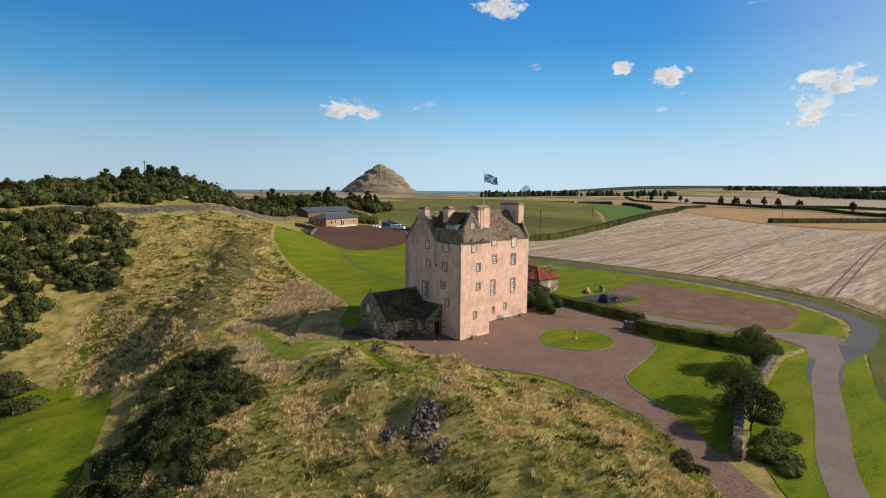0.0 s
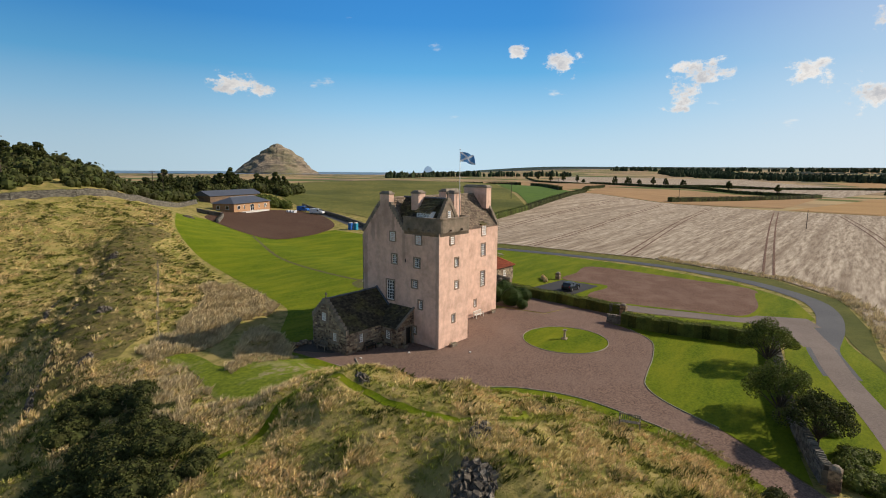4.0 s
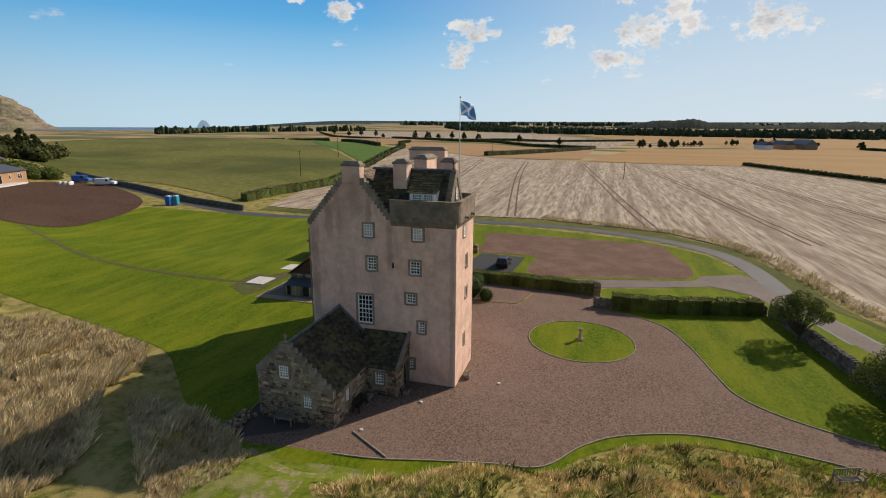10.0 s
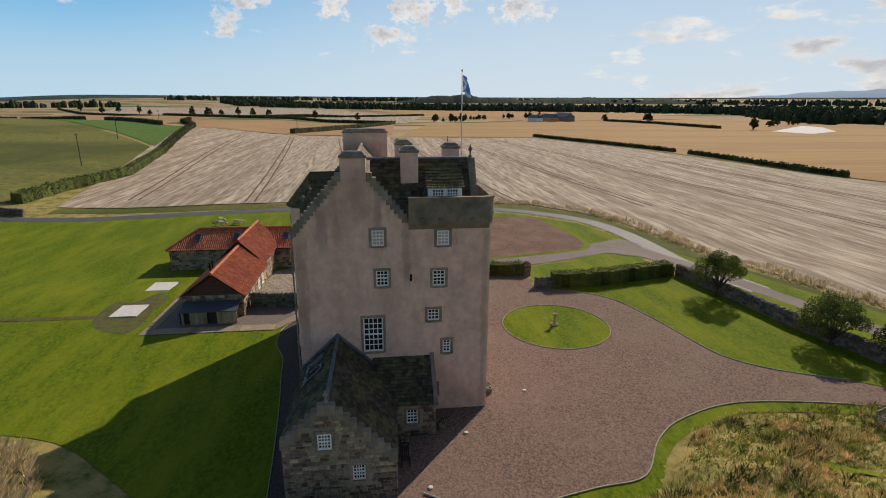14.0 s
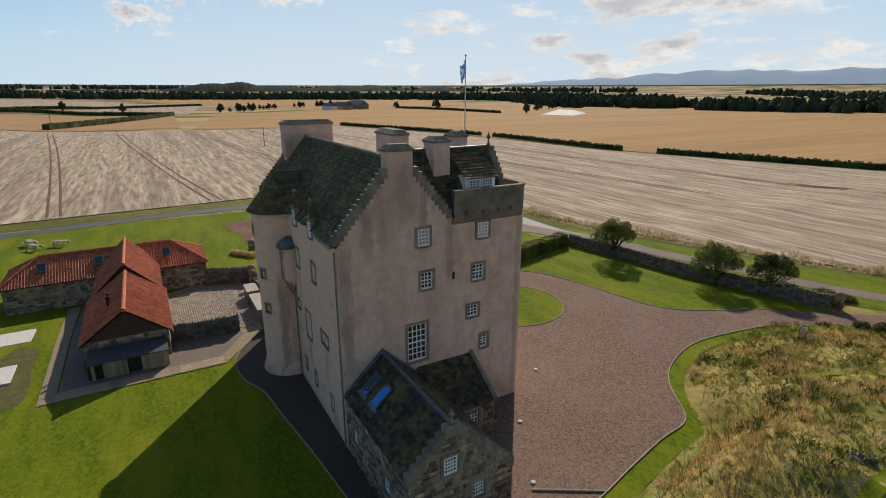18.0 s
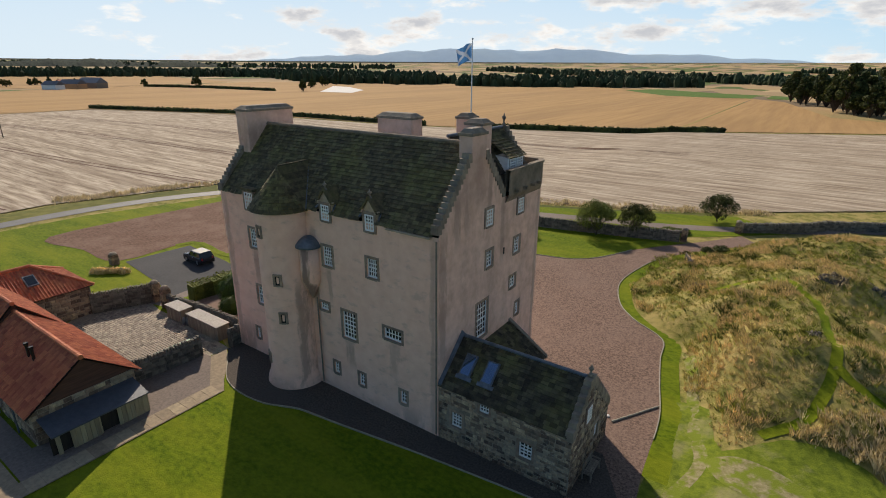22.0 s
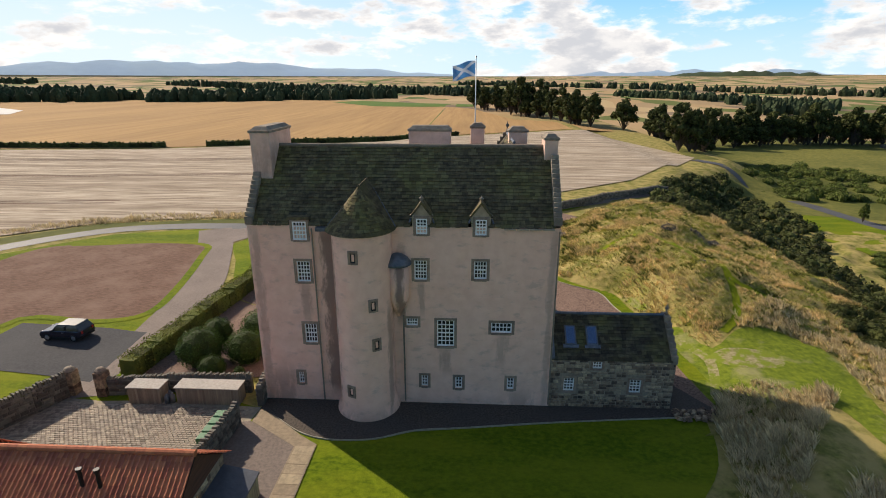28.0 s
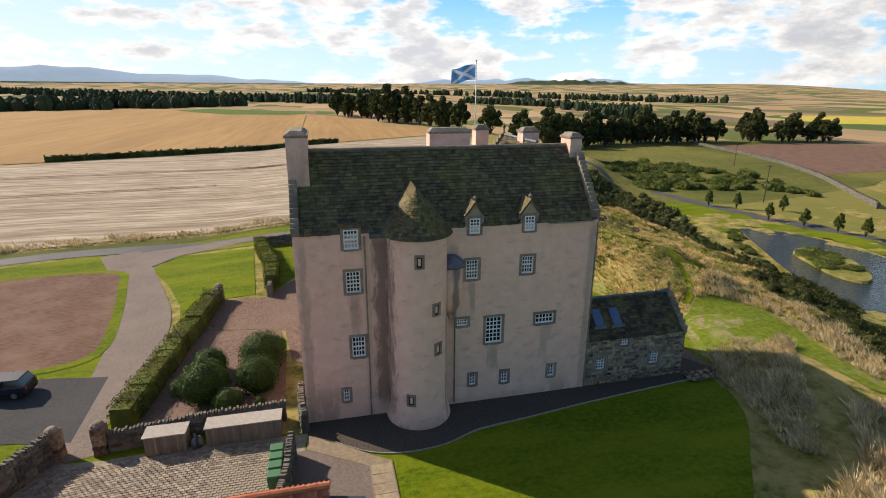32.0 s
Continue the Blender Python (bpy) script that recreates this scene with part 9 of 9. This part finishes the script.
    for az, el, wide, tall in ((61, 8.6, 2.4, 1.1), (58.2, 8.2, 1.3, 0.7), (26.4, 11.5, 1.9, 1.3), (31.2, 12.7, 1.2, 0.8), (13.4, 9.9, 3.0, 1.3), (14.6, 7.9, 1.7, 1.5), (15.0, 6.4, 1.8, 0.5), (44, 18.9, 2.6, 1.2), (-3.4, 9.2, 3.6, 2.2), (-1.4, 13, 2.4, 1.3), (-6.6, 11, 2.6, 1.6), (-1.0, 6.9, 3.6, 1.5), (4.4, 9.2, 1.8, 1.3), (-7.8, 10, 2, 1.5), (-14.2, 9.6, 3.6, 1.8)):
        c = Vector((math.cos(radians(az)) * math.cos(radians(el)), math.sin(radians(az)) * math.cos(radians(el)), math.sin(radians(el))))
        d = n.new("ShaderNodeVectorMath")
        d.operation = "SUBTRACT"
        d.inputs[1].default_value = c
        nt.links.new(way, d.inputs[0])
        sc = n.new("ShaderNodeVectorMath")
        sc.operation = "MULTIPLY"
        sc.inputs[1].default_value = (1 / radians(wide), 1 / radians(wide), 1 / radians(tall))
        nt.links.new(d.outputs[0], sc.inputs[0])
        ln = n.new("ShaderNodeVectorMath")
        ln.operation = "LENGTH"
        nt.links.new(sc.outputs[0], ln.inputs[0])
        dens = calc("MAXIMUM", dens, calc("ADD", ranged(ln.outputs["Value"], 0.0, 1.9, 0.60, 0.34), ragged))
    mask = ranged(dens, 0.475, 0.60, 0.0, 0.95)
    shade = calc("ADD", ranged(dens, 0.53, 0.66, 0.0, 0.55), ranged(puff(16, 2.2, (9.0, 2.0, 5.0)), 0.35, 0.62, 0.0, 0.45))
    grey = blend(shade, (0.88, 0.91, 0.95), (0.46, 0.51, 0.60))
    dim = ranged(dot((s2.x, s2.y, 0.0)), -0.45, 0.2, 0.8, 1.0)
    deep = n.new("ShaderNodeMix")
    deep.data_type, deep.blend_type = "RGBA", "MULTIPLY"
    deep.inputs[0].default_value = 1.0
    tone = n.new("ShaderNodeCombineColor")
    for k in range(3):
        nt.links.new(dim, tone.inputs[k])
    nt.links.new(blend(mask, col, grey), deep.inputs[6])
    nt.links.new(tone.outputs[0], deep.inputs[7])
    nt.links.new(deep.outputs[2], glow.inputs[0])
    glow.inputs[1].default_value = 1.0
    return m


g, n_a, rows_ = Geo(), 180, range(11)
crest = lambda a: 12.5 + 11 * smooth01((84 - abs(math.degrees(math.atan2(math.sin(a - radians(62)), math.cos(a - radians(62)))))) / 30)
for row in range(11):
    for i in range(n_a):
        a = 2 * math.pi * i / n_a
        el = -0.5 + (crest(a) + 0.5) * row / 10
        g.v.append((4880 * math.cos(a) * math.cos(radians(el)), 4880 * math.sin(a) * math.cos(radians(el)), 4880 * math.sin(radians(el))))
g.f = [(j * n_a + i, j * n_a + (i + 1) % n_a, (j + 1) * n_a + (i + 1) % n_a, (j + 1) * n_a + i) for j in range(len(rows_) - 1) for i in range(n_a)]
tagged(g.make("backdrop", sky_material(), smooth=True), "blue sky with broken white cumulus clouds", "sky", kind="structure")
